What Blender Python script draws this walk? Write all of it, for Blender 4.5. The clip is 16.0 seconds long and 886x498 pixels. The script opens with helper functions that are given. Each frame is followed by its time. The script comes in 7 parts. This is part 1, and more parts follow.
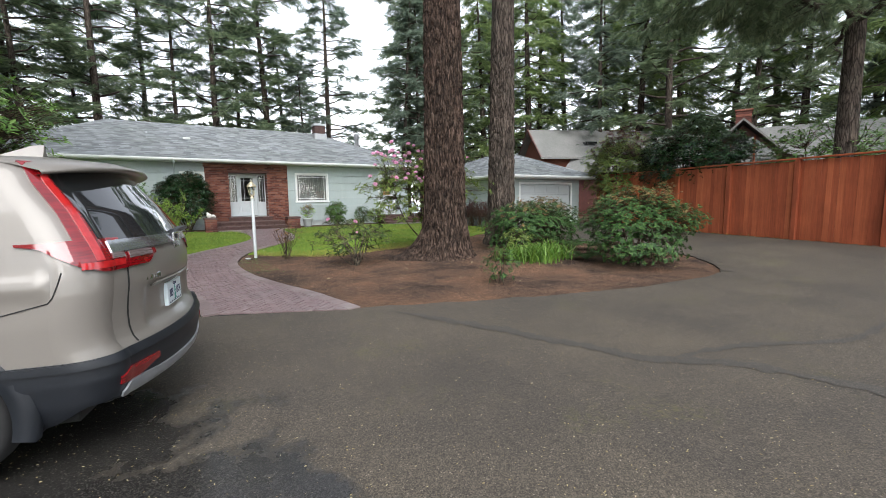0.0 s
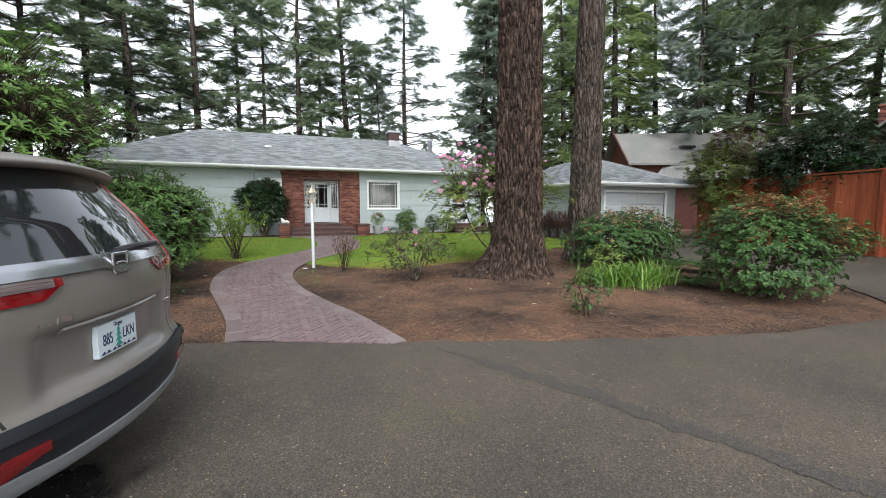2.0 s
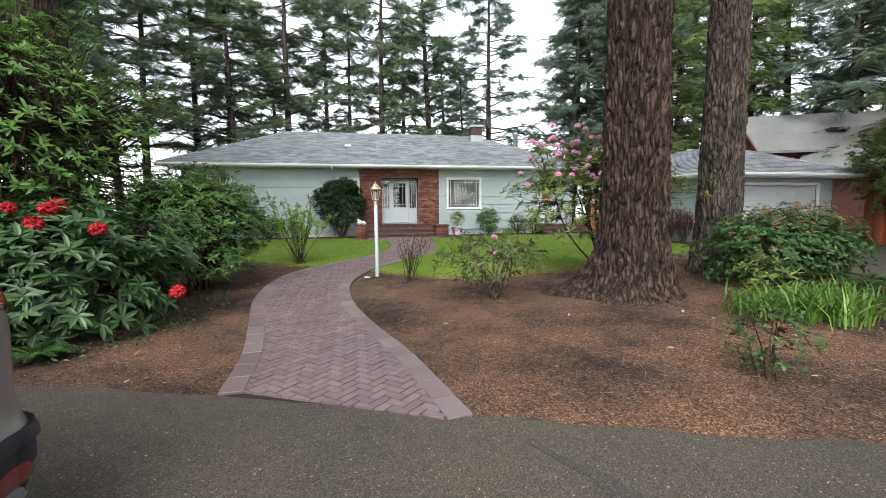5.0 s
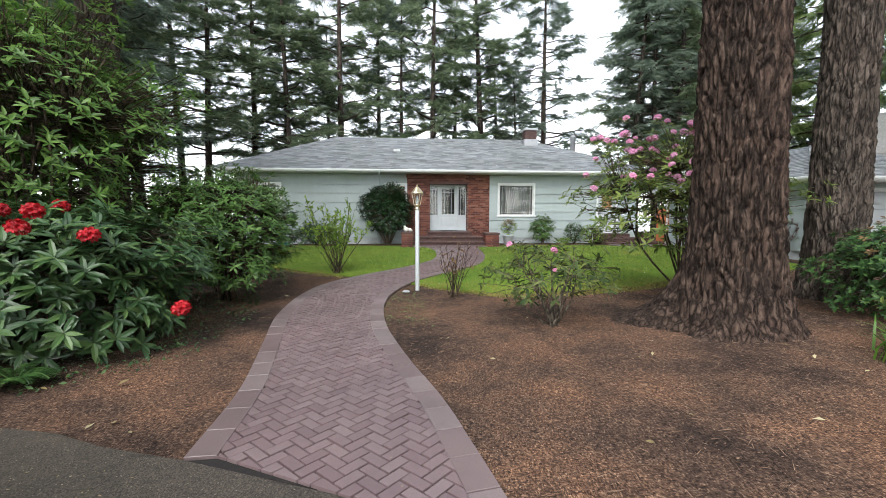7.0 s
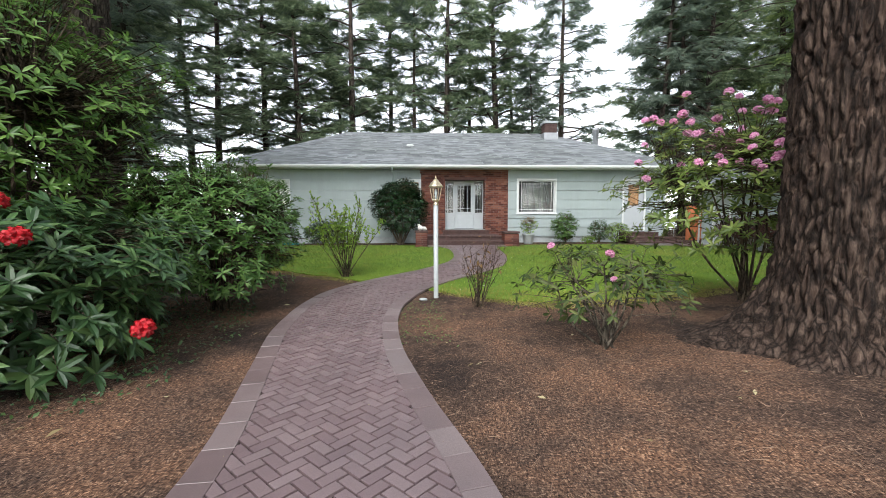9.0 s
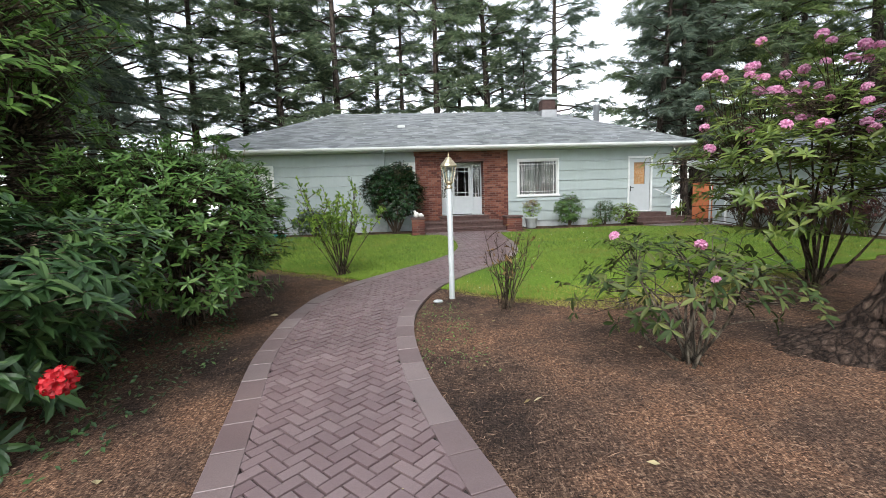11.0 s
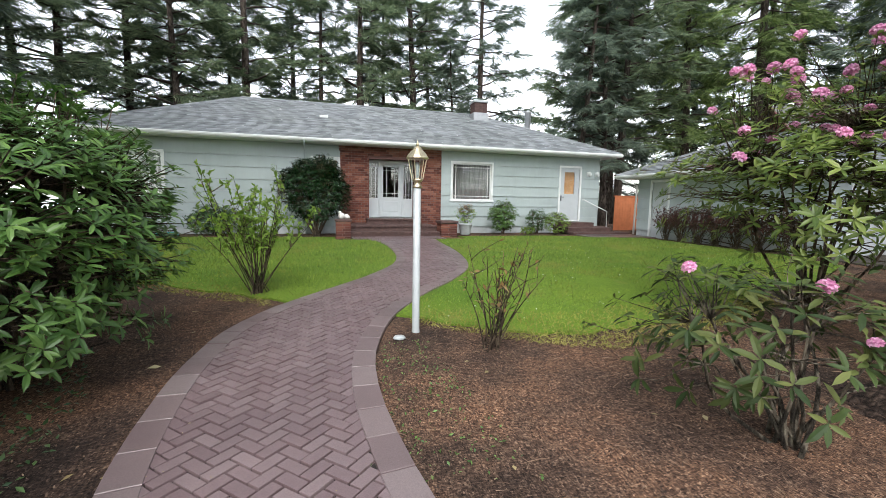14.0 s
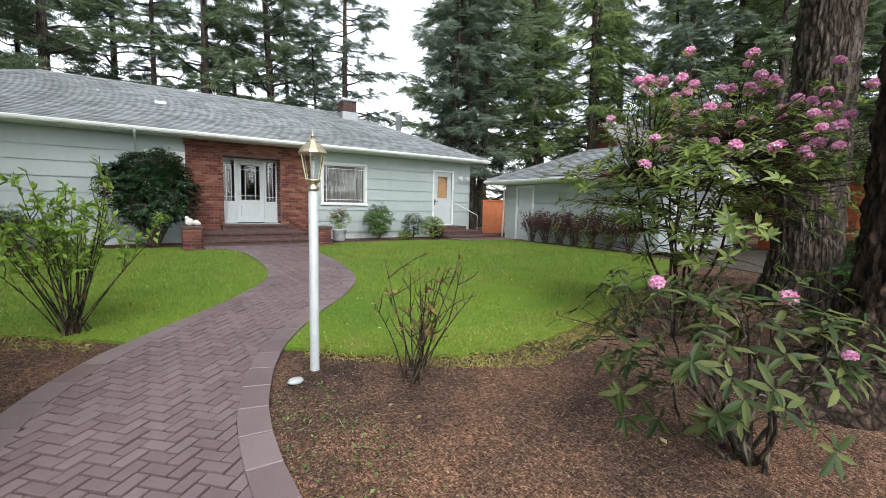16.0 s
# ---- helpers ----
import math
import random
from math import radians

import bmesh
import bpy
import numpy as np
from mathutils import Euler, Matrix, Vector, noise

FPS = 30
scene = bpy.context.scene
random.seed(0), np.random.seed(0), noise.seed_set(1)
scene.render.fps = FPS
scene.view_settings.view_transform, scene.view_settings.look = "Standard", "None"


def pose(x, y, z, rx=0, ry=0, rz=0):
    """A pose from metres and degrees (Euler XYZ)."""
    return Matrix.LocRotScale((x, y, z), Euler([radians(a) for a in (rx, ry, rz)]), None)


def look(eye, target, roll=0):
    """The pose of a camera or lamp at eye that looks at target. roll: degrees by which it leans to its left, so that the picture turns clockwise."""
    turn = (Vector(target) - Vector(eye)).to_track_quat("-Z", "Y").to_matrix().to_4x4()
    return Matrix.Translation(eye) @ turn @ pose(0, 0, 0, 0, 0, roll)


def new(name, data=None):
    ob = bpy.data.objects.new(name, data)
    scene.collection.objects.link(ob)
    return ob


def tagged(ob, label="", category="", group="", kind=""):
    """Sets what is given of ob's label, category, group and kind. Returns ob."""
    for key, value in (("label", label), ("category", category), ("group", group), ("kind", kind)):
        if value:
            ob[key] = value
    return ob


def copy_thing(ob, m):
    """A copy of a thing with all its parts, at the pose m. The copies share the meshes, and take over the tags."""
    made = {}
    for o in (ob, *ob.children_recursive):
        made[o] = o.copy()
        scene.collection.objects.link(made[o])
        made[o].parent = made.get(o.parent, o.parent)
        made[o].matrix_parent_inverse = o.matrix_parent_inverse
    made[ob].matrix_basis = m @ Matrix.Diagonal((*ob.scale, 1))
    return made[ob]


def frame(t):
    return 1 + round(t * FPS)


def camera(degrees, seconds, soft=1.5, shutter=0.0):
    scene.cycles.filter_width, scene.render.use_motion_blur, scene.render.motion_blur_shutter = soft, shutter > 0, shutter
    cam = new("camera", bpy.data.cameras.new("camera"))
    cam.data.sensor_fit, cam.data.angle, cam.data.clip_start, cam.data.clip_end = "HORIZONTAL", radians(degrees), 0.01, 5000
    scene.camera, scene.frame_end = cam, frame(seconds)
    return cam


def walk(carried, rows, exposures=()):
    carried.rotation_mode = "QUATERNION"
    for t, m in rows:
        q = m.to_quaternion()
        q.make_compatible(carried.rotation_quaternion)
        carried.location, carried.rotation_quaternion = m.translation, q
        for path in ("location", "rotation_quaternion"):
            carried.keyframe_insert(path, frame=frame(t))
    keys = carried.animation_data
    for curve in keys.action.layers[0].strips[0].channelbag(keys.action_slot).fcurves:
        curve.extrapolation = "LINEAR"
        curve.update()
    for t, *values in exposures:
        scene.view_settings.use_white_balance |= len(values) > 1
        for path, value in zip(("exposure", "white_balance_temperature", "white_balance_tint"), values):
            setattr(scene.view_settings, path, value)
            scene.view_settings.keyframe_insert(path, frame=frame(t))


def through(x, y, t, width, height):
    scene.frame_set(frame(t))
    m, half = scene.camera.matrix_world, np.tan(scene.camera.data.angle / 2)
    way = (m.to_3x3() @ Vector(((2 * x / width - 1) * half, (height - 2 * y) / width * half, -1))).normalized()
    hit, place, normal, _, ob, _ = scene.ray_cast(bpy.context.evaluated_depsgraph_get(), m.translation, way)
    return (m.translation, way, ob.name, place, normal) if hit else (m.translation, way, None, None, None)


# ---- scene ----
cam = camera(91.9, 16.0, 0.7)
EXPOSURE = 1.64
PATH = [
    (0, (0.164, 0.33, 1.405), (1.235, 2.003, 1.177), -0.7),
    (0.5, (0.355, 0.568, 1.419), (1.216, 2.359, 1.197), -0.9),
    (1, (0.526, 0.836, 1.411), (1.363, 2.642, 1.21), -0.9),
    (1.5, (0.682, 1.081, 1.406), (1.533, 2.88, 1.208), -1.3),
    (2, (0.852, 1.303, 1.419), (1.621, 3.14, 1.23), -0.0),
    (2.5, (0.979, 1.559, 1.41), (1.711, 3.412, 1.239), -0.2),
    (3, (1.083, 1.835, 1.405), (1.714, 3.723, 1.217), -1.4),
    (3.5, (1.21, 2.076, 1.408), (1.72, 4.0, 1.211), -1.7),
    (3.7, (1.257, 2.169, 1.391), (1.732, 4.102, 1.193), -1.7),
    (5.8, (1.558, 3.322, 1.391), (1.906, 5.284, 1.211), -0.1),
    (6, (1.58, 3.419, 1.38), (1.9, 5.386, 1.204), -0.3),
    (6.5, (1.661, 3.636, 1.386), (1.907, 5.615, 1.236), -0.4),
    (7, (1.687, 3.822, 1.384), (1.852, 5.809, 1.23), 0.1),
    (7.5, (1.66, 4.026, 1.383), (1.789, 6.016, 1.224), -0.5),
    (8, (1.644, 4.23, 1.377), (1.755, 6.22, 1.209), -0.8),
    (8.5, (1.653, 4.499, 1.378), (1.739, 6.492, 1.229), -0.5),
    (9, (1.613, 4.777, 1.356), (1.721, 6.767, 1.195), -0.1),
    (9.2, (1.591, 4.896, 1.357), (1.723, 6.883, 1.176), -0.0),
    (11.3, (1.292, 5.976, 1.365), (1.439, 7.957, 1.134), -2.1),
    (11.5, (1.272, 6.073, 1.387), (1.408, 8.056, 1.17), -2.3),
    (12, (1.202, 6.313, 1.379), (1.344, 8.296, 1.161), -1.8),
    (12.5, (1.101, 6.574, 1.377), (1.382, 8.541, 1.158), -0.9),
    (13, (1.057, 6.799, 1.371), (1.366, 8.762, 1.144), -0.4),
    (13.5, (1.033, 7.008, 1.374), (1.406, 8.96, 1.146), 0.7),
    (14, (0.96, 7.208, 1.379), (1.515, 9.117, 1.154), 1.0),
    (14.5, (0.913, 7.383, 1.387), (1.645, 9.231, 1.165), 1.0),
    (15, (0.915, 7.597, 1.39), (1.764, 9.399, 1.213), 1.0),
    (15.5, (0.899, 7.778, 1.376), (1.888, 9.507, 1.194), 1.5),
    (16, (0.841, 7.947, 1.393), (1.96, 9.593, 1.195), 1.2),
]
walk(cam, [(t, look(eye, target, roll)) for t, eye, target, roll in PATH], [(0.0, EXPOSURE), (16.0, EXPOSURE)])

# ---- world, sun ----
world = bpy.data.worlds.new("overcast_sky")
scene.world = world
world.use_nodes = True
wn, wl = world.node_tree.nodes, world.node_tree.links
sky = wn.new("ShaderNodeTexSky")
sky.sky_type, sky.sun_disc = "NISHITA", False
sky.sun_elevation, sky.sun_rotation = radians(45), radians(200)
sky.air_density, sky.dust_density, sky.ozone_density = 1.0, 0.6, 1.0
grey = wn.new("ShaderNodeHueSaturation")
grey.inputs["Saturation"].default_value = 0.3
wl.new(sky.outputs[0], grey.inputs["Color"])
wl.new(grey.outputs[0], wn["Background"].inputs["Color"])
wn["Background"].inputs["Strength"].default_value = 0.15
sun = new("sun", bpy.data.lights.new("sun", "SUN"))
sun.data.energy, sun.data.angle, sun.data.color = 1.45, radians(50), (1.0, 0.985, 0.965)
sun.matrix_world = look((0, 0, 30), (0.34 * 20, 0.94 * 20, 30 - 20))


# ---- mesh building ----
class Geo:
    """Collects vertices and triangles, then makes one mesh."""

    def __init__(self):
        self.v, self.f, self.n = [], [], 0

    def add(self, v, f):
        v = np.asarray(v, float).reshape(-1, 3)
        f = np.asarray(f, int).reshape(-1, 3)
        self.v.append(v)
        self.f.append(f + self.n)
        self.n += len(v)

    def quad(self, a, b, c, d):
        self.add([a, b, c, d], [(0, 1, 2), (0, 2, 3)])

    def poly(self, pts):
        self.add(pts, [(0, i, i + 1) for i in range(1, len(pts) - 1)])

    def box(self, x0, x1, y0, y1, z0, z1, c=0.0):
        c = min(c, (x1 - x0) * 0.4, (y1 - y0) * 0.4, (z1 - z0) * 0.4)
        if c <= 0:
            v = [(x, y, z) for x in (x0, x1) for y in (y0, y1) for z in (z0, z1)]
            q = [(0, 1, 3, 2), (4, 6, 7, 5), (0, 4, 5, 1), (2, 3, 7, 6), (0, 2, 6, 4), (1, 5, 7, 3)]
            self.add(v, [t for a, b, d, e in q for t in ((a, b, d), (a, d, e))])
            return
        lo, hi = np.array([x0, y0, z0]), np.array([x1, y1, z1])
        v, ids = [], {}
        for s in np.ndindex(2, 2, 2):
            for k in range(3):
                p = [(hi[j] if s[j] else lo[j]) + (0 if j == k else (-c if s[j] else c)) for j in range(3)]
                ids[s, k] = len(v)
                v.append(p)
        f = []
        for k in range(3):
            a, b = (k + 1) % 3, (k + 2) % 3
            for side in (0, 1):
                r = []
                for sa, sb in ((0, 0), (1, 0), (1, 1), (0, 1)):
                    s = [0, 0, 0]
                    s[k], s[a], s[b] = side, sa, sb
                    r.append(ids[tuple(s), k])
                if not side:
                    r.reverse()
                f += [(r[0], r[1], r[2]), (r[0], r[2], r[3])]
            for sa in (0, 1):
                for sb in (0, 1):
                    s0, s1 = [0, 0, 0], [0, 0, 0]
                    s0[a] = s1[a] = sa
                    s0[b] = s1[b] = sb
                    s1[k] = 1
                    s0, s1 = tuple(s0), tuple(s1)
                    r = [ids[s0, a], ids[s1, a], ids[s1, b], ids[s0, b]]
                    if sa != sb:
                        r.reverse()
                    f += [(r[0], r[2], r[1]), (r[0], r[3], r[2])]
        for s in np.ndindex(2, 2, 2):
            r = [ids[s, 0], ids[s, 1], ids[s, 2]]
            if sum(s) % 2 == 0:
                r.reverse()
            f.append(tuple(r))
        self.add(v, f)

    def tube(self, pts, radii, sides=6, cap=True):
        pts = np.asarray(pts, float)
        n = len(pts)
        radii = np.broadcast_to(np.asarray(radii, float), (n,))
        t = np.gradient(pts, axis=0)
        t /= np.maximum(np.linalg.norm(t, axis=1, keepdims=True), 1e-9)
        ref = np.where(np.abs(t[:, 2:3]) > 0.9, [[1.0, 0, 0]], [[0, 0, 1.0]])
        a = np.cross(t, ref)
        a /= np.maximum(np.linalg.norm(a, axis=1, keepdims=True), 1e-9)
        b = np.cross(t, a)
        ang = np.arange(sides) * 2 * math.pi / sides
        ring = pts[:, None] + radii[:, None, None] * (np.cos(ang)[None, :, None] * a[:, None] + np.sin(ang)[None, :, None] * b[:, None])
        f = []
        for i in range(n - 1):
            for j in range(sides):
                k = (j + 1) % sides
                p, q, r, s = i * sides + j, i * sides + k, (i + 1) * sides + k, (i + 1) * sides + j
                f += [(p, r, q), (p, s, r)]
        v = list(ring.reshape(-1, 3))
        if cap:
            v += [pts[0], pts[-1]]
            for j in range(sides):
                k = (j + 1) % sides
                f += [(n * sides, j, k), (n * sides + 1, (n - 1) * sides + k, (n - 1) * sides + j)]
        self.add(v, f)

    def lathe(self, prof, x=0, y=0, sides=20):
        prof = np.asarray(prof, float)
        ang = np.arange(sides) * 2 * math.pi / sides
        v = np.stack([x + prof[:, 0:1] * np.cos(ang), y + prof[:, 0:1] * np.sin(ang), np.broadcast_to(prof[:, 1:2], (len(prof), sides))], -1).reshape(-1, 3)
        f = []
        for i in range(len(prof) - 1):
            for j in range(sides):
                k = (j + 1) % sides
                p, q, r, s = i * sides + j, i * sides + k, (i + 1) * sides + k, (i + 1) * sides + j
                f += [(p, q, r), (p, r, s)]
        self.add(v, f)

    def grid(self, pts):
        """A sheet from an array of shape rows x columns x 3."""
        r, c = pts.shape[:2]
        i = (np.arange(r - 1)[:, None] * c + np.arange(c - 1)[None]).ravel()
        self.add(pts.reshape(-1, 3), np.concatenate([np.stack([i, i + 1, i + c + 1], 1), np.stack([i, i + c + 1, i + c], 1)]))

    def stamp(self, tv, tf, o, d, up, s):
        """Copies of a template (length along x) at places o, pointing along d, with face normals near up, scaled by s."""
        o, d, up = (np.asarray(a, float) for a in (o, d, up))
        if len(o) == 0:
            return
        d = d / np.maximum(np.linalg.norm(d, axis=1, keepdims=True), 1e-9)
        side = np.cross(up, d)
        side /= np.maximum(np.linalg.norm(side, axis=1, keepdims=True), 1e-9)
        nz = np.cross(d, side)
        s = np.broadcast_to(np.asarray(s, float), (len(o),))[:, None, None]
        v = o[:, None] + s * (tv[None, :, 0:1] * d[:, None] + tv[None, :, 1:2] * side[:, None] + tv[None, :, 2:3] * nz[:, None])
        f = tf[None] + (np.arange(len(o)) * len(tv))[:, None, None]
        self.add(v.reshape(-1, 3), f.reshape(-1, 3))

    def shift(self, dx, dy, dz):
        self.v = [v - np.array([dx, dy, dz]) for v in self.v]
        return self

    def mesh(self, name, material, smooth=False):
        me = bpy.data.meshes.new(name)
        v, f = np.concatenate(self.v), np.concatenate(self.f)
        me.vertices.add(len(v))
        me.loops.add(len(f) * 3)
        me.polygons.add(len(f))
        me.vertices.foreach_set("co", v.astype(np.float32).ravel())
        me.loops.foreach_set("vertex_index", f.astype(np.int32).ravel())
        me.polygons.foreach_set("loop_start", np.arange(len(f), dtype=np.int32) * 3)
        me.polygons.foreach_set("use_smooth", np.full(len(f), smooth))
        me.materials.append(material)
        me.update(calc_edges=True)
        return me


def thing(name, label, category, x=0, y=0, z=0, rz=0, group="", kind=""):
    ob = new(name)
    ob.empty_display_size = 0.2
    ob.matrix_basis = pose(x, y, z, 0, 0, rz)
    return tagged(ob, label, category, group, kind)


def part(name, geo, material, parent, label="", smooth=False, at=None):
    """One mesh object under a thing or part; geo is a Geo or a ready mesh."""
    me = geo.mesh(name, material, smooth) if isinstance(geo, Geo) else geo
    ob = new(name, me)
    ob.parent = parent
    if at is not None:
        ob.matrix_basis = at
    return tagged(ob, label)


def solo(name, geo, material, label, category, group="", kind="", smooth=False):
    return tagged(new(name, geo.mesh(name, material, smooth)), label, category, group, kind)


def clip(poly, convex):
    """A polygon cut down to a convex one that runs anticlockwise."""
    out = list(poly)
    for i in range(len(convex)):
        (ax, ay), (bx, by) = convex[i], convex[(i + 1) % len(convex)]
        src, out = out, []
        if not src:
            break
        side = [(bx - ax) * (p[1] - ay) - (by - ay) * (p[0] - ax) for p in src]
        for j in range(len(src)):
            p, q, s, t = src[j - 1], src[j], side[j - 1], side[j]
            if (s >= 0) != (t >= 0):
                k = s / (s - t)
                out.append((p[0] + k * (q[0] - p[0]), p[1] + k * (q[1] - p[1])))
            if t >= 0:
                out.append(q)
    return out


def area(p):
    return 0.5 * sum(p[i - 1][0] * p[i][1] - p[i][0] * p[i - 1][1] for i in range(len(p)))


def inside(x, y, poly):
    """Which of the points lie in the polygon."""
    r = np.zeros(np.shape(x), bool)
    for i in range(len(poly)):
        (ax, ay), (bx, by) = poly[i - 1], poly[i]
        if ay == by:
            continue
        r ^= ((ay > y) != (by > y)) & (x < (bx - ax) * (y - ay) / (by - ay) + ax)
    return r


def curve(pts, n):
    """A smooth line of n points through the given ones."""
    p = np.asarray(pts, float)
    p = np.concatenate([[2 * p[0] - p[1]], p, [2 * p[-1] - p[-2]]])
    seg = np.linspace(0, len(pts) - 1 - 1e-9, n)
    out = []
    for s in seg:
        i = int(s)
        t = s - i
        a, b, c, d = p[i], p[i + 1], p[i + 2], p[i + 3]
        out.append(0.5 * (2 * b + (c - a) * t + (2 * a - 5 * b + 4 * c - d) * t * t + (3 * b - a - 3 * c + d) * t ** 3))
    return np.array(out)


def ease(a):
    a = np.clip(a, 0, 1)
    return a * a * (3 - 2 * a)


def gz(x, y):
    """Height of the ground."""
    x, y = np.asarray(x, float), np.asarray(y, float)
    z = np.maximum(0.2 * ease((y - 7) / 8), 0.15 * ease((x - 9) / 6))
    z = z + 0.16 * np.exp(-((x - 6.4) ** 2 / 9 + (y - 7.6) ** 2 / 5))
    return z - 16 * ease((y - 37) / 16)


def G(x, y):
    return float(gz(x, y))


def sheet(poly, lift, step, edge_drop=0.0):
    """A ground covering over a polygon, laid on the ground."""
    g = Geo()
    if area(poly) < 0:
        poly = poly[::-1]
    xs, ys = [p[0] for p in poly], [p[1] for p in poly]
    for i in range(math.floor(min(xs) / step), math.ceil(max(xs) / step)):
        for j in range(math.floor(min(ys) / step), math.ceil(max(ys) / step)):
            x, y = i * step, j * step
            c = clip(poly, [(x, y), (x + step, y), (x + step, y + step), (x, y + step)])
            if len(c) > 2 and area(c) > 1e-5:
                if len(c) > 4:
                    tris = fan(c)
                else:
                    tris = [(0, k, k + 1) for k in range(1, len(c) - 1)]
                g.add([(px, py, G(px, py) + lift) for px, py in c], tris)
    v, f = np.concatenate(g.v), np.concatenate(g.f)
    _, first, inv = np.unique(np.round(v, 4), axis=0, return_index=True, return_inverse=True)
    g.v, g.f, g.n = [v[first]], [inv.reshape(-1)[f]], len(first)
    if edge_drop:
        for i in range(len(poly)):
            a, b = poly[i - 1], poly[i]
            za, zb = G(*a) + lift, G(*b) + lift
            g.quad((*a, za), (*a, za - edge_drop), (*b, zb - edge_drop), (*b, zb))
    return g


def fan(c):
    """Triangles of a small polygon that may be bent inwards."""
    from mathutils.geometry import tessellate_polygon
    return [t if (c[t[1]][0] - c[t[0]][0]) * (c[t[2]][1] - c[t[0]][1]) > (c[t[1]][1] - c[t[0]][1]) * (c[t[2]][0] - c[t[0]][0]) else (t[0], t[2], t[1])
            for t in tessellate_polygon([[Vector((p[0], p[1], 0)) for p in c]])]


# ---- materials ----
class Mat:
    """A small builder of node materials."""

    def __init__(self, name, rough=0.6, metal=0.0, spec=0.5):
        self.m = bpy.data.materials.new(name)
        self.m.use_nodes = True
        self.t = self.m.node_tree
        self.b = self.t.nodes["Principled BSDF"]
        self.b.inputs["Roughness"].default_value = rough
        self.b.inputs["Metallic"].default_value = metal
        self.b.inputs["Specular IOR Level"].default_value = spec
        self.co = None

    def node(self, kind, **kw):
        n = self.t.nodes.new(kind)
        for k, v in kw.items():
            n.inputs[k.replace("_", " ")].default_value = v
        return n

    def link(self, a, b):
        self.t.links.new(a, b)

    def place(self, scale=(1, 1, 1), world_space=True):
        """World or object coordinates, scaled."""
        m = self.node("ShaderNodeMapping")
        m.inputs["Scale"].default_value = scale
        src = self.node("ShaderNodeNewGeometry").outputs["Position"] if world_space else self.node("ShaderNodeTexCoord").outputs["Object"]
        self.link(src, m.inputs["Vector"])
        return m.outputs[0]

    def noise(self, scale, detail=4.0, rough=0.6, stretch=(1, 1, 1), world_space=True):
        n = self.node("ShaderNodeTexNoise", Scale=scale, Detail=detail, Roughness=rough)
        self.link(self.place(stretch, world_space), n.inputs["Vector"])
        return n.outputs["Fac"]

    def cells(self, scale, stretch=(1, 1, 1), feature="F1", world_space=True, out="Distance"):
        n = self.node("ShaderNodeTexVoronoi", Scale=scale)
        n.feature = feature
        self.link(self.place(stretch, world_space), n.inputs["Vector"])
        return n.outputs[out]

    def ramp(self, fac, stops):
        r = self.node("ShaderNodeValToRGB")
        e = r.color_ramp.elements
        while len(e) < len(stops):
            e.new(0.5)
        for k, (p, c) in zip(e, stops):
            k.position = p
            k.color = (*(c if hasattr(c, "__len__") else (c, c, c)), 1)
        self.link(fac, r.inputs[0])
        return r.outputs[0]

    def mix(self, a, b, fac=0.5, mode="MIX"):
        n = self.node("ShaderNodeMix")
        n.data_type, n.blend_type = "RGBA", mode
        ins = {s.identifier: s for s in n.inputs}
        for key, v in (("Factor_Float", fac), ("A_Color", a), ("B_Color", b)):
            if hasattr(v, "is_linked"):
                self.link(v, ins[key])
            elif key == "Factor_Float":
                ins[key].default_value = v
            else:
                ins[key].default_value = (*v, 1)
        return {s.identifier: s for s in n.outputs}["Result_Color"]

    def math(self, op, a, b=0.0):
        n = self.node("ShaderNodeMath")
        n.operation = op
        for i, v in enumerate((a, b)):
            if hasattr(v, "is_linked"):
                self.link(v, n.inputs[i])
            else:
                n.inputs[i].default_value = v
        return n.outputs[0]

    def rand(self):
        return self.node("ShaderNodeObjectInfo").outputs["Random"]

    def island(self):
        return self.node("ShaderNodeNewGeometry").outputs["Random Per Island"]

    def color(self, c):
        if hasattr(c, "is_linked"):
            self.link(c, self.b.inputs["Base Color"])
        else:
            self.b.inputs["Base Color"].default_value = (*c, 1)
        return self

    def rough(self, c):
        self.link(c, self.b.inputs["Roughness"])
        return self

    def bump(self, h, strength=0.5, dist=0.01):
        n = self.node("ShaderNodeBump", Strength=strength, Distance=dist)
        self.link(h, n.inputs["Height"])
        old = self.b.inputs["Normal"].links
        if old:
            self.link(old[0].from_socket, n.inputs["Normal"])
        self.link(n.outputs[0], self.b.inputs["Normal"])
        return self

    def leafy(self, amount=0.3):
        """Lets some light through, as thin leaves do."""
        tr = self.node("ShaderNodeBsdfTranslucent")
        src = self.b.inputs["Base Color"].links
        if src:
            self.link(src[0].from_socket, tr.inputs["Color"])
        mx = self.node("ShaderNodeMixShader", Fac=amount)
        self.link(self.b.outputs[0], mx.inputs[1])
        self.link(tr.outputs[0], mx.inputs[2])
        self.link(mx.outputs[0], self.t.nodes["Material Output"].inputs["Surface"])
        return self


def plain(name, c, rough=0.5, metal=0.0, var=0.12, scale=6.0, bump=0.0):
    """A painted or simple surface with faint mottling."""
    m = Mat(name, rough, metal)
    n = m.noise(scale, 5)
    lo, hi = tuple(v * (1 - var) for v in c), tuple(min(1, v * (1 + var)) for v in c)
    m.color(m.ramp(n, [(0.3, lo), (0.7, hi)]))
    if bump:
        m.bump(m.noise(scale * 25, 3), bump, 0.004)
    return m.m


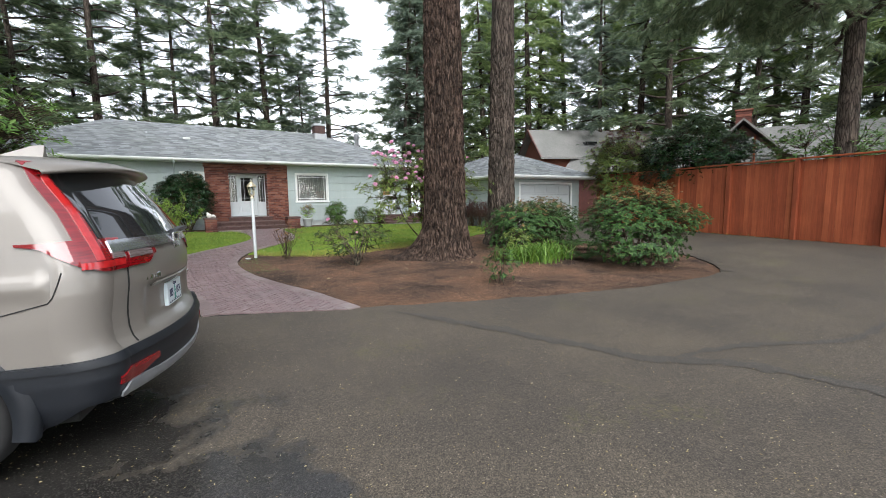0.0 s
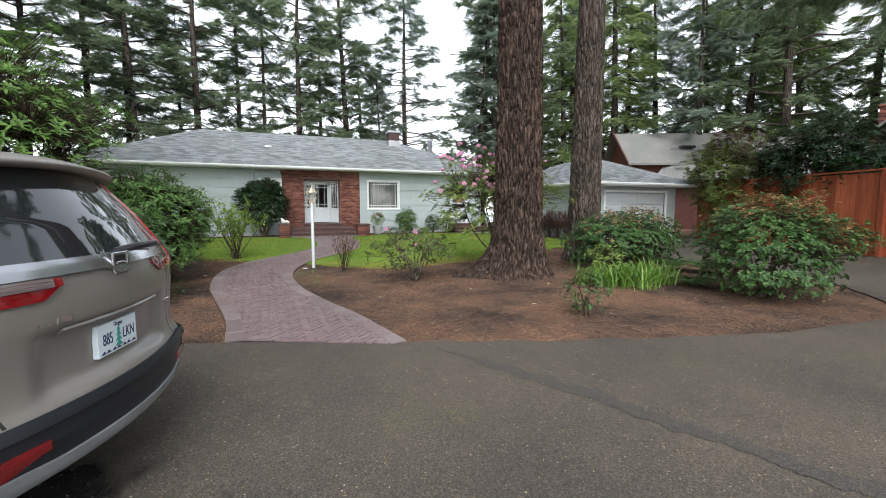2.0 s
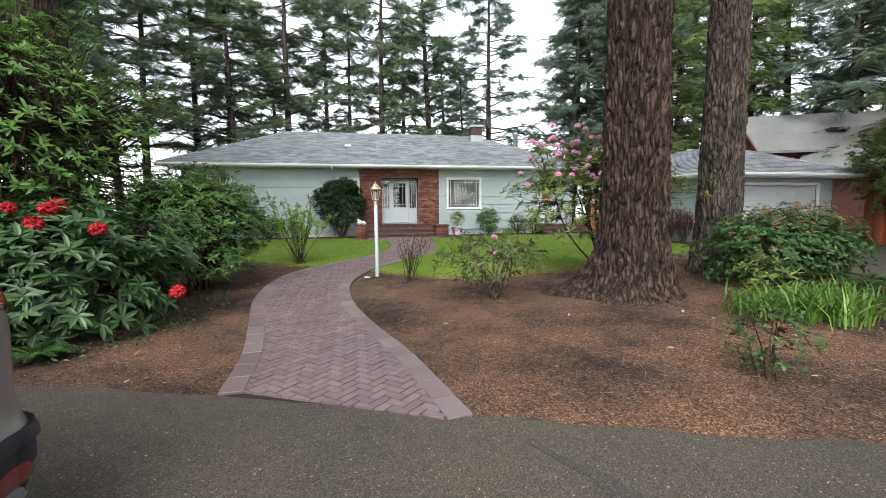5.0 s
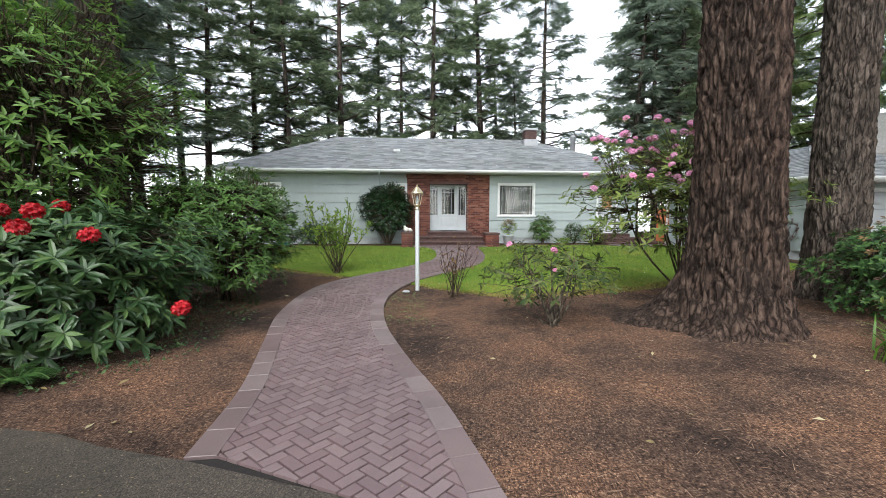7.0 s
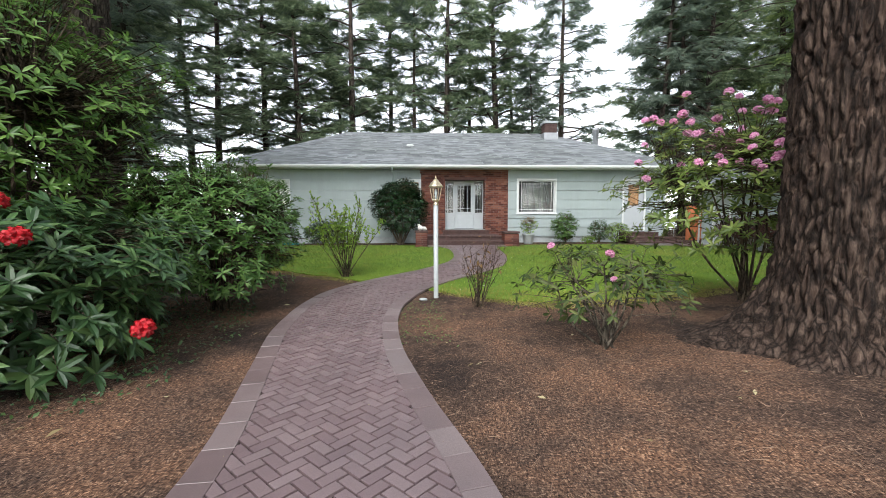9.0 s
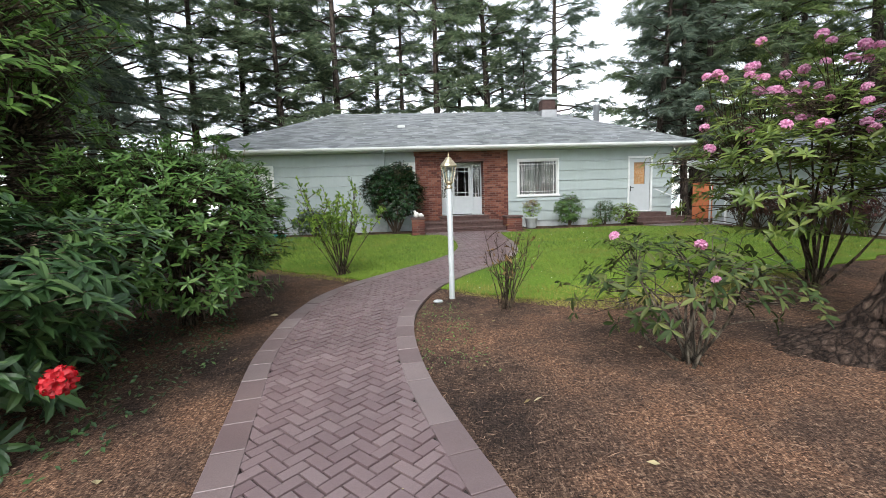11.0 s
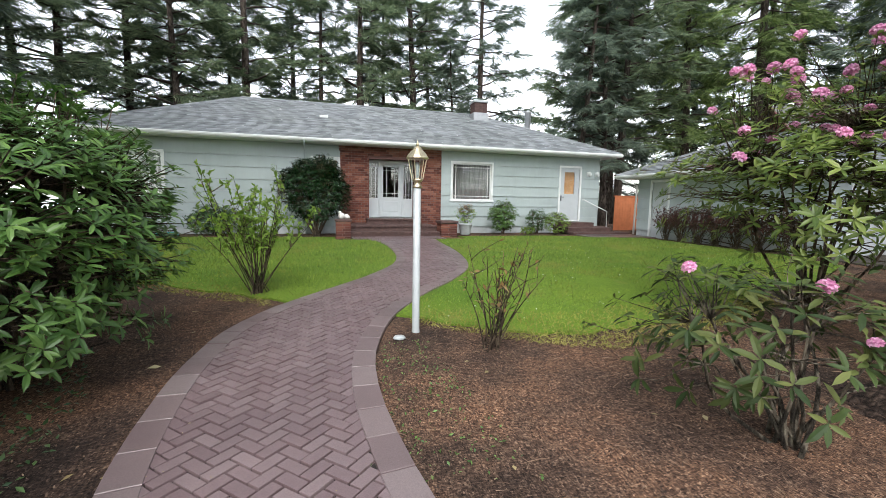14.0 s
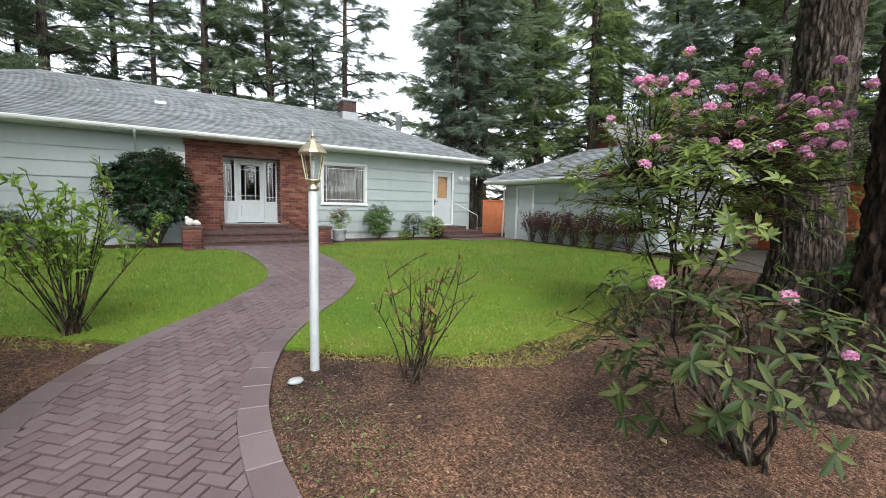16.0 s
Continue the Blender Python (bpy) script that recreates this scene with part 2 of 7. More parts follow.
def leaf_mat(name, dark, mid, light, rough=0.4, through=0.25, spec=0.5):
    m = Mat(name, rough, 0, spec)
    a = m.ramp(m.island(), [(0.0, dark), (0.55, mid), (1.0, light)])
    b = m.mix(a, m.ramp(m.noise(1.3, 3), [(0.3, (0.62, 0.62, 0.62)), (0.7, (1.25, 1.25, 1.2))]), 0.6, "MULTIPLY")
    m.color(b)
    return m.leafy(through).m


def bark_mat(name, dark, mid, light, sx=9.0, strength=1.0):
    m = Mat(name, 0.92, 0, 0.2)
    big = m.noise(sx, 6, 0.65, (1, 1, 0.24))
    fine = m.noise(sx * 7, 5, 0.7, (1, 1, 0.3))
    blot = m.noise(1.7, 3)
    c = m.ramp(big, [(0.3, dark), (0.5, mid), (0.72, light)])
    c = m.mix(c, m.ramp(fine, [(0.3, (0.6, 0.58, 0.56)), (0.7, (1.3, 1.28, 1.25))]), 0.8, "MULTIPLY")
    c = m.mix(c, m.ramp(blot, [(0.35, (0.75, 0.78, 0.75)), (0.7, (1.1, 1.05, 1.0))]), 0.7, "MULTIPLY")
    crack = m.cells(15, (1, 1, 0.16), "DISTANCE_TO_EDGE")
    crack = m.math("ADD", crack, m.math("MULTIPLY", m.math("SUBTRACT", fine, 0.5), 0.22))
    deep = m.ramp(crack, [(0.0, 0.22), (0.16, 1.0)])
    c = m.mix(c, deep, 0.9, "MULTIPLY")
    m.color(c)
    m.bump(deep, 0.8, 0.02).bump(big, strength, 0.05).bump(fine, 0.6, 0.012)
    return m.m


def asphalt_mat():
    m = Mat("old_asphalt", 0.85, 0, 0.35)
    grit = m.cells(160, out="Color")
    bw = m.node("ShaderNodeRGBToBW")
    m.link(grit, bw.inputs[0])
    c = m.ramp(bw.outputs[0], [(0.0, (0.018, 0.0155, 0.013)), (0.5, (0.064, 0.055, 0.045)), (0.88, (0.12, 0.103, 0.083)), (1.0, (0.34, 0.30, 0.245))])
    wide = m.noise(0.55, 5, 0.65)
    c = m.mix(c, m.ramp(wide, [(0.3, (0.58, 0.58, 0.6)), (0.7, (1.22, 1.17, 1.06))]), 0.85, "MULTIPLY")
    moss = m.math("MULTIPLY", m.ramp(m.noise(0.8, 6, 0.7), [(0.55, 0), (0.75, 1)]), m.ramp(m.noise(24, 4), [(0.45, 0), (0.6, 1)]))
    c = m.mix(c, (0.10, 0.095, 0.035), m.math("MULTIPLY", moss, 0.75))
    # wet ground behind and beneath the car
    wet = None
    for cx, cy, rx, ry in ((-0.1, 2.1, 1.0, 1.0), (0.65, 1.75, 0.5, 0.45), (-1.8, 3.4, 2.3, 1.2)):
        d = m.node("ShaderNodeVectorMath")
        d.operation = "DISTANCE"
        mp = m.node("ShaderNodeMapping")
        mp.inputs["Location"].default_value = (-cx / rx, -cy / ry, 0)
        mp.inputs["Scale"].default_value = (1 / rx, 1 / ry, 0)
        m.link(m.node("ShaderNodeNewGeometry").outputs["Position"], mp.inputs["Vector"])
        m.link(mp.outputs[0], d.inputs[0])
        d.inputs[1].default_value = (0, 0, 0)
        e = m.math("ADD", d.outputs["Value"], m.math("MULTIPLY", m.noise(2.2, 5), 0.9))
        k = m.ramp(m.math("MULTIPLY", e, 0.5), [(0.66, 1), (0.72, 0)])
        wet = k if wet is None else m.math("MAXIMUM", wet, k)
    c = m.mix(c, m.mix(c, (0.36, 0.40, 0.47), 1.0, "MULTIPLY"), wet)
    m.color(c)
    m.rough(m.ramp(wet, [(0, 0.8), (1, 0.2)]))
    m.bump(bw.outputs[0], 0.55, 0.004).bump(m.noise(9, 4), 0.3, 0.01)
    return m.m


def mulch_mat():
    m = Mat("needle_litter_and_bark_mulch", 0.95, 0, 0.2)
    a = m.cells(150, (1, 0.4, 1), out="Color")
    b = m.cells(150, (0.4, 1, 1), out="Color")
    g1, g2 = m.node("ShaderNodeRGBToBW"), m.node("ShaderNodeRGBToBW")
    m.link(a, g1.inputs[0])
    m.link(b, g2.inputs[0])
    h = m.math("MULTIPLY", m.math("ADD", g1.outputs[0], g2.outputs[0]), 0.5)
    c = m.ramp(h, [(0.15, (0.014, 0.009, 0.007)), (0.42, (0.064, 0.039, 0.028)), (0.68, (0.15, 0.096, 0.067)), (0.9, (0.36, 0.25, 0.178))])
    c = m.mix(c, m.ramp(m.noise(0.9, 5, 0.65), [(0.34, (0.26, 0.27, 0.30)), (0.47, (0.85, 0.82, 0.80)), (0.64, (1.6, 1.38, 1.18))]), 0.95, "MULTIPLY")
    m.color(c)
    m.bump(h, 1.0, 0.012).bump(m.noise(14, 5), 0.6, 0.03)
    return m.m


def turf_mat():
    m = Mat("turf", 0.9, 0, 0.2)
    c = m.ramp(m.noise(40, 4), [(0.3, (0.06, 0.115, 0.012)), (0.7, (0.16, 0.26, 0.03))])
    c = m.mix(c, m.ramp(m.noise(0.6, 4), [(0.3, (0.75, 0.85, 0.7)), (0.7, (1.3, 1.15, 1.0))]), 0.8, "MULTIPLY")
    c = m.mix(c, (0.22, 0.19, 0.06), m.math("MULTIPLY", m.ramp(m.noise(0.75, 6, 0.7), [(0.56, 0), (0.72, 1)]), 0.6))
    m.color(c)
    m.bump(m.noise(60, 4), 1.0, 0.02)
    return m.m


def paver_mat(name, cols):
    m = Mat(name, 0.72, 0, 0.75)
    c = m.ramp(m.rand(), cols)
    c = m.mix(c, m.ramp(m.noise(0.9, 4), [(0.3, (0.72, 0.72, 0.74)), (0.7, (1.2, 1.16, 1.14))]), 0.7, "MULTIPLY")
    c = m.mix(c, m.ramp(m.noise(130, 3), [(0.3, (0.72, 0.72, 0.72)), (0.7, (1.2, 1.2, 1.2))]), 0.7, "MULTIPLY")
    m.color(c)
    m.rough(m.ramp(m.noise(3, 4), [(0.3, 0.30), (0.7, 0.48)]))
    m.bump(m.noise(150, 4), 0.35, 0.003)
    return m.m


def paver_far_mat(name, cols):
    m = Mat(name, 0.72, 0, 0.75)
    c = m.ramp(m.island(), cols)
    c = m.mix(c, m.ramp(m.noise(0.9, 4), [(0.3, (0.72, 0.72, 0.74)), (0.7, (1.2, 1.16, 1.14))]), 0.7, "MULTIPLY")
    c = m.mix(c, m.ramp(m.noise(130, 3), [(0.3, (0.72, 0.72, 0.72)), (0.7, (1.2, 1.2, 1.2))]), 0.7, "MULTIPLY")
    m.color(c)
    m.rough(m.ramp(m.noise(3, 4), [(0.3, 0.30), (0.7, 0.48)]))
    return m.m


def brick_mat(name, island=False):
    m = Mat(name, 0.85, 0, 0.3)
    c = m.ramp(m.island() if island else m.rand(), [(0.0, (0.075, 0.028, 0.022)), (0.4, (0.145, 0.05, 0.036)), (0.75, (0.19, 0.075, 0.05)), (1.0, (0.25, 0.12, 0.085))])
    c = m.mix(c, m.ramp(m.noise(45, 4), [(0.3, (0.75, 0.75, 0.75)), (0.7, (1.2, 1.2, 1.2))]), 0.7, "MULTIPLY")
    m.color(c)
    m.bump(m.noise(90, 3), 0.4, 0.004)
    return m.m


def siding_mat():
    m = Mat("pale_green_grey_painted_siding", 0.55, 0, 0.4)
    c = m.ramp(m.rand(), [(0.0, (0.335, 0.387, 0.382)), (1.0, (0.365, 0.418, 0.412))])
    c = m.mix(c, m.ramp(m.noise(1.4, 5), [(0.3, (0.92, 0.93, 0.92)), (0.7, (1.03, 1.03, 1.03))]), 0.8, "MULTIPLY")
    c = m.mix(c, m.ramp(m.noise(5, 4, 0.7, (1, 1, 0.12)), [(0.35, (0.93, 0.92, 0.9)), (0.6, (1, 1, 1))]), 0.6, "MULTIPLY")
    m.color(c)
    m.bump(m.noise(30, 3, 0.6, (0.15, 1, 1)), 0.12, 0.004)
    return m.m


def shingle_mat():
    m = Mat("grey_asphalt_shingles", 0.9, 0, 0.25)
    c = m.ramp(m.island(), [(0.0, (0.17, 0.18, 0.19)), (0.5, (0.24, 0.255, 0.265)), (1.0, (0.32, 0.335, 0.345))])
    c = m.mix(c, m.ramp(m.noise(0.5, 5, 0.7), [(0.35, (0.8, 0.82, 0.78)), (0.7, (1.12, 1.12, 1.14))]), 0.8, "MULTIPLY")
    c = m.mix(c, m.ramp(m.noise(220, 2), [(0.3, (0.7, 0.7, 0.7)), (0.7, (1.3, 1.3, 1.3))]), 0.6, "MULTIPLY")
    m.color(c)
    m.bump(m.noise(200, 2), 0.4, 0.003)
    return m.m


def fence_mat():
    m = Mat("red_stained_cedar", 0.75, 0, 0.3)
    c = m.ramp(m.rand(), [(0.0, (0.26, 0.062, 0.026)), (0.5, (0.33, 0.083, 0.034)), (1.0, (0.41, 0.115, 0.048))])
    c = m.mix(c, m.ramp(m.noise(22, 5, 0.65, (1, 1, 0.06)), [(0.3, (0.72, 0.68, 0.66)), (0.7, (1.2, 1.2, 1.2))]), 0.8, "MULTIPLY")
    c = m.mix(c, m.ramp(m.noise(1.1, 4), [(0.3, (0.7, 0.68, 0.66)), (0.65, (1.1, 1.1, 1.1))]), 0.7, "MULTIPLY")
    m.color(c)
    m.bump(m.noise(30, 4, 0.6, (1, 1, 0.06)), 0.3, 0.006)
    return m.m


def glass_mat(name, tint=(0.9, 0.95, 0.95), rough=0.0):
    m = Mat(name, rough)
    m.b.inputs["Transmission Weight"].default_value = 1.0
    m.b.inputs["IOR"].default_value = 1.45
    m.color(tint)
    return m.m


def paint_mat():
    m = Mat("beige_metallic_car_paint", 0.42, 0.15, 0.4)
    m.b.inputs["Coat Weight"].default_value = 0.5
    m.b.inputs["Coat Roughness"].default_value = 0.08
    fl = m.ramp(m.cells(900, out="Color"), [(0.0, (0.155, 0.142, 0.128)), (1.0, (0.195, 0.18, 0.163))])
    m.color(m.mix(fl, m.ramp(m.noise(2, 4), [(0.3, (0.93, 0.92, 0.9)), (0.7, (1.0, 1.0, 1.0))]), 0.6, "MULTIPLY"))
    return m.m


M_ASPHALT, M_MULCH, M_TURF = asphalt_mat(), mulch_mat(), turf_mat()
PAVER_COLS = [(0.0, (0.138, 0.094, 0.098)), (0.5, (0.158, 0.111, 0.114)), (1.0, (0.182, 0.134, 0.136))]
BORDER_COLS = [(0.0, (0.128, 0.09, 0.09)), (0.5, (0.15, 0.109, 0.108)), (1.0, (0.18, 0.14, 0.138))]
M_PAVER, M_PAVER_FAR = paver_mat("concrete_paver", PAVER_COLS), paver_far_mat("concrete_paver_far", PAVER_COLS)
M_BORDER = paver_mat("border_stone", BORDER_COLS)
M_JOINT = plain("joint_sand", (0.014, 0.011, 0.010), 0.95, var=0.4, scale=30)
M_BRICK, M_BRICK_FAR = brick_mat("red_brick"), brick_mat("red_brick_joined", True)
M_MORTAR = plain("mortar", (0.16, 0.115, 0.10), 0.95, var=0.2, scale=20, bump=0.3)
M_SIDING, M_SHINGLE, M_FENCE = siding_mat(), shingle_mat(), fence_mat()
M_WHITE = plain("white_trim_paint", (0.66, 0.68, 0.665), 0.45, var=0.05)
M_DOOR = plain("white_door_paint", (0.44, 0.47, 0.48), 0.4, var=0.04)
M_CONC = plain("painted_foundation", (0.40, 0.43, 0.43), 0.85, var=0.18, scale=4, bump=0.2)
M_DARK = plain("dark_void", (0.02, 0.02, 0.02), 0.9)
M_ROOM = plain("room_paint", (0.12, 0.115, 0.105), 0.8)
M_CURTAIN = plain("grey_curtain", (0.15, 0.15, 0.145), 0.9, var=0.1, scale=12)
M_AMBER = plain("amber_blind", (0.42, 0.22, 0.10), 0.8, var=0.15, scale=10)
M_GLASS = glass_mat("window_glass")
M_MAROON = plain("dark_red_painted_wood", (0.085, 0.028, 0.022), 0.6, var=0.2)
M_STEEL = plain("galvanised_metal", (0.45, 0.46, 0.47), 0.4, 0.8)
M_BLACKIRON = plain("black_iron", (0.03, 0.03, 0.03), 0.5, 0.4)
M_BARK_FIR = bark_mat("furrowed_fir_bark", (0.012, 0.008, 0.007), (0.072, 0.048, 0.038), (0.165, 0.118, 0.095), 18, 1.0)
M_BARK_GREY = bark_mat("grey_conifer_bark", (0.03, 0.024, 0.02), (0.085, 0.068, 0.058), (0.16, 0.135, 0.118), 9, 0.9)
M_NEEDLE = leaf_mat("dark_conifer_needles", (0.085, 0.125, 0.075), (0.165, 0.222, 0.13), (0.27, 0.33, 0.19), 0.6, 0.5, 0.3)
M_NEEDLE_BLUE = leaf_mat("blue_green_needles", (0.10, 0.14, 0.115), (0.18, 0.235, 0.18), (0.28, 0.34, 0.25), 0.6, 0.5, 0.3)
M_NEEDLE_LIGHT = leaf_mat("fresh_green_needles", (0.10, 0.155, 0.06), (0.19, 0.265, 0.10), (0.30, 0.38, 0.15), 0.6, 0.5, 0.3)
M_RHODO = leaf_mat("rhododendron_leaf", (0.020, 0.052, 0.018), (0.045, 0.10, 0.032), (0.095, 0.165, 0.05), 0.4, 0.2)
M_RHODO_Y = leaf_mat("olive_rhododendron_leaf", (0.07, 0.12, 0.025), (0.155, 0.22, 0.047), (0.26, 0.32, 0.08), 0.42, 0.45)
M_OLIVE = leaf_mat("dull_olive_leaf", (0.022, 0.042, 0.012), (0.052, 0.078, 0.022), (0.12, 0.135, 0.04), 0.55, 0.25, 0.25)
M_FRESH = leaf_mat("fresh_green_leaf", (0.05, 0.12, 0.022), (0.115, 0.225, 0.042), (0.20, 0.34, 0.075), 0.4, 0.4)
M_PHOTINIA = leaf_mat("mid_green_leaf", (0.04, 0.098, 0.02), (0.09, 0.185, 0.04), (0.16, 0.275, 0.068), 0.4, 0.32)
M_CAMELLIA = leaf_mat("camellia_leaf", (0.008, 0.026, 0.009), (0.016, 0.046, 0.015), (0.035, 0.08, 0.025), 0.25, 0.1)
M_MOSS = leaf_mat("yellow_moss_and_thin_grass", (0.16, 0.16, 0.03), (0.25, 0.25, 0.05), (0.36, 0.32, 0.10), 0.7, 0.2)
M_SPRING = leaf_mat("spring_leaf", (0.11, 0.20, 0.025), (0.20, 0.33, 0.045), (0.31, 0.44, 0.08), 0.45, 0.5)
M_BLIND = plain("pale_blind", (0.42, 0.42, 0.39), 0.9, var=0.08)


def grass_mat():
    m = Mat("grass_blade", 0.5)
    a = m.ramp(m.island(), [(0.0, (0.06, 0.12, 0.016)), (0.5, (0.15, 0.245, 0.035)), (1.0, (0.32, 0.41, 0.10))])
    a = m.mix(a, (0.30, 0.29, 0.07), m.math("MULTIPLY", m.ramp(m.noise(0.75, 6, 0.7), [(0.46, 0), (0.66, 1)]), 0.8))
    a = m.mix(a, m.ramp(m.noise(1.6, 4), [(0.3, (0.68, 0.74, 0.66)), (0.7, (1.2, 1.15, 1.1))]), 0.8, "MULTIPLY")
    a = m.mix(a, m.ramp(m.noise(4.5, 5, 0.75), [(0.36, (0.5, 0.56, 0.5)), (0.62, (1.25, 1.2, 1.15))]), 0.8, "MULTIPLY")
    m.color(m.mix(a, m.ramp(m.noise(13, 5, 0.7), [(0.34, (0.36, 0.42, 0.35)), (0.62, (1.35, 1.3, 1.22))]), 0.9, "MULTIPLY"))
    return m.leafy(0.35).m


M_GRASS = grass_mat()
M_LILYGRASS = leaf_mat("strap_leaf", (0.07, 0.16, 0.02), (0.13, 0.25, 0.035), (0.22, 0.34, 0.07), 0.45, 0.35)
M_AZALEA = leaf_mat("azalea_leaf", (0.018, 0.050, 0.014), (0.042, 0.10, 0.026), (0.09, 0.17, 0.045), 0.5, 0.25, 0.3)
M_BRONZE = leaf_mat("bronze_new_leaf", (0.12, 0.075, 0.03), (0.22, 0.13, 0.05), (0.32, 0.2, 0.09), 0.45, 0.35)
M_BARBERRY = leaf_mat("dark_red_barberry_leaf", (0.035, 0.010, 0.012), (0.075, 0.022, 0.022), (0.14, 0.05, 0.04), 0.5, 0.25)
M_STEM = bark_mat("brown_stem", (0.05, 0.035, 0.025), (0.12, 0.09, 0.065), (0.2, 0.16, 0.125), 30, 0.3)
M_STEM_PALE = bark_mat("lichened_pale_stem", (0.07, 0.055, 0.042), (0.14, 0.12, 0.095), (0.25, 0.23, 0.185), 30, 0.3)
M_RED = leaf_mat("red_petals", (0.28, 0.003, 0.008), (0.44, 0.006, 0.014), (0.56, 0.012, 0.022), 0.5, 0.3)
M_PINK = leaf_mat("pink_petals", (0.60, 0.20, 0.40), (0.77, 0.36, 0.57), (0.85, 0.54, 0.71), 0.5, 0.35)
M_CHIP = leaf_mat("bark_chip", (0.020, 0.012, 0.009), (0.085, 0.05, 0.034), (0.27, 0.18, 0.122), 0.9, 0.0)
M_PAINT = paint_mat()

# ---- ground ----
def ground():
    def line(a, b, step, far):
        near = np.arange(a, b + 1e-6, step)
        out = np.array([1.0, 3, 7, 14, 28, 60, 130, 300, 700])
        return np.concatenate([a - out[::-1][9 - far:], near, b + out[:far]])
    xs, ys = line(-9, 19, 0.14, 9), line(-5, 54, 0.14, 9)
    ys = np.concatenate([ys[(ys < 23)], ys[ys >= 23][::8], [ys[-1]]])
    x, y = np.meshgrid(xs, ys)
    z = gz(x, y)
    near = (x > -9) & (x < 19) & (y > -5) & (y < 23)
    rough = np.array([[noise.noise((a * 5, b * 5, 0)) * 0.006 + noise.noise((a * 1.2, b * 1.2, 4)) * 0.006 if n else 0 for a, b, n in zip(*r)] for r in zip(x, y, near)])
    g = Geo()
    g.grid(np.stack([x, y, z + rough - 0.012], -1))
    solo("ground", g, M_MULCH, "brown needle litter and bark mulch over soil", "ground", kind="structure", smooth=True)


ground()
water = Geo()
water.quad((-2500, 44, -9), (2500, 44, -9), (2500, 4000, -9), (-2500, 4000, -9))
m_sea = Mat("grey_blue_bay_water", 0.18)
m_sea.color(m_sea.ramp(m_sea.noise(0.05, 4), [(0.3, (0.16, 0.24, 0.28)), (0.7, (0.24, 0.33, 0.37))])).bump(m_sea.noise(0.6, 4), 0.3, 0.3)
solo("water", water, m_sea.m, "pale grey-blue bay water beyond the trees", "water", kind="structure")

ISLAND = [(2.2, 5.53), (2.95, 5.22), (3.8, 4.88), (4.95, 4.5), (6.3, 4.18), (7.6, 4.08), (8.33, 4.07), (9.2, 4.42), (9.98, 5.12), (10.4, 5.7), (10.7, 6.6), (10.9, 8), (11.1, 10), (11.6, 12.2), (12.2, 14.2)]
isl = [tuple(p) for p in curve(ISLAND, 60)]
isl = [(x + 0.05 * noise.noise((x * 3, y * 3, 9)), y + 0.06 * noise.noise((x * 3, y * 3, 5))) for x, y in isl]
DRIVE = [(-9, 8.6), (-4, 7.35), (-0.92, 6.72), (-0.53, 6.62), (-0.13, 6.43), (0.43, 6.24)] + isl + [(12.4, 14.4), (17.3, 14.4), (17.0, 12.9), (15.05, 5.6), (13.5, 0), (11.5, -9), (11, -30), (-9, -30)]
drive = sheet(DRIVE, 0.012, 0.3, 0.03)
solo("driveway", drive, M_ASPHALT, "worn dark grey asphalt driveway with moss and stains", "driveway", kind="structure", smooth=True)

# ---- the path ----
LEFT = curve([(0.43, 6.24), (0.37, 7.2), (0.14, 8.5), (-0.02, 9.4), (-0.06, 10.2), (-0.02, 10.85), (0.12, 11.5), (0.5, 12.25), (1.17, 13.1), (1.78, 13.95), (2.26, 14.9), (2.52, 16.2), (2.6, 18.0), (2.5, 19.1), (2.3, 19.75)], 90)
RIGHT = curve([(2.2, 5.53), (1.95, 6.85), (1.7, 7.77), (1.46, 8.8), (1.36, 9.6), (1.35, 10.2), (1.43, 10.8), (1.72, 11.65), (2.26, 12.5), (2.98, 13.4), (3.57, 14.5), (3.98, 16.4), (4.15, 18.2), (4.25, 19.1), (4.35, 19.75)], 90)
BW = 0.178


def inset(line, d):
    t = np.gradient(line, axis=0)
    t /= np.linalg.norm(t, axis=1, keepdims=True)
    return line + d * np.stack([t[:, 1], -t[:, 0]], 1)


LEFT_IN, RIGHT_IN = inset(LEFT, BW), inset(RIGHT, -BW)
path = thing("path", "winding walk of rose-grey herringbone pavers with border stones", "path", 0, 0, 0, kind="structure")
outline = [tuple(p) for p in LEFT] + [(1.9, 19.78), (1.9, 20.62), (4.75, 20.62), (4.75, 19.78)] + [tuple(p) for p in RIGHT[::-1]]
part("joint_sand", sheet(outline, 0.008, 0.3, 0.03), M_JOINT, path)


def slab(g, poly, z_of, depth=0.03, bev=0.0025):
    """A paving piece with worn edges."""
    n = len(poly)
    c = np.mean(poly, axis=0)
    inn = [(p[0] + (c[0] - p[0]) * k, p[1] + (c[1] - p[1]) * k) for p in poly for k in [bev / max(0.02, math.hypot(c[0] - p[0], c[1] - p[1]))]]
    v = [(*p, z_of(*p)) for p in inn] + [(*p, z_of(*p) - bev) for p in poly] + [(*p, z_of(*p) - depth) for p in poly]
    f = [(0, i, i + 1) for i in range(1, n - 1)]
    for k in (0, n):
        for i in range(n):
            j = (i + 1) % n
            f += [(k + i, k + n + i, k + n + j), (k + i, k + n + j, k + j)]
    g.add(v, f)


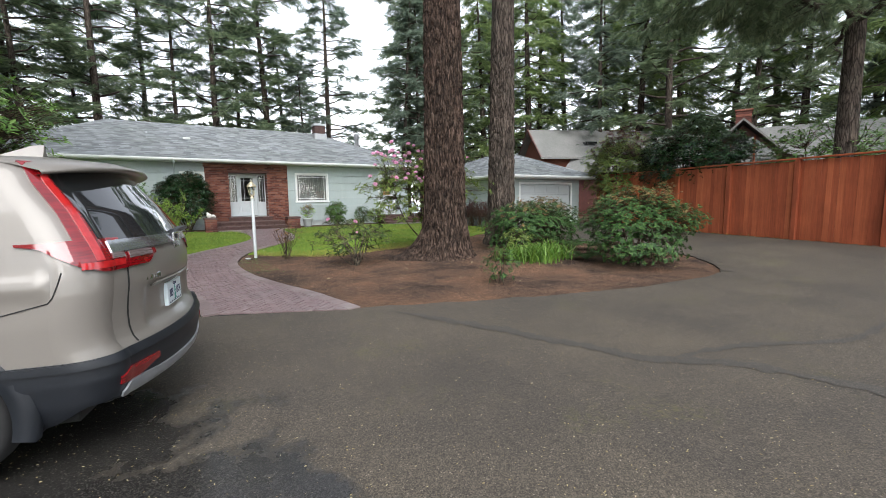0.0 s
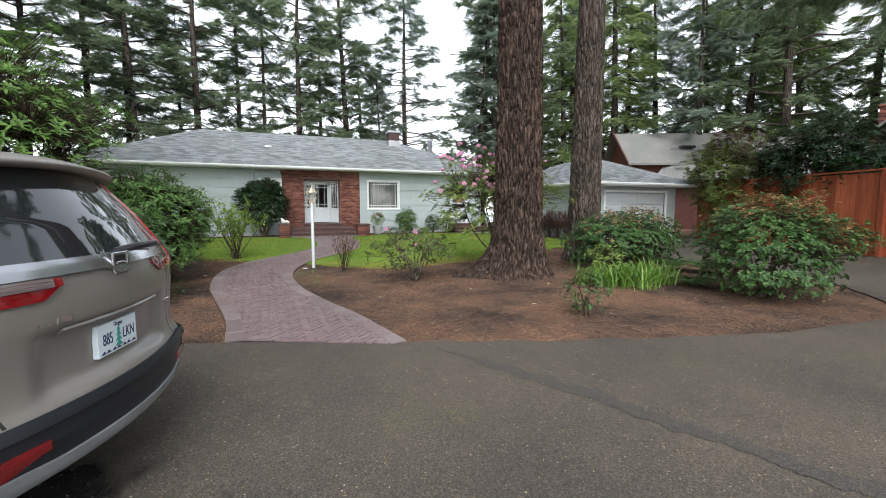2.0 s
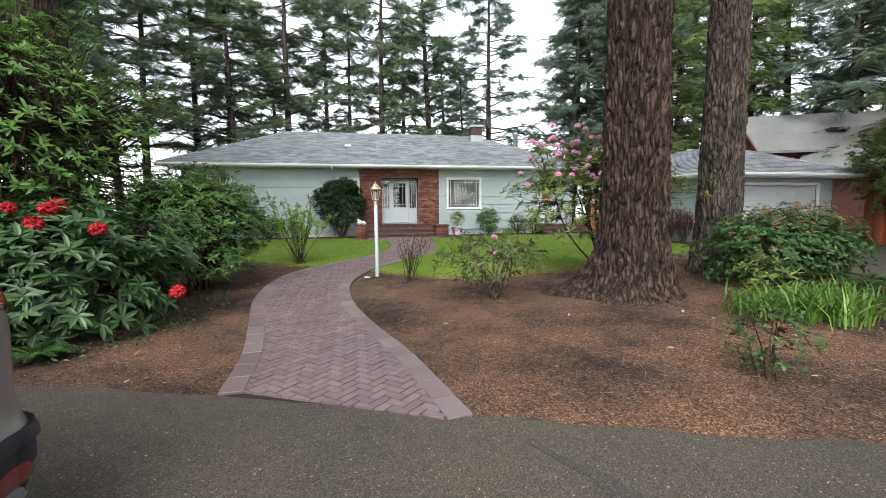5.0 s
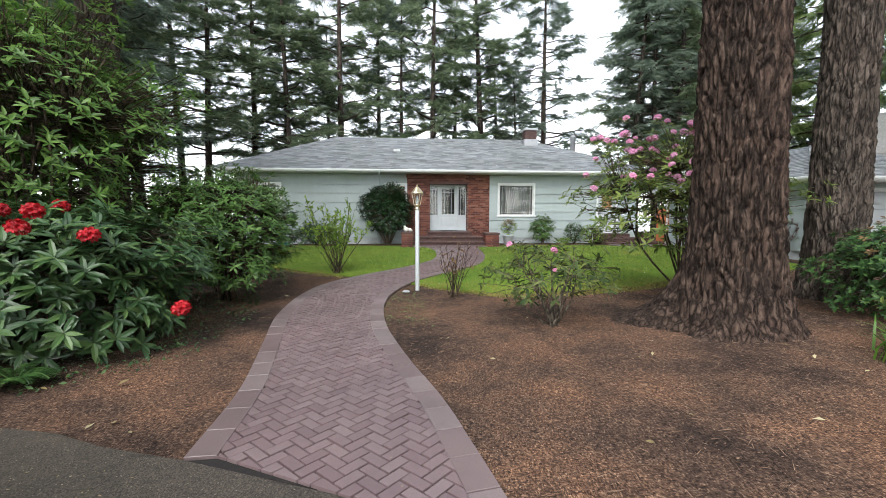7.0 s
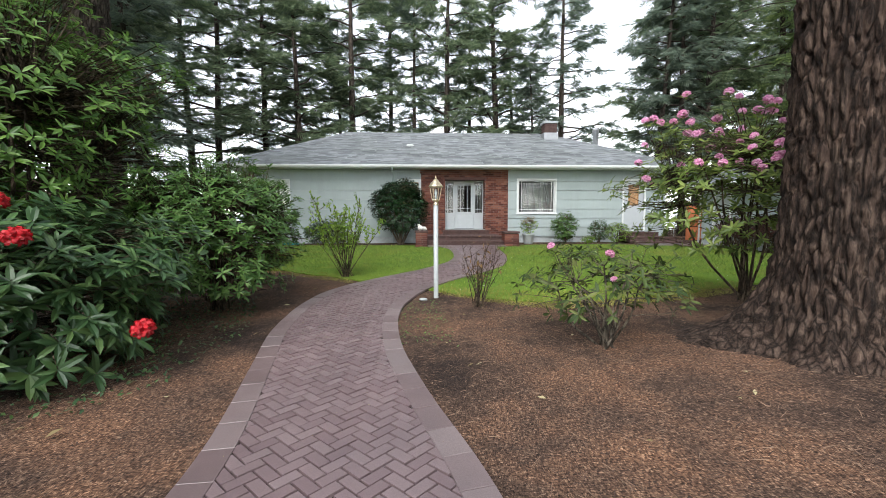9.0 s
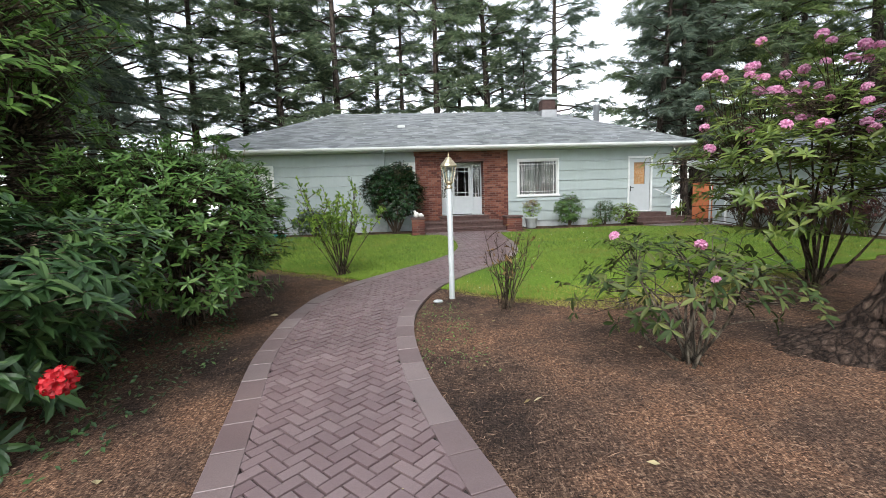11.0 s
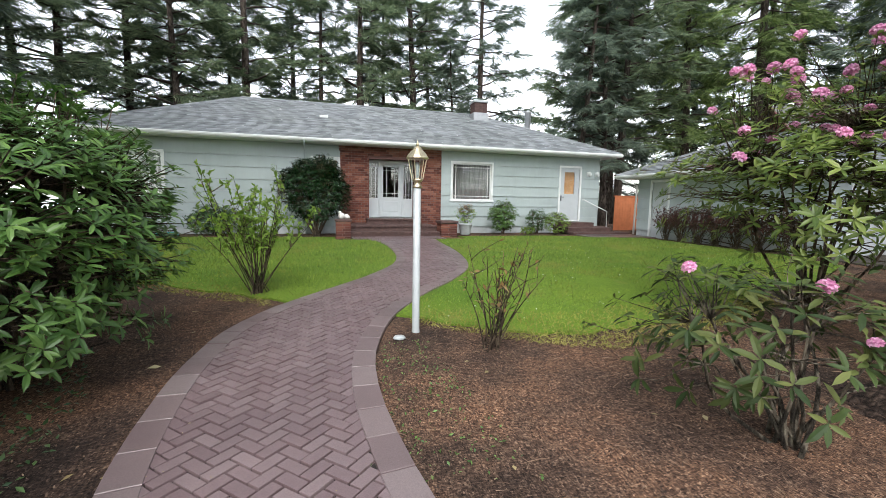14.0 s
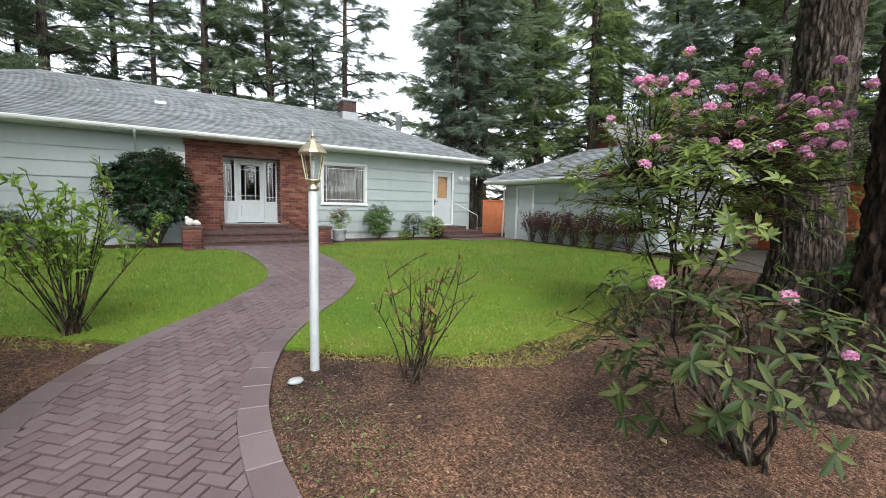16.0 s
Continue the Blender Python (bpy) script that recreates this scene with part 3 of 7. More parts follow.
# border stones, about 0.3 m long
for outer, inner, sgn in ((LEFT, LEFT_IN, 1), (RIGHT, RIGHT_IN, -1)):
    run = np.concatenate([[0], np.cumsum(np.linalg.norm(np.diff(outer, axis=0), axis=1))])
    cuts = np.arange(0, run[-1], 0.31)
    at = lambda line, s: np.array([np.interp(s, run, line[:, k]) for k in (0, 1)])
    for a in cuts[:-1]:
        b = a + 0.302
        mid = (a + b) / 2
        poly = [at(outer, a), at(outer, mid), at(outer, b), at(inner, b), at(inner, mid), at(inner, a)]
        if sgn > 0:
            poly = poly[::-1]
        c = np.mean(poly, axis=0)
        g = Geo()
        tip = random.uniform(-0.003, 0.003)
        slab(g, [tuple(p - c) for p in poly], lambda x, y: G(x + c[0], y + c[1]) + 0.028 + tip)
        part("border_stone", g, M_BORDER, path, at=pose(c[0], c[1], 0))

# herringbone field, pavers 0.16 by 0.08 m at 45 degrees
field = [tuple(p) for p in LEFT_IN] + [(1.92, 19.8), (1.92, 20.6), (4.73, 20.6), (4.73, 19.8)] + [tuple(p) for p in RIGHT_IN[::-1]]
if area(field) < 0:
    field = field[::-1]
rot = np.array([[math.cos(math.pi / 4), -math.sin(math.pi / 4)], [math.sin(math.pi / 4), math.cos(math.pi / 4)]])
far_pavers, whole, count = Geo(), None, 0
gap, PW = 0.0052, 0.08
cand = []
for i in range(-110, 330):
    for j in range(-210, 240):
        k = (i - j) % 4
        if k == 0:
            r = (i, j, i + 2, j + 1)
        elif k == 3:
            r = (i, j, i + 1, j + 2)
        else:
            continue
        cc = rot @ (np.array([(r[0] + r[2]) / 2, (r[1] + r[3]) / 2]) * PW)
        if not (-0.4 < cc[0] < 5 and 5.2 < cc[1] < 20.9):
            continue
        near_y = min(max(cc[1], 5.6), 19.7)
        lo, hi = np.interp(near_y, LEFT[:, 1], LEFT[:, 0]) - 0.3, np.interp(near_y, RIGHT[:, 1], RIGHT[:, 0]) + 0.3
        if lo < cc[0] < hi or cc[1] > 19.5:
            cand.append((cc[1], cc, r, k))
cand.sort(key=lambda c: c[0])
g = Geo()
slab(g, [(-PW + gap, -PW / 2 + gap), (PW - gap, -PW / 2 + gap), (PW - gap, PW / 2 - gap), (-PW + gap, PW / 2 - gap)], lambda x, y: 0.0)
whole = g.mesh("paver", M_PAVER)
for _, cc, r, k in cand:
    quad = [(r[0] * PW + gap, r[1] * PW + gap), (r[2] * PW - gap, r[1] * PW + gap), (r[2] * PW - gap, r[3] * PW - gap), (r[0] * PW + gap, r[3] * PW - gap)]
    quad = [tuple(rot @ np.array(q)) for q in quad]
    c = clip(field, quad)
    if len(c) < 3 or area(c) < 0.0008:
        continue
    tip = random.uniform(-0.003, 0.003)
    if 7.4 < cc[1] and count < 300:
        count += 1
        if area(c) > 0.0102:
            part("paver", whole, M_PAVER, path, at=pose(cc[0], cc[1], G(*cc) + 0.025 + tip, random.uniform(-0.8, 0.8), random.uniform(-0.8, 0.8), 45 if k == 0 else 135))
        else:
            g = Geo()
            slab(g, [(p[0] - cc[0], p[1] - cc[1]) for p in c], lambda x, y: G(x + cc[0], y + cc[1]) + 0.025 + tip)
            part("paver", g, M_PAVER, path, at=pose(cc[0], cc[1], 0))
    else:
        slab(far_pavers, c, lambda x, y: G(x, y) + 0.025 + tip)
tagged(part("pavers", far_pavers, M_PAVER_FAR, path), kind="stuff")

# ---- lawns ----
LAWN_L = [tuple(p) for p in LEFT[(LEFT[:, 1] > 12.35)]] + [(1.9, 19.78), (1.42, 19.8), (1.42, 20.75), (-1.2, 20.95), (-5.5, 21.2), (-9, 21.5), (-9, 17.2), (-5, 15.4), (-2.4, 14.3), (-1.2, 13.8), (-0.6, 13.35), (-0.05, 12.98), (0.4, 12.65)]
grass_tv = np.array([(0, -0.035, 0), (0, 0.035, 0), (0.6, 0.022, 0.05), (0.6, -0.022, 0.05), (1.0, 0, 0.22)])
grass_tf = np.array([(0, 2, 1), (0, 3, 2), (3, 4, 2)])
rng = np.random.default_rng(5)


def ragged(poly, amount, seed):
    """The same outline with many points and an uneven line."""
    out = []
    for i in range(len(poly)):
        a, b = np.array(poly[i - 1]), np.array(poly[i])
        n = max(1, int(np.linalg.norm(b - a) / 0.12))
        for k in range(n):
            p = a + (b - a) * k / n
            q = amount if np.min(np.hypot(*(outline_np - p).T)) > 0.25 else 0.0
            out.append((p[0] + q * noise.noise((p[0] * 2.5, p[1] * 2.5, seed)) + 0.5 * q * noise.noise((p[0] * 8, p[1] * 8, seed)), p[1] + q * noise.noise((p[0] * 2.5, p[1] * 2.5, seed + 7)) + 0.5 * q * noise.noise((p[0] * 8, p[1] * 8, seed + 7))))
    return out


outline_np = np.array(outline)
LAWN_R = [tuple(p) for p in RIGHT[(RIGHT[:, 1] > 11.62)]] + [(4.78, 19.8), (5.4, 19.85), (5.4, 20.6), (7.5, 20.75), (9.6, 20.5), (10.0, 19.9), (11.0, 19.75), (11.75, 19.6), (11.75, 15.0)] + [tuple(p) for p in curve([(11.3, 13.3), (9.2, 12.4), (6.9, 11.65), (5.5, 11.15), (4.4, 10.9), (3.5, 10.75), (2.9, 10.95), (2.35, 11.3), (1.95, 11.6)], 40)]
LAWN_L, LAWN_R = ragged(LAWN_L, 0.12, 1), ragged(LAWN_R, 0.12, 2)
for name, poly in (("lawn", LAWN_L), ("lawn", LAWN_R)):
    ob = solo(name, sheet(poly, 0.010, 0.35, 0.04), M_TURF, "short bright green lawn with a few pale mossy patches", "lawn", kind="structure", smooth=True)
    xs, ys = [p[0] for p in poly], [p[1] for p in poly]
    n = int((max(xs) - min(xs)) * (max(ys) - min(ys)) * 900)
    x, y = rng.uniform(min(xs), max(xs), n), rng.uniform(min(ys), max(ys), n)
    keep = inside(x, y, poly) & (rng.random(n) < np.clip(1.25 - (y - 11) / 9, 0.28, 1))
    bare = np.array([noise.noise((a * 0.9, b * 0.9, 2)) for a, b in zip(x, y)])
    keep &= (bare * 1.3 + 0.42 * (y - 11.9) > -0.1 + rng.normal(0, 0.2, n)) | (y > 13.5)
    x, y = x[keep], y[keep]
    n = len(x)
    edge = np.array(poly)
    far = np.concatenate([np.min(np.hypot(x[i:i + 4000, None] - edge[None, :, 0], y[i:i + 4000, None] - edge[None, :, 1]), axis=1) for i in range(0, len(x), 4000)])
    near_path = np.concatenate([np.min(np.hypot(x[i:i + 4000, None] - outline_np[None, :, 0], y[i:i + 4000, None] - outline_np[None, :, 1]), axis=1) for i in range(0, len(x), 4000)]) < 0.3
    hold = near_path | (rng.random(n) < np.clip(far / 0.3, 0.12, 1))
    x, y, far = x[hold], y[hold], np.where(near_path, 1, far)[hold]
    n = len(x)
    d = np.stack([rng.normal(0, 0.55, n), rng.normal(0, 0.55, n), np.ones(n)], 1)
    g = Geo()
    g.stamp(grass_tv, grass_tf, np.stack([x, y, gz(x, y) + 0.006], 1), d, rng.normal(0, 1, (n, 3)) * [1, 1, 0.1], rng.uniform(0.03, 0.08, n) * np.clip(0.8 + (y - 10) / 14, 0.8, 1.4) * np.clip(far / 0.4, 0.4, 1))
    tagged(part("grass", g, M_GRASS, ob), kind="stuff")


# ---- the house ----
def cells_of(x0, x1, z0, z1, holes):
    """Rectangles that fill a wall round its openings."""
    xs = sorted({x0, x1, *[v for h in holes for v in h[:2] if x0 < v < x1]})
    zs = sorted({z0, z1, *[v for h in holes for v in h[2:] if z0 < v < z1]})
    out = []
    for a, b in zip(xs, xs[1:]):
        for c, d in zip(zs, zs[1:]):
            mx, mz = (a + b) / 2, (c + d) / 2
            if not any(h[0] < mx < h[1] and h[2] < mz < h[3] for h in holes):
                out.append((a, b, c, d))
    return out


def siding_rows(parent, edges, x0, x1, holes, place):
    """Wide lapped boards between the given heights, cut at the openings."""
    for z0, z1 in zip(edges, edges[1:]):
        spans = [(x0, x1)]
        for h in holes:
            if h[2] < z1 - 0.01 and h[3] > z0 + 0.01:
                full = h[2] <= z0 + 0.01 and h[3] >= z1 - 0.01
                new_spans = []
                for a, b in spans:
                    if h[1] <= a or h[0] >= b:
                        new_spans.append((a, b))
                        continue
                    if h[0] > a:
                        new_spans.append((a, h[0]))
                    if h[1] < b:
                        new_spans.append((h[1], b))
                    if not full:
                        for lo, hi in ((z0, h[2]), (h[3], z1)):
                            if hi - lo > 0.02:
                                place(parent, max(a, h[0]), min(b, h[1]), lo, hi)
                spans = new_spans
        for a, b in spans:
            if b - a > 0.02:
                place(parent, a, b, z0, z1)


def board(g, a, b, z0, z1):
    """One lapped board on a wall that faces -y at y = 0: its foot stands proud."""
    z0 += 0.014
    v = [(a, -0.045, z0), (b, -0.045, z0), (b, -0.018, z1), (a, -0.018, z1), (a, 0, z0), (b, 0, z0), (b, 0, z1), (a, 0, z1)]
    q = [(0, 1, 2, 3), (0, 4, 5, 1), (0, 3, 7, 4), (1, 5, 6, 2), (3, 2, 6, 7)]
    g.add(v, [t for i, j, k, l in q for t in ((i, j, k), (i, k, l))])


FY = 22.37
HX0, HX1, HB = -5.45, 11.87, 32.4
house = thing("house", "single-storey pale grey-green house with a hipped grey shingle roof", "house", 0, 0, 0)
HOLES = [(-5.12, -3.62, 1.35, 2.70), (0.80, 1.61, 1.72, 2.70), (1.63, 5.25, 0.0, 3.2), (5.68, 7.20, 1.42, 2.74), (10.14, 11.0, 0.68, 2.74)]
DOORHOLE = (2.65, 4.30, 0.72, 2.78)
g = Geo()
for a, b, c, d in cells_of(HX0, HX1, 0.1, 3.17, HOLES[:2] + [(1.63, 5.25, 0.0, 3.3)] + HOLES[3:]):
    g.box(a, b, FY, FY + 0.16, c, d)
for a, b, c, d in cells_of(1.63, 5.25, 0.1, 3.17, [DOORHOLE]):
    g.box(a, b, FY + 0.02, FY + 0.64, c, d)
front = part("wall", g, M_CONC, house, "painted foundation and wall core")
g = Geo()
for a, b, c, d in cells_of(FY + 0.16, HB, 0.0, 3.17, []):
    g.box(HX0, HX0 + 0.16, a, b, c, d)
part("wall", g, M_SIDING, house)
g = Geo()
g.box(HX1 - 0.16, HX1, FY + 0.16, HB, 0.0, 3.17)
part("wall", g, M_SIDING, house)
g = Geo()
for a, b, c, d in cells_of(HX0 + 0.16, HX1 - 0.16, 0.0, 3.17, [(0.5, 6.0, 1.2, 2.75)]):
    g.box(a, b, HB - 0.16, HB, c, d)
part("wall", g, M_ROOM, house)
g = Geo()
g.box(HX0 + 0.16, HX1 - 0.16, FY + 0.66, HB - 0.16, 0.5, 0.7)
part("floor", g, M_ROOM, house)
g = Geo()
g.box(HX0 + 0.16, HX1 - 0.16, FY + 0.17, HB - 0.16, 2.95, 3.1)
part("ceiling", g, M_WHITE, house)
g = Geo()
g.box(1.9, 2.0, FY + 0.66, HB - 0.17, 0.7, 2.95)
g.box(4.95, 5.05, FY + 0.66, HB - 0.17, 0.7, 2.95)
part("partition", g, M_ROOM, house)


def house_plank(parent, a, b, z0, z1):
    g = Geo()
    board(g, a, b, z0, z1)
    part("plank", g, M_SIDING, parent, at=pose(0, FY, 0))


siding_rows(front, [0.42, 0.80, 1.18, 1.56, 1.94, 2.325, 2.69, 3.165], HX0, HX1, [(h[0] - 0.075, h[1] + 0.075, h[2] - 0.08, h[3] + 0.07) if i != 2 else h for i, h in enumerate(HOLES)], house_plank)
g = Geo()
g.box(HX1 - 0.005, HX1 + 0.035, FY - 0.04, FY + 0.09, 0.42, 3.165, 0.005)
part("corner_board", g, M_SIDING, house)

# bricks of the entrance surround, piers and steps
BL, BH = 0.215, 0.0765
brick_mesh = None


def brickwork(parent, x0, x1, z0, z1, y, holes, limit, joined):
    """Running bond on a face that looks towards -y."""
    global brick_mesh
    if brick_mesh is None:
        g = Geo()
        g.box(-0.1, 0.1, -0.012, 0.03, -0.0325, 0.0325, 0.004)
        brick_mesh = g.mesh("brick", M_BRICK)
    used, row, z = 0, 0, z0
    while z + BH <= z1 + 0.03:
        x = x0 - (BL / 2 if row % 2 else 0)
        while x < x1 - 0.02:
            a, b = max(x, x0), min(x + BL - 0.011, x1)
            for h in holes:
                if h[2] < z + BH * 0.5 < h[3]:
                    if a < h[0] < b:
                        b = h[0]
                    elif a < h[1] < b:
                        a = h[1]
                    elif h[0] <= a and b <= h[1]:
                        b = a
            if b - a > 0.03:
                if b - a > 0.19 and used < limit:
                    used += 1
                    part("brick", brick_mesh, M_BRICK, parent, at=pose((a + b) / 2, y + random.uniform(-0.002, 0.002), z + 0.033))
                else:
                    joined.box(a, b, y - 0.012 + random.uniform(-0.002, 0.002), y + 0.03, z, z + 0.065, 0.003)
            x += BL
        z += BH
        row += 1


g = Geo()
for a, b, c, d in cells_of(1.63, 5.25, 0.15, 3.165, [DOORHOLE]):
    g.box(a, b, FY - 0.012, FY + 0.018, c, d)
surround = part("brick_surround", g, M_MORTAR, house, "red brick entrance surround with pale joints")
rest = Geo()
brickwork(surround, 1.64, 5.24, 0.19, 3.15, FY - 0.02, [DOORHOLE], 295, rest)
tagged(part("bricks", rest, M_BRICK_FAR, surround), kind="stuff")
g = Geo()
for sx in (DOORHOLE[0], DOORHOLE[1]):
    row = 0
    z = 0.74
    while z < 2.76:
        for k in range(3):
            y0 = FY + 0.03 + k * 0.2
            g.box(sx - 0.008 if sx > 3 else sx - 0.02, sx + 0.02 if sx > 3 else sx + 0.008, y0, y0 + 0.19, z, z + 0.065, 0.003)
        z += BH
tagged(part("reveal_bricks", g, M_BRICK_FAR, surround), kind="stuff")
g = Geo()
g.box(2.6, 4.35, FY - 0.05, FY + 0.6, 2.76, 2.85, 0.008)
part("lintel", g, M_MAROON, house, "dark red painted lintel board")

# roof
def roof(parent, x0, x1, y0, y1, ze, rx0, rx1, ry0, ry1, zr, tile, label):
    """A hipped roof from its eaves rectangle to its ridge, with laid shingles."""
    e = [np.array(p, float) for p in ((x0, y0, ze), (x1, y0, ze), (x1, y1, ze), (x0, y1, ze))]
    r = [np.array(p, float) for p in ((rx0, ry0, zr), (rx1, ry0, zr), (rx1, ry1, zr), (rx0, ry1, zr))]
    g = Geo()
    for i in range(4):
        g.quad(e[i], e[(i + 1) % 4], r[(i + 1) % 4], r[i])
    lo = [p - np.array([0, 0, 0.13]) for p in e]
    for i in range(4):
        g.quad(lo[i], lo[(i + 1) % 4], e[(i + 1) % 4], e[i])
    g.quad(lo[0], lo[3], lo[2], lo[1])
    rf = part("roof", g, M_WHITE, parent, label)
    s = Geo()
    rnd = random.Random(int(x0 * 10) + 99)
    for i in range(4):
        a, b, c, d = e[i], e[(i + 1) % 4], r[(i + 1) % 4], r[i]
        nrm = np.cross(b - a, d - a)
        nrm /= np.linalg.norm(nrm)
        mid_up = (c + d) / 2 - (a + b) / 2
        along = (b - a) / np.linalg.norm(b - a)
        up = mid_up - along * (mid_up @ along)
        n = max(4, round(np.linalg.norm(up) / 0.15))
        for k in range(n):
            s0, s1 = k / n, (k + 1.0) / n
            p0, p1 = a + (d - a) * s0, b + (c - b) * s0
            q0, q1 = a + (d - a) * s1, b + (c - b) * s1
            length = np.linalg.norm(p1 - p0)
            cuts, pos = [0.0], rnd.uniform(0.1, tile)
            while pos < length:
                cuts.append(pos / length)
                pos += tile * rnd.uniform(0.75, 1.25)
            cuts.append(1.0)
            for u0, u1 in zip(cuts, cuts[1:]):
                h = nrm * (0.016 + rnd.uniform(0, 0.007))
                A, B = p0 + (p1 - p0) * u0, p0 + (p1 - p0) * u1
                C, D = q0 + (q1 - q0) * u1, q0 + (q1 - q0) * u0
                t = nrm * 0.004
                s.add([A + h, B + h, C + t, D + t, A, B], [(0, 1, 2), (0, 2, 3), (4, 5, 1), (4, 1, 0)])
    tagged(part("shingles", s, M_SHINGLE, rf), kind="stuff")
    cap = Geo()
    for a, b in ((r[0], r[1]), (r[1], r[2]), (r[2], r[3]), (r[3], r[0]), (e[0], r[0]), (e[1], r[1]), (e[2], r[2]), (e[3], r[3])):
        ln = np.linalg.norm(b - a)
        if ln < 0.3:
            continue
        m = max(1, int(ln / 0.3))
        for k in range(m):
            p, q = a + (b - a) * k / m, a + (b - a) * (k + 1.08) / m
            cap.tube([p + (0, 0, 0.008), q + (0, 0, 0.002)], [0.05, 0.045], 6, False)
    tagged(part("ridge_cap", cap, M_SHINGLE, rf), kind="stuff")
    return rf


EX0, EX1, EY0, EY1, EZ = -6.1, 12.42, 21.75, 33.0, 3.30
roof(house, EX0, EX1, EY0, EY1, EZ, -2.0, 8.2, 27.0, 27.6, 5.44, 0.32, "low hipped roof of weathered grey shingles")
g = Geo()
g.box(EX0 + 0.02, EX1 - 0.02, EY0 + 0.02, FY + 0.1, 3.165, 3.178)
g.box(EX0 + 0.02, HX0, FY + 0.1, EY1, 3.165, 3.178)
g.box(HX1, EX1 - 0.02, FY + 0.1, EY1, 3.165, 3.178)
part("soffit", g, M_WHITE, house)


def gutter(parent, p, q, out):
    """An eaves gutter with a rolled lip, from p to q; out is the way it faces."""
    g = Geo()
    p, q, o = np.array(p), np.array(q), np.array(out)
    prof = [(0.0, 0.0), (0.09, -0.0), (0.105, -0.02), (0.10, -0.06), (0.075, -0.10), (0.0, -0.105)]
    a = [p + o * u + np.array([0, 0, w]) for u, w in prof]
    b = [q + o * u + np.array([0, 0, w]) for u, w in prof]
    for i in range(len(prof) - 1):
        g.quad(a[i], b[i], b[i + 1], a[i + 1])
    g.poly(a)
    g.poly(b[::-1])
    part("gutter", g, M_WHITE, parent)


gutter(house, (EX0, EY0, EZ - 0.01), (EX1, EY0, EZ - 0.01), (0, -1, 0))
gutter(house, (EX1, EY0, EZ - 0.01), (EX1, EY1, EZ - 0.01), (1, 0, 0))
gutter(house, (EX0, EY0, EZ - 0.01), (EX0, EY1, EZ - 0.01), (-1, 0, 0))


def downspout(parent, x, top_y, wall_y, z1, z0):
    g = Geo()
    g.tube([(x, top_y, z1), (x, top_y, z1 - 0.08), (x, wall_y - 0.06, z1 - 0.36), (x, wall_y - 0.06, z0 + 0.1), (x, wall_y - 0.16, z0)], 0.035, 8)
    part("downspout", g, M_SIDING, parent, "painted metal downspout", True)


downspout(house, 0.55, EY0 - 0.05, FY, 3.2, 0.22)


def window(parent, x0, x1, z0, z1, y, mullions=(), grille=True, curtain=M_CURTAIN, label=""):
    """A framed window with a border grille and drapery behind it."""
    g = Geo()
    c = 0.075
    for a, b, d, e in ((x0 - c, x1 + c, z1, z1 + c), (x0 - c, x0, z0, z1), (x1, x1 + c, z0, z1)):
        g.box(a, b, y - 0.045, y + 0.1, d, e, 0.006)
    w = part("window", g, M_WHITE, parent, label)
    g = Geo()
    g.box(x0 - c - 0.03, x1 + c + 0.03, y - 0.075, y + 0.1, z0 - 0.07, z0, 0.01)
    part("sill", g, M_WHITE, w)
    g = Geo()
    f = 0.035
    xs = [x0, *mullions, x1]
    for a, b in zip(xs, xs[1:]):
        g.box(a, a + f, y + 0.01, y + 0.06, z0, z1)
        g.box(b - f, b, y + 0.01, y + 0.06, z0, z1)
        g.box(a + f, b - f, y + 0.01, y + 0.06, z0, z0 + f)
        g.box(a + f, b - f, y + 0.01, y + 0.06, z1 - f, z1)
    part("sash", g, M_WHITE, w)
    if grille:
        g = Geo()
        for a, b in zip(xs, xs[1:]):
            i = 0.10
            for q in (a + f + i, b - f - i):
                g.box(q - 0.008, q + 0.008, y + 0.02, y + 0.03, z0 + f, z1 - f)
            for q in ((z0 + f + i, z1 - f - i) if grille is True else (z1 - f - i,)):
                g.box(a + f, b - f, y + 0.0205, y + 0.0295, q - 0.008, q + 0.008)
        part("muntins", g, M_WHITE, w)
    for a, b in zip(xs, xs[1:]):
        g = Geo()
        g.box(a + f - 0.004, b - f + 0.004, y + 0.036, y + 0.041, z0 + f - 0.004, z1 - f + 0.004)
        p = part("pane", g, M_GLASS, w)
        p.visible_shadow = False
    u = np.linspace(x0 - 0.1, x1 + 0.1, int((x1 - x0) / 0.012))
    pts = np.stack([np.stack([u, y + 0.26 + 0.03 * np.sin(u * 62) + 0.012 * np.sin(u * 23), np.full_like(u, z)], -1) for z in (z0 - 0.1, z1 + 0.05)])
    g = Geo()
    g.grid(pts)
    part("curtain", g, curtain, w, "pleated grey curtain", True)
    return w


window(house, *HOLES[0], FY, (-4.37,), True, M_BLIND, "white framed double window")
window(house, *HOLES[1], FY, (), True, M_AMBER, "small white framed window")
window(house, *HOLES[3], FY, (), True, M_CURTAIN, "white framed picture window with a border grille")

# front door with sidelights, set back in the brick
DY = FY + 0.46
g = Geo()
for a, b, c, d in ((2.65, 2.70, 0.74, 2.76), (3.02, 3.08, 0.74, 2.76), (3.90, 3.96, 0.74, 2.76), (4.25, 4.30, 0.74, 2.76), (2.70, 3.02, 2.68, 2.76), (3.08, 3.90, 2.68, 2.76), (3.96, 4.25, 2.68, 2.76), (2.70, 3.02, 0.74, 1.42), (3.96, 4.25, 0.74, 1.42)):
    g.box(a, b, DY, DY + 0.1, c, d, 0.006)
entry = part("entrance", g, M_DOOR, house, "white entrance frame with glazed sidelights")
g = Geo()
leaf = (3.085, 3.895, 0.76, 2.675)
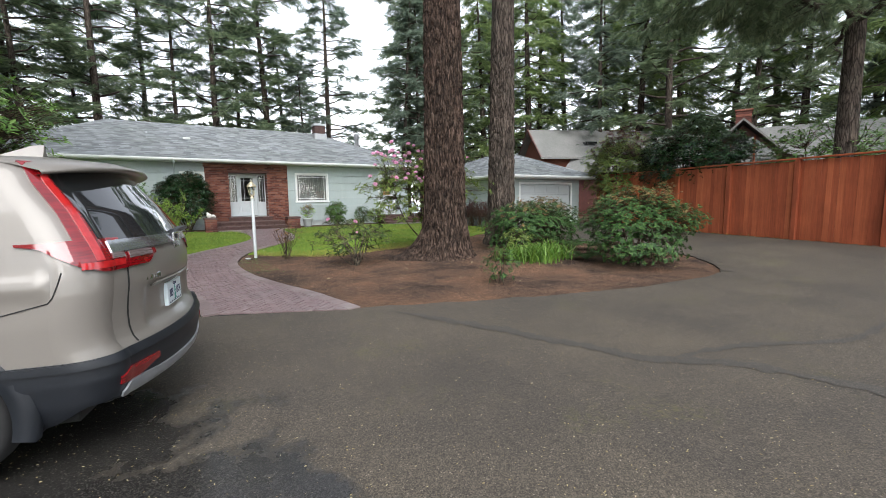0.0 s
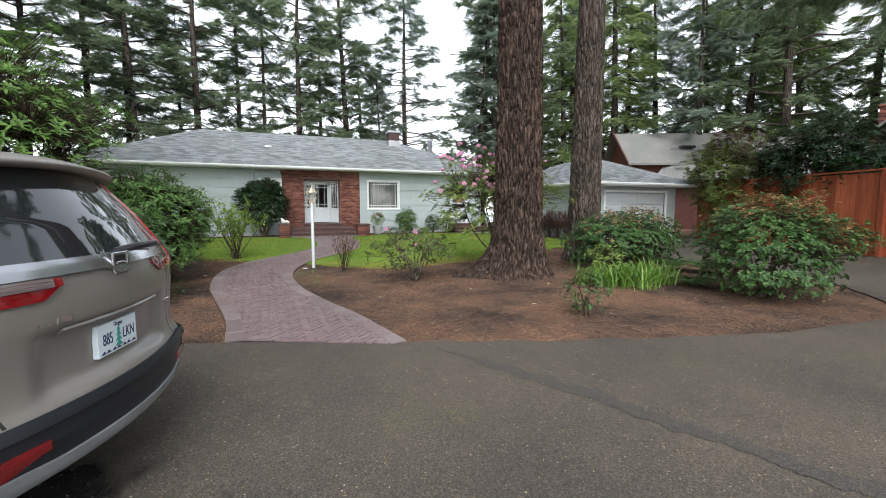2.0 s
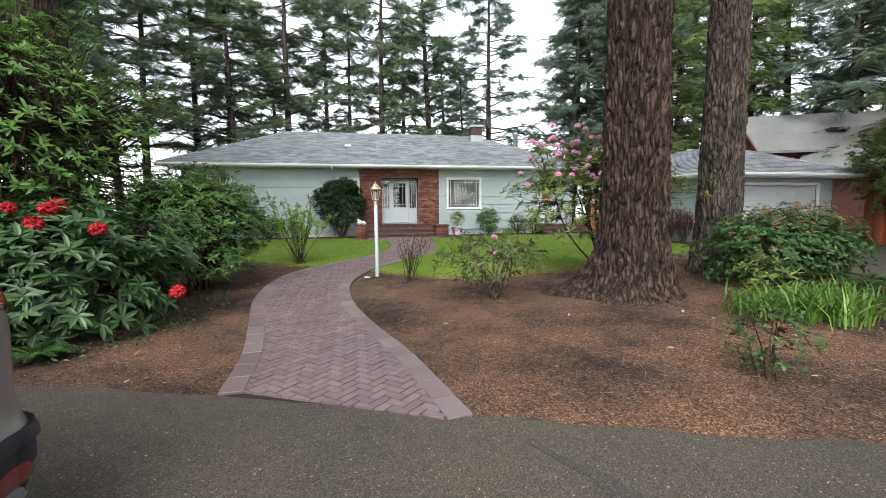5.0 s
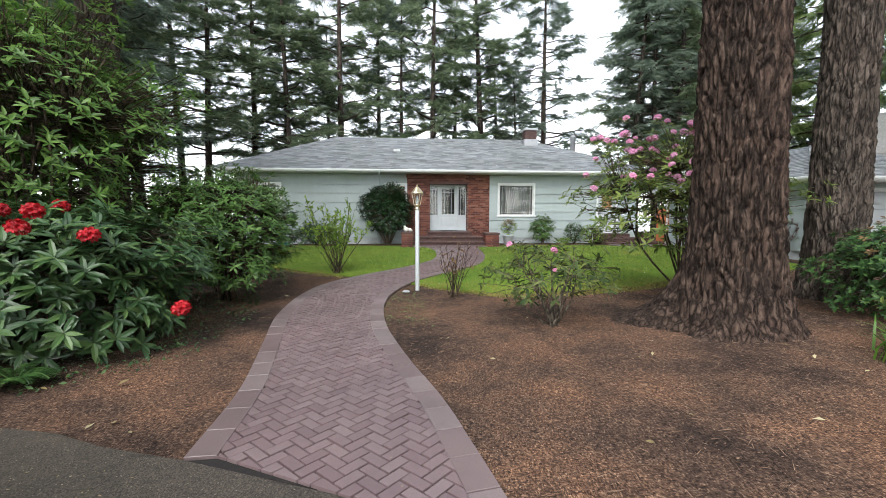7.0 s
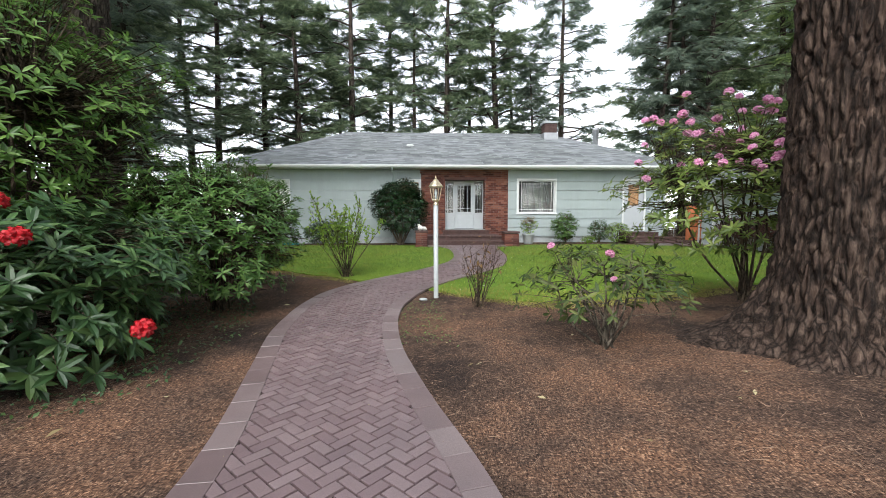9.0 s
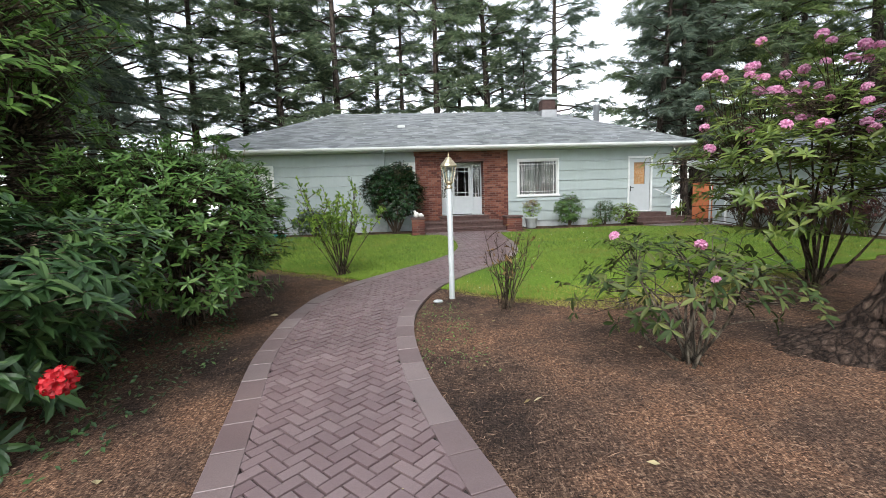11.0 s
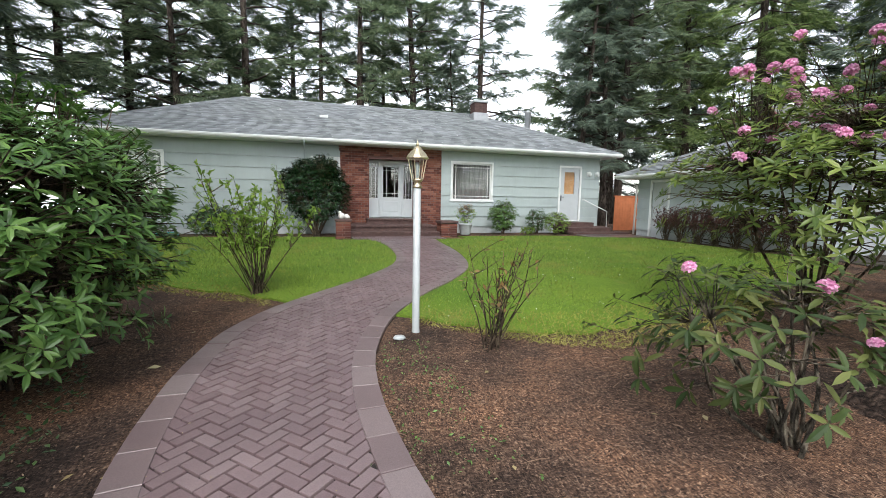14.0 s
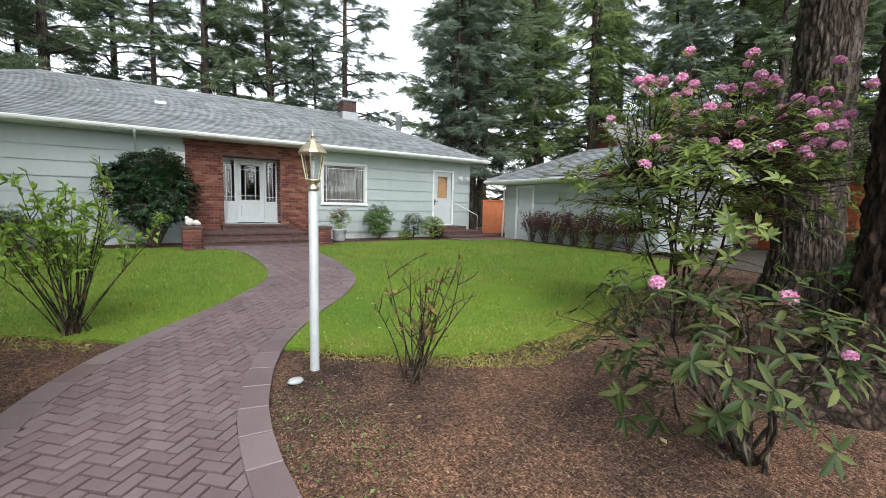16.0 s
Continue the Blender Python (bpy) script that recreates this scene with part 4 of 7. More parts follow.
for a, b, c, d in cells_of(*leaf, [(3.21, 3.77, 1.46, 2.56)]):
    g.box(a, b, DY + 0.02, DY + 0.065, c, d)
g.box(3.2, 3.78, DY + 0.008, DY + 0.03, 0.95, 1.32, 0.01)
dl = part("front_door", g, M_DOOR, entry, "white half-glazed front door")
g = Geo()
g.tube([(3.15, DY + 0.02, 1.65), (3.15, DY - 0.03, 1.65)], 0.012, 8)
g.lathe([(0.0, 1.62), (0.026, 1.63), (0.03, 1.65), (0.026, 1.67), (0, 1.68)], 3.15, DY - 0.04, 12)
part("door_knob", g, M_STEEL, entry, smooth=True)
g = Geo()
for x0, x1, z0, z1 in ((2.70, 3.02, 1.42, 2.68), (3.21, 3.77, 1.46, 2.56), (3.96, 4.25, 1.42, 2.68)):
    wx = x1 - x0
    i = 0.085 if wx < 0.4 else 0.13
    for q in (x0 + i, x1 - i):
        g.box(q - 0.009, q + 0.009, DY + 0.03, DY + 0.045, z0, z1)
    for q in (z0 + 0.14, z1 - 0.14):
        g.box(x0, x1, DY + 0.031, DY + 0.044, q - 0.009, q + 0.009)
part("muntins", g, M_DOOR, entry)
for x0, x1, z0, z1 in ((2.70, 3.02, 1.42, 2.68), (3.21, 3.77, 1.46, 2.56), (3.96, 4.25, 1.42, 2.68)):
    g = Geo()
    g.box(x0 - 0.004, x1 + 0.004, DY + 0.05, DY + 0.055, z0 - 0.004, z1 + 0.004)
    part("pane", g, M_GLASS, entry).visible_shadow = False
g = Geo()
g.box(2.05, 4.95, FY + 6.0, FY + 6.1, 0.7, 2.95)
g.v[-1][:, 0] = np.where(g.v[-1][:, 0] < 3, 3.05, 4.95)
part("partition", g, M_ROOM, house)

# entrance steps and piers
steps = thing("entrance_steps", "dark red brick entrance steps with worn nosings", "steps", 3.3, 20.6, 0.2)
g = Geo()
M_STEP = plain("dark_brown_brick", (0.082, 0.046, 0.04), 0.8, var=0.35, scale=9, bump=0.3)
for x0, x1, y0, y1, z in ((1.9, 4.74, 20.6, 22.34, 0.37), (1.9, 4.74, 21.0, 22.34, 0.545), (2.55, 4.42, 21.95, 22.8, 0.72)):
    g.box(x0, x1, y0 + 0.02, y1, 0.1, z - 0.05)
    n = int((x1 - x0) / 0.105)
    w = (x1 - x0) / n
    for k in range(n):
        g.box(x0 + k * w + 0.004, x0 + (k + 1) * w - 0.004, y0 - 0.02 + random.uniform(-0.003, 0.003), y0 + 0.2, z - 0.06, z, 0.004)
    for r in range(1, max(2, int((y1 - y0) / 0.22))):
        g.box(x0, x1, y0 + r * 0.215, min(y1, y0 + r * 0.215 + 0.205), z - 0.06, z - 0.002)
part("treads", g.shift(3.3, 20.6, 0.2), M_STEP, steps)


def pier(x0, x1, y0, y1, z1):
    px, py = (x0 + x1) / 2, (y0 + y1) / 2
    p = thing("brick_pier", "low red brick pier beside the entrance steps", "pier", px, py, 0.1, group="entrance piers")
    g = Geo()
    z, row = 0.1, 0
    while z < z1 - 0.1:
        for k in range(2):
            w = (x1 - x0 - 0.012) / 2
            sh = 0.03 if row % 2 else -0.03
            a = x0 + k * (w + 0.012) + (sh if k else 0)
            b = x0 + w + sh if k == 0 else x1
            g.box(a, b, y0 + random.uniform(-0.003, 0.003), y1, z, z + 0.065, 0.004)
        z += BH
        row += 1
    tagged(part("bricks", g.shift(px, py, 0.1), M_BRICK_FAR, p), kind="stuff")
    g = Geo()
    g.box(x0 + 0.012, x1 - 0.012, y0 + 0.012, y1 - 0.012, 0.1, z1 - 0.08)
    part("mortar_core", g.shift(px, py, 0.1), M_MORTAR, p)
    g = Geo()
    g.box(x0 - 0.03, x1 + 0.03, y0 - 0.03, y1 + 0.03, z1 - 0.07, z1, 0.01)
    part("cap", g.shift(px, py, 0.1), M_STEP, p, "flat brick cap")


pier(1.46, 1.89, 20.45, 21.0, 0.76)
pier(4.76, 5.3, 20.5, 21.1, 0.72)

# side door, its steps and rail
g = Geo()
x0, x1, z0, z1 = HOLES[4]
for a, b, c, d in ((x0 - 0.075, x0, z0, z1 + 0.075), (x1, x1 + 0.075, z0, z1 + 0.075), (x0, x1, z1, z1 + 0.075), (x0 - 0.05, x1 + 0.05, z0 - 0.04, z0)):
    g.box(a, b, FY - 0.045, FY + 0.1, c, d, 0.005)
sd = part("side_door", g, M_WHITE, house, "white half-glazed side door")
g = Geo()
for a, b, c, d in cells_of(x0, x1, z0, z1, [(x0 + 0.2, x1 - 0.2, 1.72, 2.58)]):
    g.box(a, b, FY + 0.02, FY + 0.06, c, d)
part("leaf", g, M_DOOR, sd)
g = Geo()
g.box(x0 + 0.196, x1 - 0.196, FY + 0.035, FY + 0.041, 1.716, 2.584)
part("pane", g, M_GLASS, sd).visible_shadow = False
g = Geo()
g.box(x0 + 0.1, x1 - 0.1, FY + 0.1, FY + 0.11, 1.6, 2.62)
part("blind", g, M_AMBER, sd, "amber blind behind the glass")
g = Geo()
g.box(x0 + 0.05, x0 + 0.09, FY + 0.0, FY + 0.02, 1.45, 1.66, 0.005)
g.tube([(x0 + 0.07, FY, 1.6), (x0 + 0.07, FY - 0.05, 1.6), (x0 + 0.16, FY - 0.05, 1.59)], 0.011, 8)
part("handle", g, M_BLACKIRON, sd)
sst = thing("side_steps", "dark red brick steps below the side door", "steps", 10.9, 21.6, 0.2)
g = Geo()
for a, b, c, d, z in ((9.95, 11.35, 21.75, 22.33, 0.62), (9.95, 11.9, 21.35, 22.33, 0.45), (9.95, 12.35, 20.95, 22.33, 0.29)):
    g.box(a, b, c + 0.02, d, 0.1, z - 0.05)
    n = int((b - a) / 0.105)
    w = (b - a) / n
    for k in range(n):
        g.box(a + k * w + 0.004, a + (k + 1) * w - 0.004, c, d, z - 0.055, z, 0.004)
part("treads", g.shift(10.9, 21.6, 0.2), M_STEP, sst)
rail = thing("handrail", "thin white metal handrail beside the side steps", "handrail", 12.0, 21.4, 0.2)
g = Geo()
for y in (22.2,):
    g.tube([(11.15, y, 1.5), (12.25, y - 0.0, 1.05), (12.25, y, 0.25)], 0.016, 8)
g.tube([(11.15, 22.2, 1.5), (11.15, 22.33, 1.5)], 0.014, 6)
part("rail", g.shift(12.0, 21.4, 0.2), M_WHITE, rail, smooth=True)
for lx in (11.36, 11.72):
    lt = thing("wall_lamp", "small white wall lamp beside the side door", "lamp", lx, FY - 0.03, 2.5, group="wall lamps")
    g = Geo()
    g.box(-0.05, 0.05, -0.02, 0.02, -0.08, 0.1, 0.01)
    part("backplate", g, M_WHITE, lt)
    g = Geo()
    g.lathe([(0.0, 0.12), (0.05, 0.1), (0.075, 0.02), (0.06, -0.06), (0.0, -0.07)], 0, -0.12, 12)
    g.tube([(0, -0.02, 0.08), (0, -0.12, 0.12)], 0.012, 6)
    part("shade", g, M_WHITE, lt, smooth=True)

# chimney, flue, vents
ch = thing("chimney", "square brick chimney with a lead apron on the roof", "chimney", 8.1, 26.3, 5.0)
g = Geo()
z = -0.05
row = 0
while z < 0.82:
    for k in range(3):
        for yy in (-0.3, 0.2):
            g.box(-0.31 + k * 0.21 + (0.02 if row % 2 else 0), -0.12 + k * 0.21 + (0.02 if row % 2 else 0), yy, yy + 0.1, z, z + 0.065, 0.003)
        g.box(-0.31, -0.21, -0.19 + k * 0.13, -0.07 + k * 0.13, z, z + 0.065, 0.003)
        g.box(0.22, 0.32, -0.19 + k * 0.13, -0.07 + k * 0.13, z, z + 0.065, 0.003)
    z += BH
    row += 1
g.box(-0.28, 0.3, -0.28, 0.28, -0.1, 0.82)
part("stack", g, M_STEP, ch, "dark brick stack")
g = Geo()
g.box(-0.36, 0.36, -0.36, 0.36, -0.28, 0.36, 0.01)
part("apron", g, M_STEEL, ch, "grey metal flashing apron")
g = Geo()
g.box(-0.36, 0.36, -0.35, 0.35, 0.82, 0.93, 0.02)
part("cap", g, M_CONC, ch)
fl = thing("flue", "grey metal flue pipe with a square base", "flue", 9.95, 25.0, 4.3)
g = Geo()
g.lathe([(0.13, -0.3), (0.13, 0.85), (0.15, 0.86), (0.15, 1.0), (0.16, 1.02), (0.08, 1.1), (0, 1.1)], 0, 0, 16)
part("pipe", g, M_STEEL, fl, smooth=True)
g = Geo()
g.box(-0.28, 0.28, -0.28, 0.28, -0.3, 0.12, 0.02)
part("flashing", g, M_WHITE, fl)
rv = thing("roof_vent", "small white box vent on the shingles", "vent", 1.2, 24.66, 4.32)
g = Geo()
g.box(-0.16, 0.16, -0.16, 0.16, 0.05, 0.2, 0.02)
part("hood", g, M_WHITE, rv)
g = Geo()
g.box(-0.12, 0.12, -0.12, 0.12, -0.2, 0.06)
part("base", g, M_STEEL, rv)
pv = thing("vent_pipe", "short dark vent pipe on the roof", "pipe", -0.4, 25.2, 4.45)
g = Geo()
g.lathe([(0.09, -0.05), (0.05, 0.02), (0.045, 0.32), (0.035, 0.32), (0.0, 0.28)], 0, 0, 12)
part("pipe", g, M_STEEL, pv, smooth=True)

# ---- the garage ----
garage = thing("garage", "detached pale grey-green garage with a hipped shingle roof", "garage", 0, 0, 0)
GX0, GX1, GY0, GY1 = 12.4, 17.0, 14.4, 20.62
GD = (19.17, 19.93, 0.22, 2.14)
g = Geo()
for a, b, c, d in cells_of(GY0, GY1, 0.05, 2.3, [GD]):
    g.box(GX0, GX0 + 0.14, a, b, c, d)
gw = part("wall", g, M_CONC, garage)


def garage_plank(parent, a, b, z0, z1):
    g = Geo()
    board(g, -b, -a, z0, z1)
    part("plank", g, M_SIDING, parent, at=pose(GX0, 0, 0, 0, 0, -90))


siding_rows(gw, [0.42, 0.80, 1.18, 1.56, 1.94, 2.28], GY0, GY1, [(GD[0] - 0.08, GD[1] + 0.08, 0.0, GD[3] + 0.08)], garage_plank)
g = Geo()
BIGDOOR = (13.2, 16.4, 0.1, 2.05)
for a, b, c, d in cells_of(GX0 + 0.14, GX1, 0.05, 2.3, [BIGDOOR]):
    g.box(a, b, GY0, GY0 + 0.14, c, d)
gf = part("wall", g, M_CONC, garage)


def front_plank(parent, a, b, z0, z1):
    g = Geo()
    board(g, a, b, z0, z1)
    part("plank", g, M_SIDING, parent, at=pose(0, GY0, 0))


siding_rows(gf, [0.2, 0.42, 0.80, 1.18, 1.56, 1.94, 2.28], GX0 - 0.03, GX1, [(BIGDOOR[0] - 0.09, BIGDOOR[1] + 0.09, 0, BIGDOOR[3] + 0.09)], front_plank)
g = Geo()
g.box(GX1 - 0.14, GX1, GY0 + 0.14, GY1 - 0.14, 0.05, 2.3)
g.box(GX0 + 0.14, GX1, GY1 - 0.14, GY1, 0.05, 2.3)
part("wall", g, M_SIDING, garage)
g = Geo()
for a, b, c, d in ((GD[0] - 0.08, GD[0], 0.2, GD[3] + 0.08), (GD[1], GD[1] + 0.08, 0.2, GD[3] + 0.08), (GD[0], GD[1], GD[3], GD[3] + 0.08)):
    g.box(GX0 - 0.045, GX0 + 0.05, a, b, c, d, 0.005)
gd = part("walk_door", g, M_WHITE, garage, "plain white walk-in door")
g = Geo()
g.box(GX0 + 0.02, GX0 + 0.06, GD[0], GD[1], GD[2], GD[3])
part("leaf", g, M_DOOR, gd)
g = Geo()
g.lathe([(0.0, 1.1), (0.03, 1.11), (0.03, 1.15), (0, 1.16)], GX0 - 0.03, GD[0] + 0.08, 10)
part("knob", g, M_STEEL, gd, smooth=True)
g = Geo()
for a, b, c, d in ((13.11, 13.2, 0.15, 2.14), (16.4, 16.49, 0.15, 2.14), (13.2, 16.4, 2.05, 2.14)):
    g.box(a, b, GY0 - 0.045, GY0 + 0.1, c, d, 0.005)
bd = part("garage_door", g, M_WHITE, garage, "white sectional garage door")
for k in range(4):
    g = Geo()
    z0 = 0.17 + k * 0.47
    g.box(13.2, 16.4, GY0 + 0.03, GY0 + 0.07, z0, z0 + 0.463, 0.006)
    for i in range(4):
        g.box(13.3 + i * 0.78, 13.94 + i * 0.78, GY0 + 0.02, GY0 + 0.035, z0 + 0.1, z0 + 0.37, 0.008)
    part("panel", g, M_DOOR, bd)
roof(garage, 11.82, 17.6, 13.85, 21.2, 2.42, 14.4, 15.0, 16.6, 18.4, 3.55, 0.32, "low hipped roof of grey shingles")
g = Geo()
g.box(11.84, GX0, 13.87, 21.18, 2.275, 2.288)
g.box(GX0, 17.58, 13.87, GY0, 2.275, 2.288)
part("soffit", g, M_WHITE, garage)
gutter(garage, (11.82, 13.85, 2.41), (11.82, 21.2, 2.41), (-1, 0, 0))
gutter(garage, (11.82, 13.85, 2.41), (17.6, 13.85, 2.41), (0, -1, 0))
g = Geo()
g.tube([(11.78, 20.9, 2.3), (11.85, 20.8, 2.2), (12.3, 20.62, 2.05), (12.3, 20.66, 0.25)], 0.035, 8)
part("downspout", g, M_WHITE, garage, smooth=True)

# ---- fence ----
fence = thing("fence", "tall red-stained vertical board fence with square posts", "fence", 15.5, 5.6, 0.12, math.degrees(math.atan2(0.964, 0.265)))
g = Geo()
g.box(-0.068, 0.068, -0.012, 0.012, 0.02, 2.26, 0.003)
bm_board = g.mesh("board", M_FENCE)
g = Geo()
g.box(-0.06, 0.06, -0.045, 0.075, -0.1, 2.34, 0.006)
bm_post = g.mesh("post", M_FENCE)
for k in range(-50, 62):
    s = k * 0.1405
    part("board", bm_board, M_FENCE, fence, at=pose(s, random.uniform(-0.004, 0.004), random.uniform(-0.01, 0.01), 0, random.uniform(-0.25, 0.25), 0 if random.random() < 0.5 else 180))
for k in range(-4, 5):
    part("post", bm_post, M_FENCE, fence, at=pose(k * 2.08 - 0.35, 0.03, 0))
g = Geo()
g.box(-7.1, 8.6, -0.06, 0.1, 2.3, 2.345, 0.006)
part("cap_rail", g, M_FENCE, fence)
for z in (0.3, 1.2, 2.05):
    g = Geo()
    g.box(-7.1, 8.6, -0.055, -0.014, z, z + 0.09, 0.004)
    part("rail", g, M_FENCE, fence)
M_GATE = plain("orange_stained_wood", (0.46, 0.15, 0.06), 0.7, var=0.15, scale=4)
gate = thing("gate_panel", "orange-stained wooden screen panel between house and garage", "fence", 14.4, 23.5, 0.2)
g = Geo()
g.box(0, 0.138, -0.012, 0.012, -0.05, 1.48, 0.003)
gate_board = g.mesh("board", M_GATE)
for k in range(11):
    part("board", gate_board, M_GATE, gate, at=pose(-0.8 + k * 0.142, 0, 0))
g = Geo()
g.box(-0.84, 0.8, -0.04, 0.04, 1.48, 1.53, 0.006)
part("cap_rail", g, M_GATE, gate)
poly = [(10.0, 19.95), (11.0, 19.8), (12.38, 19.6), (12.38, 23.2), (10.0, 22.3)]
solo("side_walk", sheet(poly, 0.02, 0.4, 0.03), M_BORDER, "reddish paved strip between house and garage", "pavement", kind="structure")

# ---- plants: templates ----
LEAF_V = np.array([(0, 0, 0), (0.3, 0.13, 0.03), (0.3, 0, 0), (0.3, -0.13, 0.03), (0.7, 0.12, 0.02), (0.7, 0, -0.02), (0.7, -0.12, 0.02), (1, 0, -0.09)])
LEAF_F = np.array([(0, 2, 1), (0, 3, 2), (1, 2, 5), (1, 5, 4), (2, 3, 6), (2, 6, 5), (4, 5, 7), (5, 6, 7)])
SMALL_V = np.array([(0, 0, 0), (0.45, 0.24, 0.05), (0.45, 0, 0), (0.45, -0.24, 0.05), (1, 0, -0.06)])
SMALL_F = np.array([(0, 2, 1), (0, 3, 2), (1, 2, 4), (2, 3, 4)])


def spray_template(pairs, width, droop, seed):
    """A flat conifer twig: a stalk with side twigs."""
    r = np.random.default_rng(seed)
    v, f = [(0, 0.012, 0), (0, -0.012, 0), (1, 0, -droop)], [(0, 1, 2)]
    for k in range(pairs):
        t = 0.12 + 0.8 * k / pairs
        for sgn in (-1, 1):
            ln = width * (1 - 0.65 * t) * r.uniform(0.75, 1.2)
            n = len(v)
            base = np.array([t, 0, -droop * t * t])
            tip = base + np.array([ln * 0.75, sgn * ln, -droop * ln * r.uniform(0.2, 1.2)])
            w = 0.05
            v += [tuple(base + (-w, 0, 0)), tuple(base + (w, 0, 0)), tuple((base + tip) / 2 + np.array([w * 0.9, 0, 0.01])), tuple(tip)]
            f += [(n, n + 1, n + 2), (n, n + 2, n + 3)]
    return np.array(v, float), np.array(f)


def wobbly(p, q, n, amount, r, sag=0.0):
    t = np.linspace(0, 1, n)
    pts = np.outer(1 - t, p) + np.outer(t, q)
    pts[1:-1] += r.normal(0, amount, (n - 2, 3))
    pts[:, 2] -= sag * t * t
    return pts


def conifer(name, label, height, radius, base, crown_r, limbs, sprays, size, rise, sag, needles, bark, seed, clump=0.25, taper=0.8, droop=0.35, low_dead=8, spread=(0.5, 1.15)):
    """A conifer: tapered trunk with limbs, and a crown of flat needle twigs."""
    r = np.random.default_rng(seed)
    tree = thing(name, label, "tree")
    g = Geo()
    hs = np.linspace(0, 1, 14)
    axis = np.stack([np.cumsum(r.normal(0, 0.03, 14)) * hs, np.cumsum(r.normal(0, 0.03, 14)) * hs, hs * height - 0.3], 1)
    rad = radius * (1 - hs) ** 0.75 + 0.02
    rad[0] *= 1.5
    rad[1] *= 1.05
    tg = Geo()
    tg.tube(axis, rad, 10)
    crown = Geo()
    tv, tf = spray_template(6, 0.42, droop, seed)
    for k in range(limbs):
        u = (k + r.random()) / limbs
        z = base + (height - base) * u ** 0.9
        az = k * 2.399 + r.normal(0, 0.4)
        ln = crown_r * ((1 - u) ** taper * 0.92 + 0.08) * r.uniform(*spread)
        c = np.array([np.interp(z, axis[:, 2], axis[:, i]) for i in range(2)] + [z])
        out = np.array([math.cos(az), math.sin(az), 0])
        tip = c + out * ln + np.array([0, 0, ln * (rise + r.normal(0, 0.12))])
        pts = wobbly(c, tip, 6, 0.05 * ln ** 0.5, r, sag * ln)
        g.tube(pts, np.linspace(0.018 + 0.012 * ln, 0.008, 6), 4, False)
        n = max(4, int(sprays * (0.35 + 0.65 * ln / crown_r)))
        s = np.clip(r.beta(2.2, 1.1, n), clump, 1)
        o = np.stack([np.interp(s, np.linspace(0, 1, 6), pts[:, i]) for i in range(3)], 1)
        side = np.where(r.random(n) < 0.5, -1, 1)[:, None] * np.array([-out[1], out[0], 0])
        d = out * r.uniform(0.2, 1.0, (n, 1)) + side * r.uniform(0.2, 1.0, (n, 1)) + np.array([0, 0, 1]) * r.normal(rise * 0.5 - 0.08, 0.22, (n, 1))
        o = o + r.normal(0, 0.05, (n, 3)) * ln ** 0.5
        crown.stamp(tv, tf, o, d, np.array([0, 0, 1]) + r.normal(0, 0.35, (n, 3)), size * r.uniform(0.45, 1.12, n) * (0.75 + 0.5 * (1 - s)))
    for k in range(low_dead):
        z = r.uniform(base * 0.35, base * 1.1)
        az = r.uniform(0, 6.28)
        ln = crown_r * r.uniform(0.15, 0.5)
        c = np.array([0, 0, z])
        g.tube(wobbly(c, c + np.array([math.cos(az) * ln, math.sin(az) * ln, r.uniform(-0.1, 0.35) * ln]), 5, 0.06, r), np.linspace(0.03, 0.006, 5), 4, False)
    part("trunk", tg, bark, tree, smooth=True)
    tagged(part("limbwork", g, bark, tree, smooth=True), kind="stuff")
    tagged(part("crown", crown, needles, tree), kind="stuff")
    return tree


def put(tree, x, y, s=1.0, rz=0.0, lift=0.0):
    c = copy_thing(tree, pose(x, y, G(x, y) + lift, wr.uniform(-3, 3), wr.uniform(-3, 3), rz) @ Matrix.Diagonal((s, s, s, 1)))
    return c


# ---- woods ----
wr = random.Random(4)
protos = [
    conifer("conifer", "tall dark pine with a bare lower trunk and ragged crown", 21, 0.25, 5.0, 5.4, 58, 58, 1.0, 0.14, 0.10, M_NEEDLE, M_BARK_GREY, 11, 0.35, 0.5, 0.3, 14, (0.25, 1.2)),
    conifer("conifer", "tall dark pine with a bare lower trunk and ragged crown", 23, 0.28, 6.0, 5.8, 56, 60, 1.05, 0.22, 0.12, M_NEEDLE, M_BARK_GREY, 12, 0.4, 0.45, 0.25, 16, (0.25, 1.2)),
    conifer("conifer", "slim dark conifer with thin layered branches", 19, 0.20, 3.5, 4.3, 64, 44, 0.9, 0.08, 0.16, M_NEEDLE_BLUE, M_BARK_GREY, 13, 0.3, 0.6, 0.4, 12, (0.3, 1.2)),
    conifer("spruce", "tall open spruce with layered feathery branches", 21, 0.27, 4.0, 5.6, 78, 56, 0.85, 0.16, 0.08, M_NEEDLE_BLUE, M_BARK_GREY, 14, 0.3, 0.85, 0.4, 8),
    conifer("fir", "dense blue-green fir with drooping branches", 22, 0.33, 1.8, 5.0, 100, 42, 1.1, -0.08, 0.16, M_NEEDLE_BLUE, M_BARK_GREY, 15, 0.15, 0.8, 0.5, 2, (0.75, 1.1)),
    conifer("hemlock", "tall fresh green hemlock with soft drooping branches", 22, 0.3, 3.0, 4.6, 90, 38, 1.0, -0.03, 0.2, M_NEEDLE_LIGHT, M_BARK_GREY, 16, 0.2, 0.75, 0.5, 4),
]
for p, (x, y) in zip(protos, ((-9.5, 37), (-3.2, 36.5), (1.2, 38.5), (12.6, 38.0), (25.5, 38.5), (30, 30))):
    p.matrix_basis = pose(x, y, G(x, y))
